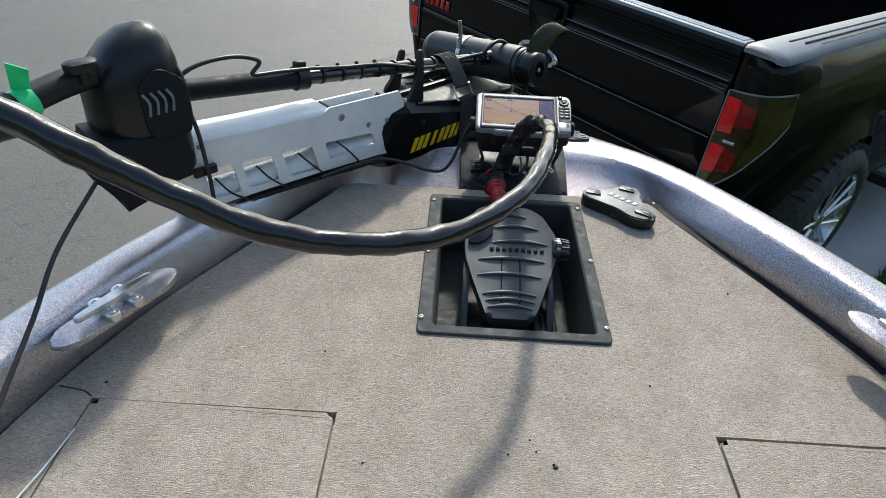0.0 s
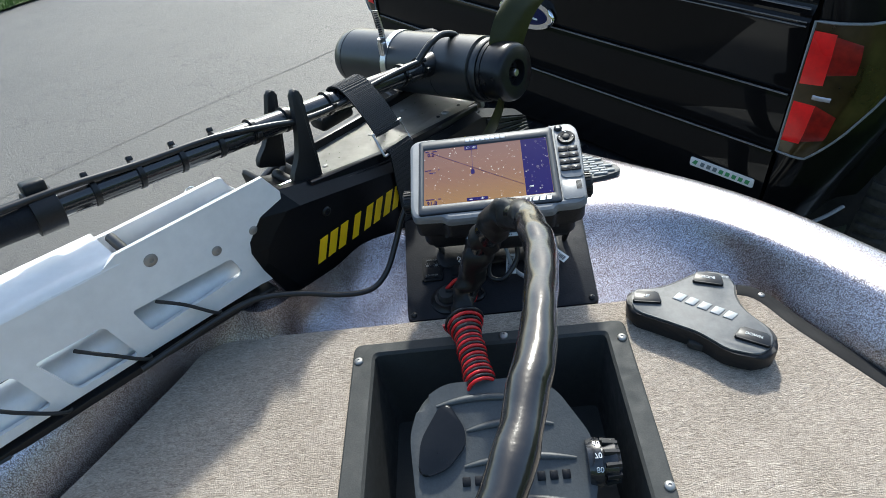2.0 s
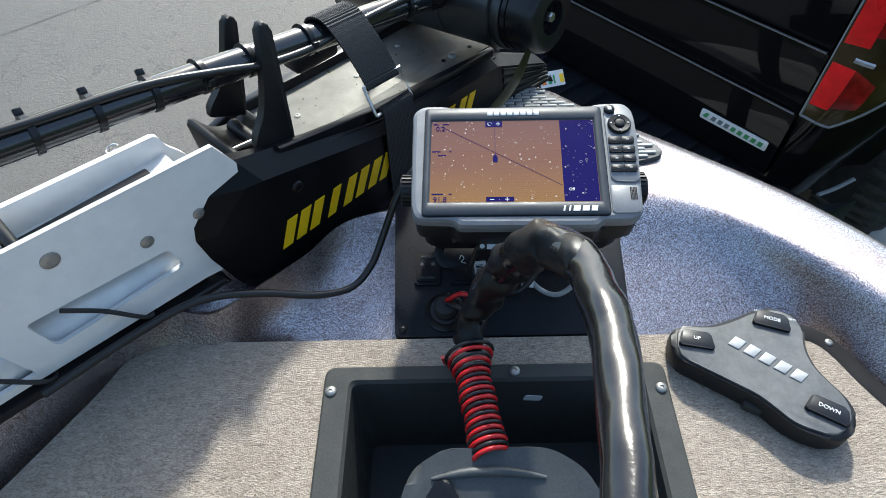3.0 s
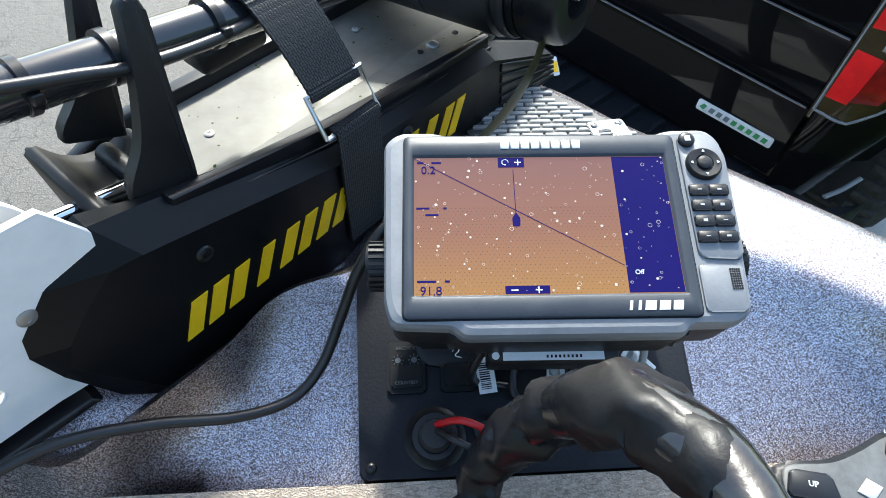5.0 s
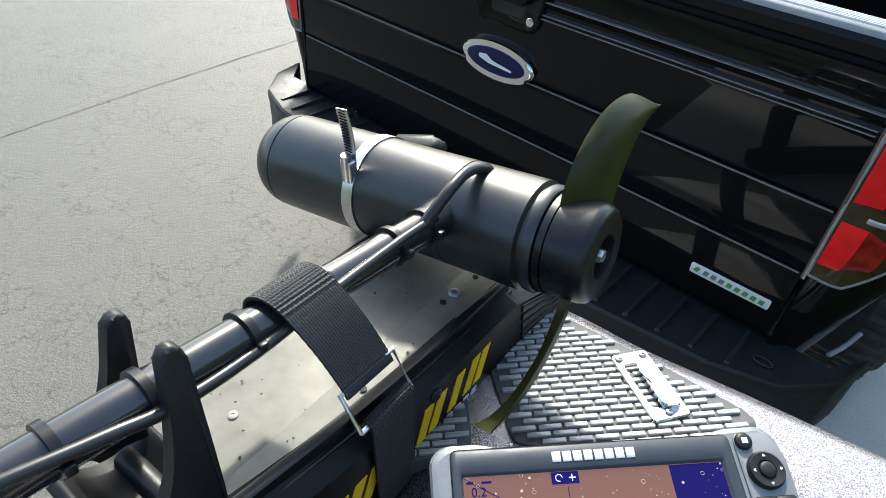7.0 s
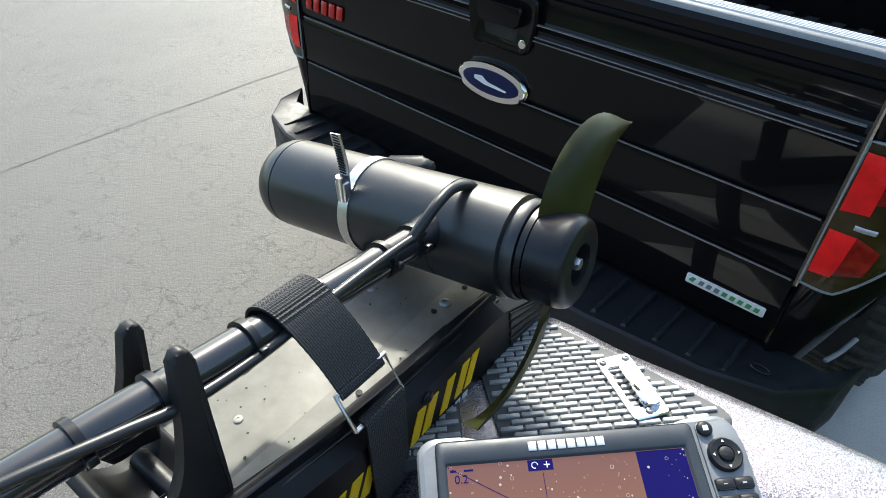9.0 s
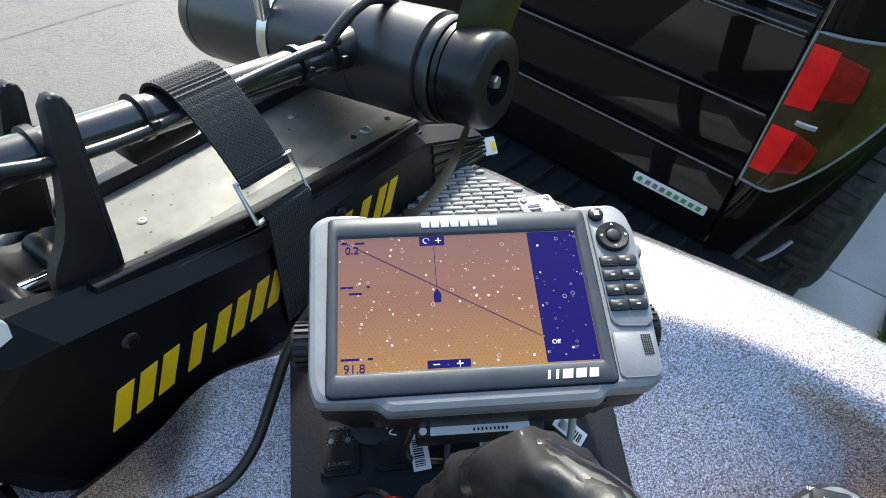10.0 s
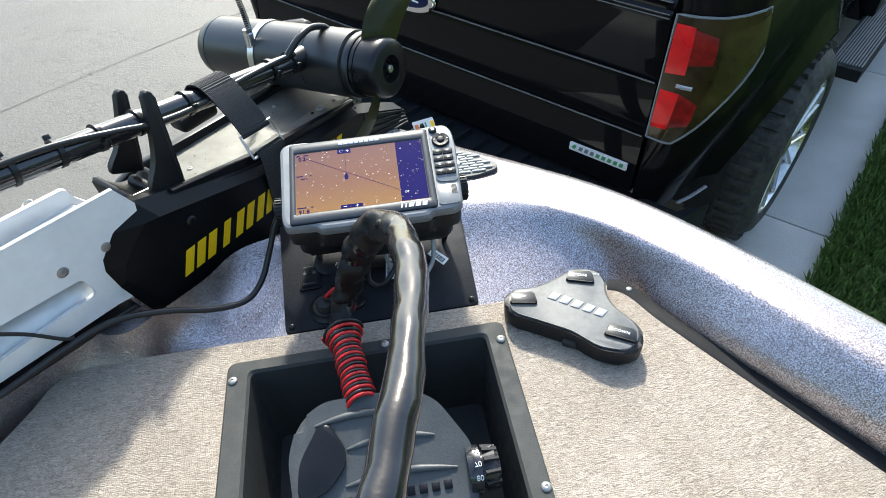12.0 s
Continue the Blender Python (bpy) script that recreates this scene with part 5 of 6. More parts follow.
    for x0, x1, y0, y1 in ((-0.026, -0.0095, 0.0375, 0.0445), (-0.026, 0.0, -0.0465, -0.0415)):
        part("screen_button", prism([(x0, y0), (x1, y0), (x1, y1), (x0, y1)], up - 0.0003, up, 0, DISP), BLUE_PANEL, scr)
    part("cursor_icon", tube([DISP @ Vector((-0.0215 + 0.002 * math.cos(k * 0.5), 0.041 + 0.002 * math.sin(k * 0.5), up + 0.0002)) for k in range(11)], 0.0003, 4), WHITE_INK, scr)
    bm = bmesh.new()
    for lo, hi in (((-0.0155, 0.0407), (-0.0115, 0.0413)), ((-0.0138, 0.039), (-0.0132, 0.043)), ((-0.0225, -0.0445), (-0.0185, -0.0439)), ((-0.0085, -0.0445), (-0.0045, -0.0439)), ((-0.0068, -0.0462), (-0.0062, -0.0422))):
        add_box(bm, (lo[0], lo[1], up), (hi[0], hi[1], up + 0.0002), 0, DISP)
    tagged(part("screen_icon", bm, WHITE_INK, scr), kind="stuff")
    letters("reading", "0.2", 0.0075, DISP @ pose(-0.070, 0.0355, up), BLUE_PANEL, scr)
    letters("reading", "91.8", 0.0075, DISP @ pose(-0.069, -0.0445, up), BLUE_PANEL, scr)
    letters("reading", "Off", 0.0040, DISP @ pose(0.0535, -0.034, up), WHITE_INK, scr)
    bm = bmesh.new()
    for x, y, w in ((-0.077, 0.0405, 0.004), (-0.068, 0.0405, 0.006), (-0.0775, 0.0085, 0.008), (-0.061, 0.0085, 0.002), (-0.072, 0.004, 0.008), (-0.077, -0.039, 0.011), (-0.061, -0.039, 0.003)):
        add_box(bm, (x, y, up - 0.0003), (x + w, y + 0.0013, up), 0, DISP)
    tagged(part("unread_print", bm, BLUE_PANEL, scr), kind="stuff")
    bm = bmesh.new()
    for j in range(26):
        for i in range(44):
            y = -0.046 + j * 0.0022
            x = -0.0775 + i * 0.0028 + (0.0014 if j % 2 else 0)
            if x < 0.045 and y < 0.010:
                add_box(bm, (x, y, up - 0.0004), (x + 0.0005, y + 0.0003, up - 0.0002), 0, DISP)
    tagged(part("chart_dot", bm, MATT_BLACK, scr), kind="stuff")
    # dried water spots on the glass
    rng = random.Random(11)
    bm = bmesh.new()
    for _ in range(230):
        x, y, r = rng.uniform(-0.078, 0.078), rng.uniform(-0.046, 0.044), 0.00035 + 0.0011 * rng.random() ** 3
        if rng.random() < 0.5:
            add_lathe(bm, [(r, 0), (r * 1.02, 0.00008), (r * 0.8, 0.0001)], DISP @ pose(x, y, up + 0.0001), 10, close=False)
        else:
            add_lathe(bm, [(r * 0.7, 0), (r * 0.3, 0.0001)], DISP @ pose(x, y, up + 0.0001), 7)
    tagged(part("water_spot", bm, WATER_SPOT, scr, "dried pale water spots"), kind="stuff")
    # maker's name as plain blocks
    for k in range(8):
        x0 = -0.0240 + k * 0.0065
        part("name_mark", box((x0, 0.0500, 0.0080), (x0 + 0.0053, 0.0500 + 0.0062, 0.0087), 0.0002, DISP, 1), WHITE_INK, di)
    for k, (x0, w) in enumerate(((0.0440, 0.0016), (0.0490, 0.0016), (0.0530, 0.0062), (0.0612, 0.0062), (0.0692, 0.0056))):
        part("model_mark", prism([(x0, -0.0576), (x0 + w, -0.0576), (x0 + w + 0.0012, -0.0520), (x0 + 0.0012, -0.0520)], 0.0080, 0.0087, 0, DISP), WHITE_INK, di)
    # keys
    part("keypad", prism(round_outline([(0.0905, -0.0255), (0.1172, -0.027), (0.1185, 0.045), (0.112, 0.062), (0.090, 0.0610)], 0.005), 0.005, 0.0075, 0.0015, DISP), SILVER_CASE, di)
    part("page_key", lathe([(0.0052, 0.006), (0.0052, 0.0095), (0.0042, 0.0105), (0.001, 0.0105)], DISP @ pose(0.0955, 0.0555, 0), 20), BLACK_PLASTIC, di)
    part("page_icon", prism([(-0.0018, -0.0018), (0.0018, -0.0018), (0.0018, 0.0018), (-0.0018, 0.0018)], 0.0105, 0.0108, 0, DISP @ pose(0.0955, 0.0555, 0)), WHITE_INK, di)
    cp = DISP @ pose(0.1035, 0.0375, 0)
    pad = part("cursor_pad", lathe([(0.0112, 0.007), (0.0112, 0.0095), (0.0100, 0.0112), (0.0058, 0.0105), (0.0052, 0.0095), (0.001, 0.0095)], cp, 28), BLACK_PLASTIC, di, "round black cursor pad")
    part("centre_key", lathe([(0.0046, 0.009), (0.0046, 0.0115), (0.0038, 0.0122), (0.001, 0.0122)], cp, 20), BLACK_PLASTIC, pad)
    bm = bmesh.new()
    for k in range(4):
        add_prism(bm, [(-0.0011, -0.0007), (0.0011, -0.0007), (0.0, 0.0010)], 0.0112, 0.0115, 0, cp @ pose(0, 0, 0, 0, 0, 90 * k) @ pose(0, 0.0082, 0))
    part("arrow_mark", bm, WHITE_INK, pad)
    for j in range(4):
        for i in range(2):
            x, y = 0.0972 + i * 0.0122, 0.0190 - j * 0.0105
            key = part("key", prism(round_outline([(x - 0.0059, y - 0.0036), (x + 0.0059, y - 0.0036), (x + 0.0059, y + 0.0036), (x - 0.0059, y + 0.0036)], 0.001), 0.006, 0.0098, 0.0008, DISP, 1), BLACK_PLASTIC, di)
            part("key_mark", box((x - 0.0013, y - (0.0003 + 0.0003 * ((i + j) % 3)), 0.0098), (x + 0.0013, y + (0.0003 + 0.0003 * ((i + j) % 3)), 0.0101), 0, DISP), PALE_INK, key)
    part("card_door", prism(round_outline([(0.0890, -0.0590), (0.1135, -0.0590), (0.1155, -0.0305), (0.0890, -0.0295)], 0.003), 0.0055, 0.0072, 0.001, DISP), SILVER_CASE, di)
    bm = bmesh.new()
    for i in range(5):
        for j in range(9):
            add_box(bm, (0.1065 + i * 0.0013, -0.0455 + j * 0.0015, 0.0070), (0.1073 + i * 0.0013, -0.0445 + j * 0.0015, 0.0078), 0, DISP)
    part("grip_dots", bm, BLACK_PLASTIC, di)
    # bracket with knobs
    for sx in (-1, 1):
        x = 0.012 + sx * 0.104
        base = DISP @ Vector((x, -0.005, -0.045))
        foot = Vector((base.x - sx * 0.02, 0.545, 0.024))
        part("bracket_arm", tube([base, base.lerp(foot, 0.5) + Vector((sx * 0.004, 0, 0)), foot], 0.009, 8, 0.35), BLACK_PLASTIC, di)
        knob = DISP @ Vector((-0.099 if sx < 0 else 0.1185, -0.017, -0.022))
        km = axis_matrix(knob, DISP.to_3x3() @ Vector((sx, 0, 0)))
        kn = part("bracket_knob", lathe([(0.013, -0.014), (0.0150, -0.012), (0.0150, 0.008), (0.013, 0.0105), (0.001, 0.0105)], km, 24), BLACK_PLASTIC, di, "ribbed black bracket knob")
        ribs = bmesh.new()
        for k in range(22):
            add_box(ribs, (0.0145, -0.0010, -0.011), (0.0164, 0.0010, 0.0085), 0, km @ pose(0, 0, 0, 0, 0, k * 360 / 22))
        part("grip_rib", ribs, BLACK_PLASTIC, kn)
    part("bracket_foot", prism(round_outline([(-0.085, -0.030), (0.085, -0.030), (0.085, 0.030), (-0.085, 0.030)], 0.02), 0, 0.006, 0.002, pose(0.025, 0.545, 0.019, 11, 0, 0)), BLACK_PLASTIC, di)
    # rating label and cable plugs underneath
    part("connector_hood", box((-0.034, -0.0770, -0.060), (0.048, -0.056, -0.0335), 0.003, DISP), BLACK_PLASTIC, di, "black hood over the plugs")
    part("rating_label", box((-0.025, -0.0762, -0.0336), (0.038, -0.0700, -0.0330), 0, DISP), WHITE_INK, di, "white rating label")
    part("label_sign", lathe([(0.0024, 0.0), (0.0024, 0.0006)], DISP @ pose(-0.0295, -0.0732, -0.0334), 14), WHITE_INK, di)
    bm = bmesh.new()
    for k in range(9):
        add_box(bm, (0.002 + k * 0.0026, -0.0748, -0.0331), (0.0032 + k * 0.0026, -0.0730, -0.0327), 0, DISP)
    part("label_print", bm, MATT_BLACK, di)
    for k, (x, mat) in enumerate(((-0.03, RED_INK), (0.065, YELLOW))):
        part("plug_ring", lathe([(0.008, -0.012), (0.008, 0.004), (0.006, 0.006), (0.001, 0.006)], DISP @ pose(x, -0.035, -0.070), 16), mat, di)
    return di


PALE_INK = plain("worn_pale_print", (0.36, 0.37, 0.37), 0.45, var=0.2)
WATER_SPOT = plain("dried_water", (0.55, 0.5, 0.45), 0.4, alpha=0.55)
build_display()


def wire(name, points, r, material, label, category="cable", parent=None, n=8):
    ob = part(name, tube(smooth_line(points, n), r, 8), material, parent)
    if parent is None:
        tagged(ob, label, category)
    return ob


def build_cables():
    w = thing("display_cables", (0.03, 0.50, 0.02), "black and grey display cables with white barcode tags", "cable")
    wire("cable", [(0.045, 0.512, 0.085), (0.05, 0.495, 0.045), (0.03, 0.480, 0.022), (0.012, 0.490, 0.018), (0.015, 0.515, 0.03), (0.03, 0.54, 0.06)], 0.0032, BLACK_WIRE, "", parent=w)
    wire("cable", [(0.10, 0.512, 0.075), (0.095, 0.488, 0.04), (0.07, 0.475, 0.022), (0.045, 0.490, 0.025), (0.035, 0.515, 0.05)], 0.0028, GREY_WIRE, "", parent=w)
    wire("cable", [(-0.01, 0.505, 0.075), (-0.02, 0.498, 0.04), (-0.012, 0.500, 0.02), (0.01, 0.50, 0.012)], 0.003, BLACK_WIRE, "", parent=w)
    rng = random.Random(3)
    for (x, y, z), rz, h in (((-0.0085, 0.503, 0.026), 6, 0.026), ((0.041, 0.497, 0.030), -8, 0.030), ((0.105, 0.508, 0.028), 48, 0.026), ((0.012, 0.520, 0.045), 40, 0.014)):
        m = pose(x, y, z, 18, 0, rz)
        tag = part("tag", prism([(-0.0065, -h / 2), (0.0065, -h / 2), (0.0065, h / 2), (-0.0065, h / 2)], 0, 0.0006, 0, m), WHITE_INK, w, "white barcode tag")
        b = bmesh.new()
        y0 = -h / 2 + 0.003
        while y0 < h / 2 - 0.004:
            t = rng.uniform(0.0004, 0.0012)
            add_box(b, (-0.0045, y0, 0.0006), (0.003, y0 + t, 0.0008), 0, m)
            y0 += t + rng.uniform(0.0004, 0.001)
        part("tag_bars", b, MATT_BLACK, tag)
    # single cable running aft along the gunwale to the motor
    wire("motor_cable", [(-0.062, 0.585, 0.118), (-0.080, 0.575, 0.105), (-0.098, 0.560, 0.080), (-0.112, 0.542, 0.050), (-0.128, 0.518, 0.022), (-0.150, 0.498, 0.010), (-0.185, 0.482, 0.020), (-0.235, 0.470, 0.042), (-0.285, 0.452, 0.058), (-0.330, 0.420, 0.060), (-0.40, 0.35, 0.062)], 0.0040, BLACK_WIRE, "smooth black cable from the display to the motor arm")
    # sleeved trolling motor cable
    line = [(-0.62, -0.245, 0.50), (-0.570, -0.226, 0.458), (-0.462, -0.217, 0.388), (-0.350, -0.207, 0.327), (-0.244, -0.180, 0.291), (-0.144, -0.126, 0.267), (-0.065, -0.046, 0.255), (-0.001, 0.049, 0.254), (0.036, 0.165, 0.252), (0.056, 0.279, 0.231), (0.054, 0.365, 0.210), (0.034, 0.408, 0.186), (0.016, 0.424, 0.150), (-0.004, 0.430, 0.105), (-0.019, 0.425, 0.062), (-0.024, 0.402, 0.037)]
    rng2 = [0.0175, 0.0170, 0.0165, 0.0162, 0.0158, 0.0152, 0.0148, 0.0144, 0.0142, 0.0145, 0.0150, 0.0155, 0.0155, 0.0145, 0.011, 0.008]

    def radius(s):
        k = s * (len(rng2) - 1)
        i = min(int(k), len(rng2) - 2)
        r = rng2[i] + (rng2[i + 1] - rng2[i]) * (k - i)
        return r * (1 + 0.05 * noise.noise((s * 26, 0.3, 0.7)))

    sl = thing("cable_sleeve", (-0.022, 0.42, 0.02), "glossy black shrink-wrapped cable bundle arching over the deck", "cable")
    pts = smooth_line(line, 8)
    b = tube(pts, radius, 22)
    for v in b.verts:
        v.co += 0.0026 * noise.noise_vector(v.co * 34) + 0.0016 * noise.noise_vector(v.co * 85)
    part("sleeve", b, HOSE, sl, sharp=40)
    wrap = smooth_line(line[10:], 8)
    b = tube(wrap, lambda s: (0.0150 + 0.0032 * min(1.0, s * 7)) * (1 - 0.35 * s * s) * (1 + 0.06 * math.sin(s * 60)), 24)
    for v in b.verts:
        v.co += 0.0065 * noise.noise_vector(v.co * 42) + 0.003 * noise.noise_vector(v.co * 95)
    part("tape_wrap", b, WRAP, sl, "crumpled black tape wrap at the end", 45)
    # red and black coil below
    c = thing("coiled_lead", (-0.03, 0.40, 0.01), "coiled red and black lead wound like a spring beside the pedal", "cable")
    top, low = Vector((-0.026, 0.399, 0.036)), Vector((-0.010, 0.296, 0.038))
    axis = (low - top)
    ax = axis.normalized()
    e1 = ax.cross(Vector((0, 0, 1))).normalized()
    e2 = ax.cross(e1)
    for phase, mat, nm in ((0.0, RED_WIRE, "red_strand"), (math.pi, BLACK_WIRE, "black_strand")):
        pts = []
        turns = 11
        for k in range(turns * 18 + 1):
            s = k / (turns * 18)
            ang = 2 * math.pi * turns * s + phase
            r = 0.0150 * (1 + 0.12 * noise.noise((s * 9.0, 1.7, 0.4))) * (1 + 0.55 * max(0.0, 1 - s * 4.5))
            pts.append(top + axis * s + e1 * (r * math.cos(ang)) + e2 * (r * math.sin(ang)))
        part(nm, tube(pts, 0.0021 if mat is RED_WIRE else 0.0018, 8), mat, c)
    part("red_strand", tube(smooth_line([(-0.046, 0.468, 0.025), (-0.030, 0.462, 0.045), (-0.012, 0.452, 0.044), (-0.010, 0.436, 0.036), (-0.022, 0.424, 0.034)]), 0.0026, 8), RED_WIRE, c)
    part("black_strand", tube(smooth_line([(-0.046, 0.464, 0.025), (-0.034, 0.452, 0.036), (-0.018, 0.442, 0.034), (-0.018, 0.428, 0.032)]), 0.0026, 8), BLACK_WIRE, c)
    # thin white line lying on the deck
    wire("fishing_line", [(-0.6256, -0.268, 0.005), (-0.632, -0.315, 0.0045), (-0.6375, -0.348, 0.005), (-0.6434, -0.3725, 0.0045), (-0.652, -0.43, 0.004)], 0.0011, WHITE_INK, "thin white line lying on the carpet", "line")


build_cables()


# foot pedals ----------------------------------------------------------------
def build_foot_pedal():
    fp = thing("foot_pedal", (0.0, 0.18, -0.135), "charcoal foot control pedal in its tray", "foot pedal")
    part("base", prism(round_outline([(-0.085, 0.03), (0.095, 0.03), (0.098, 0.30), (-0.085, 0.30)], 0.02), -0.135, -0.105, 0.006), BLACK_PLASTIC, fp)
    for x in (-0.088, 0.078):
        part("rocker_cheek", prism(round_outline([(0.05, -0.12), (0.27, -0.12), (0.22, -0.03), (0.14, -0.035)], 0.02), x, x + 0.012, 0.003, frame_matrix((0, 0, 0), Vector((0, 1, 0)), Vector((0, 0, 1)), Vector((1, 0, 0)))), PEDAL_GREY, fp)
    # tilted treadle
    a, b = Vector((0, 0.070, -0.052)), Vector((0, 0.302, 0.046))
    y = (b - a).normalized()
    tm = frame_matrix(a, Vector((1, 0, 0)), y, Vector((1, 0, 0)).cross(y))
    Ln = (b - a).length
    o = [(-0.040, 0.0), (0.045, 0.0), (0.056, 0.02), (0.078, 0.085), (0.096, 0.140), (0.097, 0.185), (0.068, 0.235), (0.040, Ln), (-0.050, Ln), (-0.078, 0.235), (-0.090, 0.20), (-0.086, 0.13), (-0.066, 0.07), (-0.048, 0.02)]
    part("treadle", prism(round_outline(o, 0.012, 4), -0.034, 0.0, 0.009, tm, 4), PEDAL_GREY, fp, "charcoal ribbed treadle")
    for v, x0, x1 in ((0.022, -0.040, 0.046), (0.036, -0.044, 0.050), (0.050, -0.050, 0.054), (0.090, -0.062, 0.064), (0.125, -0.060, 0.072), (0.165, -0.035, 0.078), (0.200, -0.030, 0.060), (0.228, -0.060, 0.035)):
        pts = [tm @ Vector((x0 + (x1 - x0) * k / 12, v + 0.006 * math.sin(k / 12 * math.pi), 0.0 + 0.0012 * math.sin(k / 12 * math.pi))) for k in range(13)]
        part("rib", tube(pts, lambda s: 0.0008 + 0.0034 * math.sin(max(0.02, min(0.98, s)) * math.pi) ** 0.5, 8, 0.8), PEDAL_GREY, fp)
    ln = [tm @ Vector((x, v, 0.0008)) for x, v in round_outline([(-0.014, 0.030), (0.022, 0.030), (0.022, 0.132), (-0.014, 0.132)], 0.008, 4)]
    part("groove", tube(ln + ln[:1], 0.0012, 5), MATT_BLACK, fp)
    part("momentary_button", prism(round_outline([(-0.075, 0.157), (-0.052, 0.163), (-0.032, 0.185), (-0.031, 0.202), (-0.046, 0.229), (-0.057, 0.226), (-0.078, 0.194), (-0.082, 0.163)], 0.010, 5), -0.002, 0.006, 0.003, tm, 3), SATIN_BLACK, fp, "oval black momentary button")
    for k in range(9):
        part("raised_mark", box((-0.038 + 0.0125 * k, 0.146, 0.0), (-0.030 + 0.0125 * k, 0.155, 0.0016), 0.0005, tm, 1), MATT_BLACK, fp)
    # speed dial
    dm = tm @ frame_matrix((0.094, 0.160, -0.006), Vector((0, 1, 0)), Vector((0, 0, 1)), Vector((1, 0, 0)))
    dial = part("speed_dial", lathe([(0.022, -0.006), (0.024, 0.0), (0.024, 0.007), (0.018, 0.009), (0.0205, 0.022), (0.017, 0.026), (0.001, 0.026)], dm, 32), GLOSS_BLACK, fp, "black speed dial with white figures")
    for k in range(10):
        part("dial_flute", tube([dm @ Vector((0.0205 * math.cos(k * 0.628), 0.0205 * math.sin(k * 0.628), 0.010)), dm @ Vector((0.0185 * math.cos(k * 0.628), 0.0185 * math.sin(k * 0.628), 0.025))], 0.003, 6), SATIN_BLACK, dial)
    for k, txt in enumerate(("60", "70", "80")):
        ang = 82 + (k - 1) * 32
        p = pose(0, 0, 0, 0, 0, ang) @ pose(0.0242, 0, 0.0035) @ frame_matrix((0, 0, 0), Vector((0, 0, 1)), Vector((0, 1, 0)), Vector((1, 0, 0)))
        letters("figure", txt, 0.0075, dm @ p, WHITE_INK, dial)
    # aft slotted foot
    part("slot_plate", box((0.055, 0.045, -0.105), (0.100, 0.15, -0.09), 0.004), PEDAL_GREY, fp)
    for k in range(3):
        part("slot", box((0.066 + 0.011 * k, 0.085, -0.0898), (0.071 + 0.011 * k, 0.125, -0.0888), 0), MATT_BLACK, fp)


build_foot_pedal()


def build_remote_pedal():
    rp = thing("remote_pedal", (0.25, 0.38, 0.0), "three-lobed black foot switch lying on the carpet", "foot switch")
    o = [(0.176, 0.432), (0.170, 0.398), (0.200, 0.378), (0.238, 0.352), (0.262, 0.322), (0.296, 0.308), (0.318, 0.326), (0.318, 0.348), (0.300, 0.380), (0.298, 0.404), (0.308, 0.432), (0.292, 0.452), (0.262, 0.448), (0.240, 0.438), (0.215, 0.430)]
    part("body", prism(round_outline(o[::-1], 0.012, 4)[::-1], 0.004, 0.026, 0.005, None, 3), BLACK_PLASTIC, rp, "black plastic body")
    ctr = Vector((0.25, 0.385))
    o2 = [tuple(ctr + (Vector(p) - ctr) * 0.93) for p in o]
    part("top_plate", prism(round_outline(o2, 0.010, 4), 0.025, 0.0285, 0.0015), DUSTY_GREY, rp, "dusty grey-black top plate")
    part("foot", prism(round_outline(o2, 0.010, 4), 0.0, 0.006), RUBBER, rp)
    part("plug", box((-0.009, -0.004, 0), (0.009, 0.008, 0.012), 0.003, pose(0.237, 0.352, 0.002, 0, 0, -30)), RUBBER, rp)
    for (x, y), rz, w, txt, off in (((0.196, 0.414), -12, 0.034, "UP", 0.0), ((0.293, 0.339), -32, 0.038, "DOWN", 0.0), ((0.275, 0.434), -20, 0.036, "MODE", 0.0)):
        m = pose(x, y, 0.0285, 0, 0, rz)
        key = part("button", prism(round_outline([(-w / 2, -0.010), (w / 2, -0.010), (w / 2 - 0.004, 0.008), (-w / 2 + 0.004, 0.008)], 0.003), -0.001, 0.0035, 0.0015, m), SATIN_BLACK, rp, "black button with white word")
        letters("word", txt, 0.0054, m @ pose(0, -0.0005, 0.0037), WHITE_INK, key)
    letters("word", "LEFT", 0.0036, pose(0.266, 0.4455, 0.0287, 0, 0, -22), WHITE_INK, rp)
    letters("word", "RIGHT", 0.0036, pose(0.2945, 0.4345, 0.0287, 0, 0, -22), WHITE_INK, rp)
    for k in range(5):
        p = Vector((0.234, 0.409)).lerp(Vector((0.280, 0.373)), k / 4)
        part("name_mark", prism([(-0.0068, -0.0062), (0.0038, -0.0062), (0.0068, 0.0062), (-0.0038, 0.0062)], 0.0285, 0.0296, 0.0003, pose(p.x, p.y, 0, 0, 0, -38), 1), PALE_INK, rp)


DUSTY_GREY = plain("dusty_grey_black_plastic", (0.105, 0.108, 0.108), 0.5, var=0.2, grain=120.0, bumpy=0.0002, spec=0.5)
build_remote_pedal()


# pickup truck ---------------------------------------------------------------
TX = Vector((0.6545, -0.7559, -0.0148))
TY = Vector((0.7543, 0.6541, -0.0563))
TRUCK = frame_matrix((0.827, 1.308, -0.028), TX, TY, Vector((0.0523, 0.0257, 0.9983)))
T_C = -0.875
# outlines in (forward, height), raised to the right
T_SIDE = TRUCK @ frame_matrix((0, 0, 0), Vector((0, 1, 0)), Vector((0, 0, 1)), Vector((1, 0, 0)))
# outlines in (right, height), raised backwards
T_BACK = TRUCK @ frame_matrix((0, 0, 0), Vector((1, 0, 0)), Vector((0, 0, 1)), Vector((0, -1, 0)))


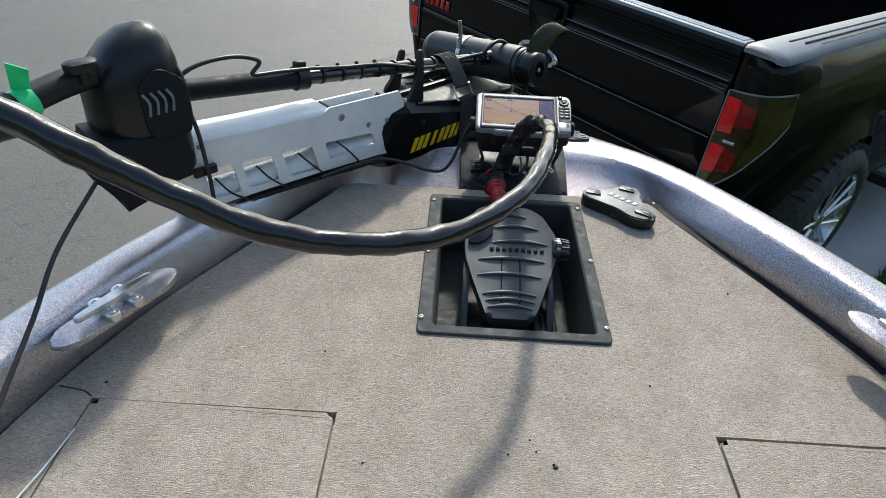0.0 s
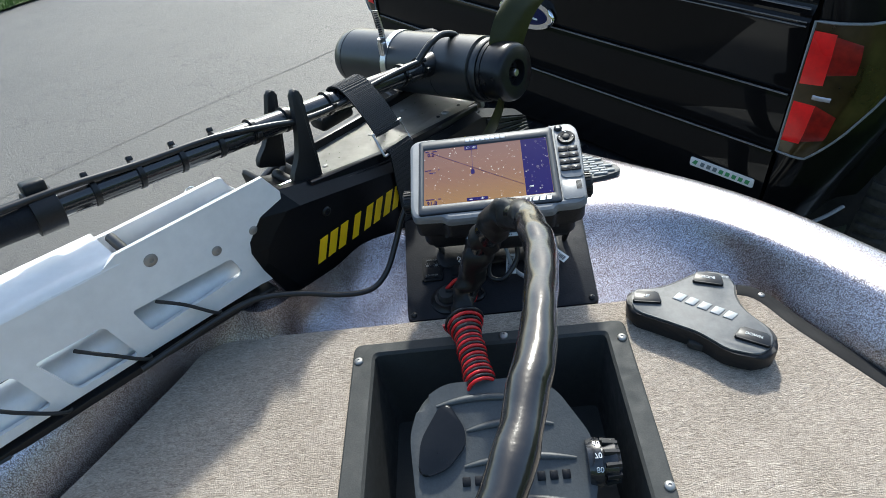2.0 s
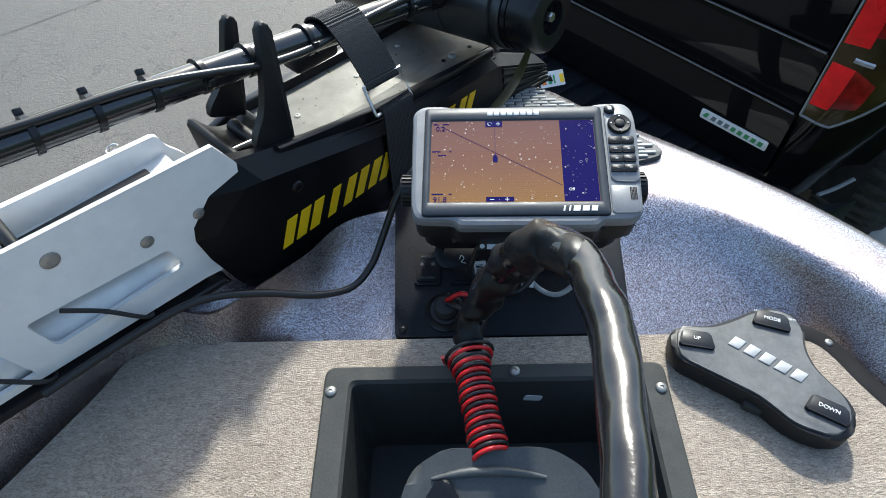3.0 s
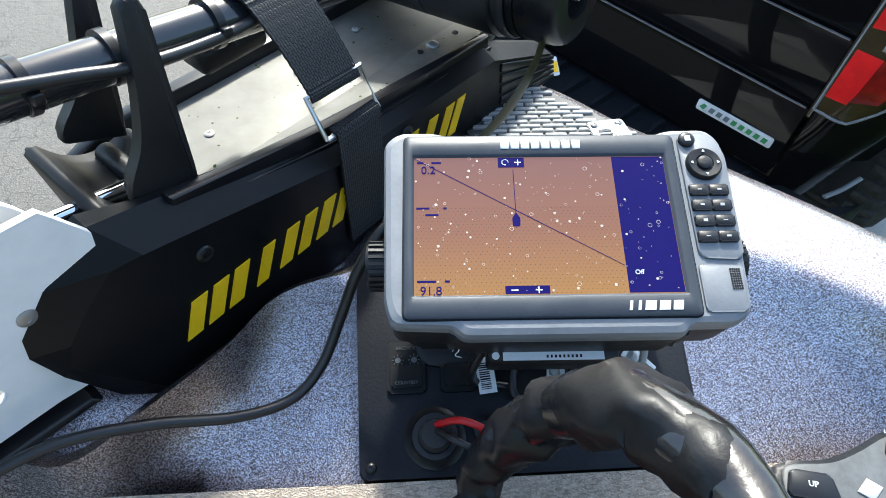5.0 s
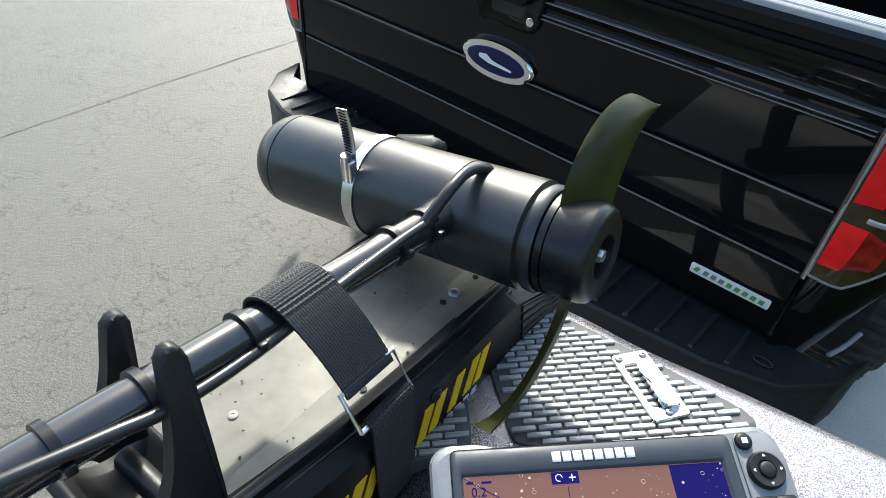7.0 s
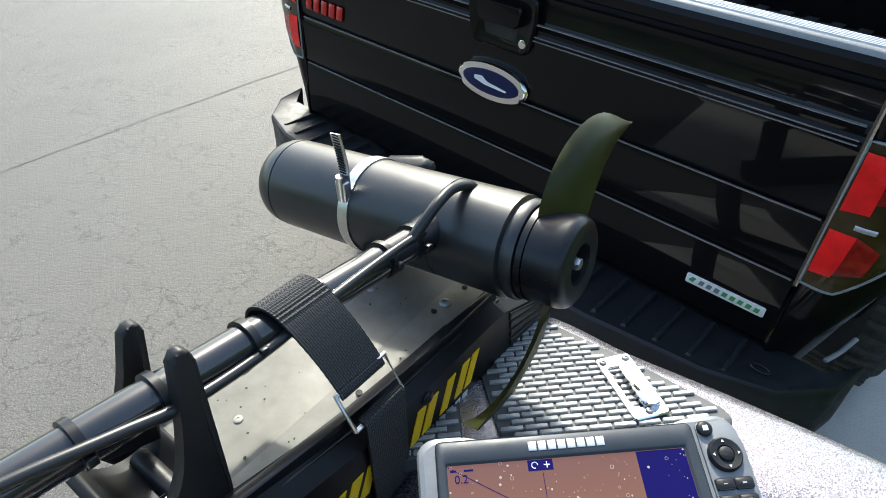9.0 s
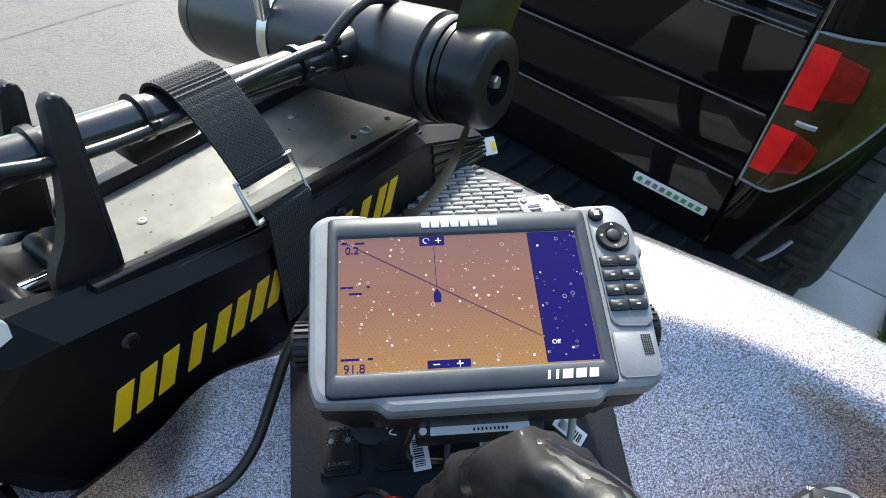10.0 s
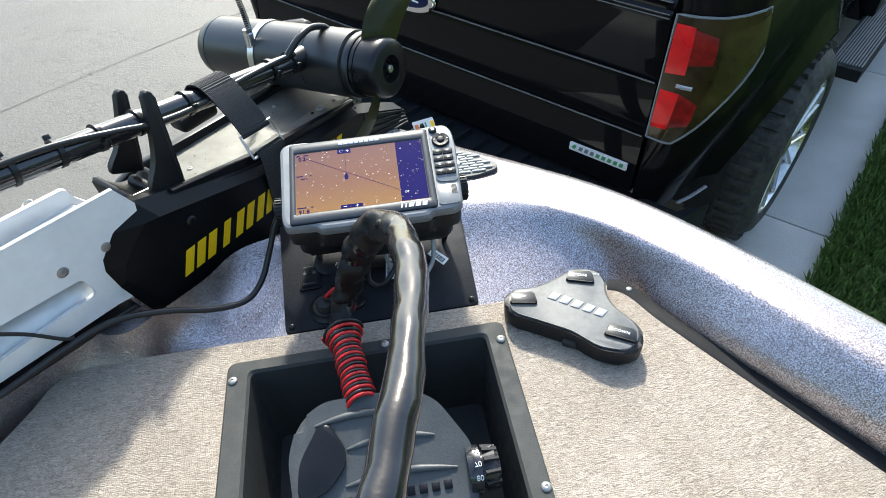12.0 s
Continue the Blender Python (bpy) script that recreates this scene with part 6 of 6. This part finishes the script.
def sweep_x(profile, x0, x1, m, steps=1):
    """A profile of (forward, height) drawn from x0 to x1."""
    bm = bmesh.new()
    rows = [[bm.verts.new(m @ Vector((x0 + (x1 - x0) * i / steps, y, z))) for y, z in profile] for i in range(steps + 1)]
    n = len(profile)
    for a, b in zip(rows, rows[1:]):
        for k in range(n):
            bm.faces.new((a[k], a[(k + 1) % n], b[(k + 1) % n], b[k]))
    bm.faces.new(rows[0][::-1])
    bm.faces.new(rows[-1])
    return bm


def build_truck():
    tk = thing("pickup_truck", TRUCK @ Vector((T_C, 2.0, GROUND)), "glossy black full-size pickup truck seen from behind", "pickup truck")
    # tailgate: one pressed panel with creases
    prof = [(-0.010, -0.575), (-0.014, -0.56), (-0.012, -0.40), (-0.008, -0.386), (-0.002, -0.383), (-0.006, -0.378), (-0.012, -0.366), (-0.013, -0.24), (-0.009, -0.224), (-0.002, -0.220), (-0.007, -0.214), (-0.013, -0.202),
            (-0.016, -0.06), (-0.022, -0.045), (-0.024, -0.036), (-0.018, -0.028), (-0.020, -0.020), (-0.012, -0.012), (-0.006, 0.0), (-0.004, 0.055), (-0.012, 0.068), (-0.020, 0.080), (-0.020, 0.100), (-0.012, 0.112), (0.0, 0.114), (0.055, 0.114), (0.06, 0.105), (0.06, -0.575)]
    gate = part("tailgate", sweep_x(prof, -1.742, -0.006, TRUCK), TRUCK_PAINT, tk, "glossy black pressed tailgate", 30)
    part("gate_cap", sweep_x([(-0.014, 0.112), (-0.010, 0.121), (0.0, 0.125), (0.052, 0.125), (0.058, 0.119), (0.058, 0.112)], -1.74, -0.008, TRUCK), GREY_TRIM, gate, "grey ribbed plastic tailgate cap")
    for k in range(5):
        part("cap_rib", sweep_x([(0.002 + 0.010 * k, 0.125), (0.004 + 0.010 * k, 0.1285), (0.007 + 0.010 * k, 0.1285), (0.009 + 0.010 * k, 0.125)], -1.72, -0.02, TRUCK), ALU_DULL, gate)
    # thin pale metal strips stand in for the highlights along the pressed creases
    for z in (-0.383, -0.2205):
        part("crease_glint", sweep_x([(-0.010, z - 0.0022), (-0.014, z - 0.001), (-0.014, z + 0.001), (-0.010, z + 0.0022)], -1.735, -0.012, TRUCK), CREASE_GLINT, gate)
    for z in (-0.046, -0.036, -0.006):
        part("crease_glint", sweep_x([(-0.018, z - 0.002), (-0.0255, z - 0.001), (-0.0255, z + 0.001), (-0.018, z + 0.002)], -1.735, -0.012, TRUCK), CREASE_GLINT, gate)
    # handle in its cup
    o = round_outline([(-0.958, -0.092), (-0.776, -0.092), (-0.757, -0.02), (-0.757, 0.055), (-0.977, 0.055), (-0.977, -0.02)], 0.022)
    deepest = [(T_C + 0.008 + (x - T_C - 0.008) * 0.80, -0.020 + (z + 0.020) * 0.74) for x, z in o]
    bm = bmesh.new()
    ring_of = [[bm.verts.new(T_BACK @ Vector((x, z, h))) for x, z in pts] for pts, h in ((o, 0.012), (o, 0.026), ([(T_C + 0.008 + (x - T_C - 0.008) * 0.95, -0.020 + (z + 0.020) * 0.94) for x, z in o], 0.031), ([(T_C + 0.008 + (x - T_C - 0.008) * 0.87, -0.020 + (z + 0.020) * 0.84) for x, z in o], 0.030), (deepest, 0.0265))]
    for p, q in zip(ring_of, ring_of[1:]):
        for i in range(len(p)):
            bm.faces.new((p[i], p[(i + 1) % len(p)], q[(i + 1) % len(p)], q[i]))
    bm.faces.new(ring_of[-1])
    part("handle_cup", bm, TRUCK_PAINT, gate, "glossy black handle surround", 40)
    part("handle_recess", prism(round_outline([(-0.915, -0.062), (-0.815, -0.062), (-0.808, -0.022), (-0.922, -0.022)], 0.010), 0.0262, 0.0268, 0.0, T_BACK), BED_LINER, gate)
    part("handle", prism(round_outline([(-0.930, -0.026), (-0.804, -0.026), (-0.794, 0.026), (-0.940, 0.026)], 0.010), 0.027, 0.043, 0.007, T_BACK, 4), TRUCK_PAINT, gate, "glossy black lift handle")
    part("lock", lathe([(0.011, 0), (0.011, 0.003), (0.008, 0.004), (0.001, 0.004)], T_BACK @ pose(-0.790, -0.061, 0.0295), 18), CHROME, gate)
    # oval badge: blue enamel in a chrome rim, with a plain pale bar
    e = [(0.122 * math.cos(k * math.pi / 20), 0.049 * math.sin(k * math.pi / 20)) for k in range(40)]
    bd = part("oval_badge", prism(e, 0.010, 0.0275, 0.0105, T_BACK @ pose(-0.883, -0.192, 0), 3), CHROME, gate, "chrome-rimmed oval badge")
    part("badge_enamel", prism([(x * 0.80, y * 0.68) for x, y in e], 0.0265, 0.029, 0.002, T_BACK @ pose(-0.883, -0.192, 0)), NAVY, bd)
    part("badge_mark", prism(round_outline([(-0.055, -0.002), (-0.02, -0.010), (0.056, -0.013), (0.058, -0.008), (-0.01, 0.000), (-0.03, 0.012), (-0.056, 0.008)], 0.003), 0.0286, 0.0298, 0, T_BACK @ pose(-0.883, -0.192, 0)), WHITE_INK, bd)
    # plate badge with plain green and grey bars
    pl = part("plate_badge", prism(round_outline([(-0.224, -0.510), (-0.030, -0.508), (-0.030, -0.481), (-0.224, -0.483)], 0.004), 0.013, 0.017, 0.001, T_BACK), SATIN_SILVER, gate, "small silver plate badge")
    for k in range(8):
        x = -0.192 + k * 0.0195
        z = -0.502
        part("badge_bar", prism([(x, z), (x + 0.012, z - 0.0006), (x + 0.015, z + 0.0125), (x + 0.003, z + 0.0131)], 0.0168, 0.0176, 0, T_BACK), GREY_INK if k < 3 else GREEN_INK, pl)
    part("badge_bar", prism([(-0.217, -0.500), (-0.205, -0.504), (-0.199, -0.490), (-0.208, -0.488)], 0.0168, 0.0176, 0, T_BACK), GREEN_INK, pl)
    for k in range(5):
        part("red_badge", prism([(-1.708 + 0.040 * k, -0.184), (-1.680 + 0.040 * k, -0.186), (-1.672 + 0.040 * k, -0.141), (-1.700 + 0.040 * k, -0.139)], 0.014, 0.021, 0.002, T_BACK, 1), RED_INK, gate, "plain red badge bar")
    # box sides: rounded corner posts, arch cut-out
    for sx, name in ((1, "right"), (-1, "left")):
        def mx(x):
            return x if sx > 0 else 2 * T_C - x

        def flip(m):
            return m if sx > 0 else m @ Matrix.Translation((0, 0, 2 * T_C)) @ Matrix.Diagonal((1, 1, -1, 1))

        # corner and flank swept by height: plan curve from the gate to the flank
        plan = [(0.004, 0.05), (0.004, -0.006), (0.012, -0.012), (0.052, -0.010), (0.102, 0.006), (0.140, 0.034), (0.165, 0.075), (0.176, 0.13), (0.181, 0.25)]
        shape = [(-0.64, -0.090), (-0.575, -0.072), (-0.50, -0.052), (-0.42, -0.028), (-0.30, 0.006), (-0.20, 0.020), (-0.10, 0.018), (-0.02, 0.008), (0.05, -0.010), (0.085, -0.030), (0.10, -0.046)]
        bm = bmesh.new()
        rows = []
        for z, bulge in shape:
            rows.append([bm.verts.new(TRUCK @ Vector((mx(x + (bulge if x > 0.1 else bulge * x / 0.1)), y, z))) for x, y in plan])
        for a, b in zip(rows, rows[1:]):
            for k in range(len(a) - 1):
                bm.faces.new((a[k], a[k + 1], b[k + 1], b[k]))
        part("corner_post", bm, TRUCK_PAINT, tk, "", 50)
        # flank with wheel arch
        bm = bmesh.new()
        arch_c, arch_z, arch_r = 0.82, -0.765, 0.465
        ys = [0.25 + 0.05 * k for k in range(42)]
        prev = None
        for y in ys:
            dy = y - arch_c
            low = -0.70 if dy > 0 else -0.64
            if abs(dy) < arch_r:
                low = max(low, arch_z + math.sqrt(arch_r ** 2 - dy ** 2))
            col = []
            for k in range(9):
                z = low + (0.10 - low) * k / 8
                bulge = np.interp(z, [s[0] for s in shape], [s[1] for s in shape])
                flare = 0.055 * math.exp(-((math.hypot(dy, z - arch_z) - arch_r) / 0.06) ** 2) if math.hypot(dy, z - arch_z) > arch_r - 0.02 else 0.0
                col.append(bm.verts.new(TRUCK @ Vector((mx(0.181 + float(bulge) + flare), y, z))))
            if prev:
                for k in range(8):
                    bm.faces.new((prev[k], col[k], col[k + 1], prev[k + 1]))
            prev = col
        part("box_side", bm, TRUCK_PAINT, tk, "glossy black box side with flared arch", 50)
        part("inner_wall", side_box(mx(0.0), mx(0.02), 0.05, 2.3, -0.45, 0.10), BED_LINER, tk)
        bm = bmesh.new()
        prev = None
        for k in range(25):
            g = math.radians(-4 + 188 * k / 24)
            pair = [bm.verts.new(T_SIDE @ Vector((arch_c + (arch_r + 0.01) * math.cos(g), arch_z + (arch_r + 0.01) * math.sin(g), mx(x)))) for x in (-0.04, 0.16)]
            if prev:
                bm.faces.new((prev[0], pair[0], pair[1], prev[1]))
            prev = pair
        part("arch_liner", bm, BED_LINER, tk, "black wheel arch liner", 60)
        # rail cap
        prof = [(0.0, 0.098), (0.0, 0.124), (0.02, 0.132), (0.08, 0.130), (0.122, 0.120), (0.141, 0.105), (0.144, 0.092), (0.136, 0.090), (0.128, 0.098), (0.08, 0.099)]
        bm = bmesh.new()
        rows = [[bm.verts.new(TRUCK @ Vector((mx(x * s), y, 0.10 + (z - 0.10) * h))) for x, z in prof] for y, s, h in ((-0.018, 0.86, 0.5), (-0.006, 0.97, 0.9), (0.03, 1.0, 1.0), (2.3, 1.0, 1.0))]
        for a, b in zip(rows, rows[1:]):
            for k in range(len(a)):
                bm.faces.new((a[k], a[(k + 1) % len(a)], b[(k + 1) % len(a)], b[k]))
        bm.faces.new(rows[0]), bm.faces.new(rows[-1][::-1])
        rail = part("rail_cap", bm, GREY_TRIM, tk, "grey plastic bed rail cap with grooves", 40)
        for k in range(3):
            part("rail_groove", side_box(mx(0.06 + 0.03 * k), mx(0.066 + 0.03 * k), 0.15 + 0.06 * k, 2.2, 0.128, 0.1335 - 0.002 * k), BED_LINER, rail)
        # tail lamp wrapping the corner
        def lamp_grid(y_out, z_of, xs, inset):
            b = bmesh.new()
            rows = []
            for i in range(17):
                s = (xs[0] + (xs[1] - xs[0]) * i / 16) * 0.94
                px = np.interp(s, [0, 0.26, 0.52, 0.74, 0.88, 1.0], [0.004, 0.051, 0.102, 0.140, 0.165, 0.175])
                py = np.interp(s, [0, 0.26, 0.52, 0.74, 0.88, 1.0], [-0.012, -0.010, 0.006, 0.034, 0.075, 0.125])
                nx, ny = np.interp(s, [0, 0.5, 1], [0.0, 0.45, 1.0]), -np.interp(s, [0, 0.5, 1], [1.0, 0.9, 0.2])
                z0, z1 = z_of(s)
                col = []
                for k in range(13):
                    z = z0 + (z1 - z0) * k / 12
                    bulge = float(np.interp(z, [q[0] for q in shape], [q[1] for q in shape])) * min(1.0, px / 0.1)
                    dome = y_out + inset * math.sin(math.pi * k / 12) ** 0.5
                    col.append(b.verts.new(TRUCK @ Vector((mx(px + bulge + nx * dome), py + ny * dome, z))))
                rows.append(col)
            for p, q in zip(rows, rows[1:]):
                for k in range(12):
                    b.faces.new((p[k], q[k], q[k + 1], p[k + 1]))
            return b

        def whole(s):
            low = -0.372 - 0.012 * s + 0.62 * max(0.0, s - 0.40) ** 1.35
            high = -0.030 + 0.010 * s + 0.02 * s * s
            return low, high

        lamp = part("tail_lamp", lamp_grid(0.006, whole, (0.0, 1.0), 0.004), SMOKE_LENS, tk, "tail lamp with red and smoked amber lens", 60)
        # each red lens is split in two; its outboard fade is put into the colour
        part("red_lens", lamp_grid(0.0105, lambda s: (-0.180 + 0.03 * s, -0.050), (0.025, 0.27), 0.003), RED_LENS, lamp, "bright red upper lens", 60)
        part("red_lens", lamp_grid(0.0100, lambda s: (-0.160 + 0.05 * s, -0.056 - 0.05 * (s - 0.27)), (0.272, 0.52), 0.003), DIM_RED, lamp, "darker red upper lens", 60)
        part("red_lens", lamp_grid(0.0105, lambda s: (-0.336 + 0.01 * s, -0.225), (0.025, 0.27), 0.003), RED_LENS, lamp, "bright red lower lens", 60)
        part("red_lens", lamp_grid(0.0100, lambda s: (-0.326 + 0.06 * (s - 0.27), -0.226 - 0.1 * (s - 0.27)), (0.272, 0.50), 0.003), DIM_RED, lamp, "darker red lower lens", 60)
        part("reverse_lens", lamp_grid(0.0105, lambda s: (-0.211, -0.199), (0.20, 0.38), 0.003), CLEAR_LENS, lamp, "clear reversing lens", 60)
        rim = []
        for i in range(17):
            s = i / 16 * 0.94
            rim.append((s, whole(s)[0]))
        for i in range(17):
            s = (1 - i / 16) * 0.94
            rim.append((s, whole(s)[1]))
        line = []
        for s, z in rim:
            px = np.interp(s, [0, 0.26, 0.52, 0.74, 0.88, 1.0], [0.004, 0.051, 0.102, 0.140, 0.165, 0.175])
            py = np.interp(s, [0, 0.26, 0.52, 0.74, 0.88, 1.0], [-0.012, -0.010, 0.006, 0.034, 0.075, 0.125])
            nx, ny = np.interp(s, [0, 0.5, 1], [0.0, 0.45, 1.0]), -np.interp(s, [0, 0.5, 1], [1.0, 0.9, 0.2])
            bulge = float(np.interp(z, [q[0] for q in shape], [q[1] for q in shape])) * min(1.0, px / 0.1)
            line.append(TRUCK @ Vector((mx(px + bulge + nx * 0.007), py + ny * 0.007, z)))
        part("lens_rim", tube(line + line[:1], 0.0034, 6), GREY_TRIM, lamp, "grey lamp surround")
        # wheel
        for yy in (arch_c, arch_c + 3.67):
            hubp = TRUCK @ Vector((mx(0.142), yy, -0.75))
            build_wheel(tk, Vector((hubp.x, hubp.y, GROUND + 0.385)), TX * sx)
    # bed floor and front wall
    part("bed_floor", side_box(2 * T_C, 0.0, 0.06, 2.3, -0.47, -0.44), BED_LINER, tk)
    for k in range(12):
        x = 2 * T_C + 0.08 + k * 0.123
        part("floor_rib", side_box(x, x + 0.06, 0.08, 2.28, -0.44, -0.425), BED_LINER, tk)
    part("bed_front", side_box(2 * T_C, 0.0, 2.28, 2.32, -0.47, 0.10), TRUCK_PAINT, tk)
    # chassis and cab beyond the bed
    part("chassis", side_box(2 * T_C + 0.15, -0.15, 0.2, 5.1, -0.80, -0.47), MATT_BLACK, tk)
    cab = [(2.36, -0.75), (2.36, 0.14), (2.50, 0.62), (2.70, 0.66), (4.05, 0.64), (4.70, 0.16), (5.55, 0.06), (5.62, -0.20), (5.60, -0.75)]
    part("cab", prism(cab, 2 * T_C - 0.20, 0.20, 0.03, T_SIDE, 3), TRUCK_PAINT, tk, "black crew cab and bonnet")
    part("rear_window", prism(round_outline([(2 * T_C + 0.12, 0.18), (-0.12, 0.18), (-0.2, 0.55), (2 * T_C + 0.2, 0.55)], 0.05), 0, 0.004, 0, T_BACK @ pose(0, 0, -2.372) @ pose(0, 0, 0, -13, 0, 0) @ pose(0, 0.09, 0.04)), NAVY_GLASS, tk)
    for sx in (1, -1):
        part("running_board", side_box(T_C + sx * 1.03, T_C + sx * 1.185, 1.66, 4.0, -0.775, -0.722), BED_LINER, tk, "black running board with ribbed grey tread")
        for k in range(11):
            part("board_rib", side_box(T_C + sx * (1.045 + 0.0125 * k), T_C + sx * (1.0515 + 0.0125 * k), 1.70, 3.96, -0.722, -0.717), GREY_TRIM, tk)
    # step bumper with ribbed top pad
    outer = [(T_C + s * x, y) for s, pts in ((1, [(0.0, -0.235), (0.50, -0.228), (0.80, -0.19), (0.95, -0.14), (1.045, -0.03), (1.075, 0.10)]), ) for x, y in pts]
    left = [(2 * T_C - x, y) for x, y in outer[::-1]][:-1]
    edge = left + outer
    bm = bmesh.new()
    prof = [(1.0, -0.60), (1.0, -0.625), (0.985, -0.64), (0.975, -0.72), (0.985, -0.735), (0.96, -0.80), (0.86, -0.82)]
    rows = []
    for f, z in [(0.0, -0.598), (0.90, -0.598), (0.96, -0.594)] + prof:
        rows.append([bm.verts.new(TRUCK @ Vector((T_C + (x - T_C) * (0.94 + 0.06 * f), (0.02 if f == 0.0 else 0.0) + y * f, z + (0.012 * abs(x - T_C) if f > 0.5 else 0.0)))) for x, y in edge])
    for a, b in zip(rows, rows[1:]):
        for k in range(len(a) - 1):
            bm.faces.new((a[k], a[k + 1], b[k + 1], b[k]))
    bp = part("bumper", bm, BUMPER, tk, "black step bumper with ribbed tread", 40)
    for k in range(22):
        x = T_C - 0.87 + k * 0.0805
        deep = 0.212 - 0.16 * max(0.0, (abs(x - T_C) - 0.35)) ** 1.6
        rib = [(-deep - 0.006, -0.606), (-deep + 0.012, -0.584), (-0.020, -0.582), (-0.012, -0.602)]
        b = bmesh.new()
        rows = [[b.verts.new(TRUCK @ Vector((x + dx, y, z - dz * (0.0 if z < -0.6 else 1.0)))) for y, z in rib] for dx, dz in ((0.0, 0.018), (0.010, 0.0), (0.018, 0.0), (0.028, 0.018))]
        for p, q in zip(rows, rows[1:]):
            for i in range(3):
                b.faces.new((p[i], p[i + 1], q[i + 1], q[i]))
        part("tread_rib", b, BUMPER, bp, sharp=25)
    part("hook_ring", tube([TRUCK @ Vector((0.02 + 0.022 * math.cos(k * 0.524), -0.09 + 0.012 * math.sin(k * 0.524), -0.585)) for k in range(13)], 0.0025, 6), BLACK_PLASTIC, bp)
    part("bumper_trim", tube(smooth_line([TRUCK @ Vector(p) for p in ((0.122, 0.050, -0.590), (0.140, 0.105, -0.588), (0.156, 0.180, -0.586))]), 0.0065, 8, 0.6), GREY_TRIM, bp, "grey bumper end strip")
    # number plate hung below the gate, unreadable bars only
    pt = part("number_plate", prism(round_outline([(T_C - 0.155, -0.86), (T_C + 0.155, -0.86), (T_C + 0.155, -0.71), (T_C - 0.155, -0.71)], 0.01), 0.242, 0.245, 0, T_BACK), WHITE_INK, bp, "white number plate with green bars")
    bm = bmesh.new()
    for k in range(6):
        add_box(bm, (T_C - 0.125 + 0.043 * k, -0.815, 0.245), (T_C - 0.095 + 0.043 * k, -0.755, 0.2465), 0, T_BACK)
    part("plate_bars", bm, GREEN_INK, pt)
    part("plate_emblem", lathe([(0.02, 0.245), (0.02, 0.247)], T_BACK @ pose(T_C + 0.01, -0.785, 0), 16), ORANGE, pt)


def side_box(x0, x1, y0, y1, z0, z1):
    return box((min(x0, x1), y0, z0), (max(x0, x1), y1, z1), 0.0, TRUCK)


def build_wheel(parent, centre, out):
    m = axis_matrix(centre, out, (0, 0, 1))
    R, W = 0.378, 0.135
    wh = part("wheel", lathe([(0.255, -W), (0.335, -W + 0.01), (0.366, -W + 0.04), (R, -W + 0.062), (R, W - 0.062), (0.366, W - 0.040), (0.335, W - 0.010), (0.300, W), (0.275, W - 0.004), (0.258, W - 0.02), (0.255, 0.0)], m, 72, close=False), TYRE, parent, "treaded black tyre")
    bm = bmesh.new()
    for k in range(46):
        for s in (-1, 1):
            add_box(bm, (-0.008, 0.055 * s - 0.045, R - 0.012), (0.012, 0.055 * s + 0.045, R + 0.012), 0, m @ pose(0, 0, 0, 0, 0, k * 360 / 46 + 4 * s) @ frame_matrix((0, 0, 0), Vector((0, 1, 0)), Vector((0, 0, 1)), Vector((1, 0, 0))))
    tagged(part("tread_block", bm, TYRE, wh), kind="stuff")
    rim = part("rim", lathe([(0.262, W - 0.018), (0.262, W - 0.010), (0.250, W - 0.010), (0.240, W - 0.03), (0.235, -W + 0.02)], m, 56, close=False), STEEL, wh, "bright alloy rim")
    part("brake_back", lathe([(0.235, 0.0), (0.04, 0.02), (0.001, 0.02)], m, 32, close=False), BED_LINER, wh)
    part("hub_cap", lathe([(0.055, W - 0.07), (0.052, W - 0.035), (0.04, W - 0.025), (0.001, W - 0.022)], m, 28), STEEL, wh)
    for k in range(6):
        for s in (-1, 1):
            a0, a1 = math.radians(60 * k + 5 * s), math.radians(60 * k + 14 * s)
            p, q = Vector((0.045 * math.cos(a0), 0.045 * math.sin(a0), W - 0.04)), Vector((0.25 * math.cos(a1), 0.25 * math.sin(a1), W - 0.022))
            part("spoke", tube([m @ p, m @ q], 0.014, 8, 0.6), STEEL, rim)


ALU_DULL = plain("pale_worn_trim", (0.55, 0.56, 0.57), 0.4)
CREASE_GLINT = plain("crease_glint_metal", (0.26, 0.26, 0.27), 0.32, metal=0.6)
CLEAR_LENS = plain("clear_lamp_lens", (0.5, 0.5, 0.5), 0.12, metal=0.5, coat=1.0)
NAVY_GLASS = plain("tinted_glass", (0.01, 0.011, 0.012), 0.08, coat=1.0)
build_truck()
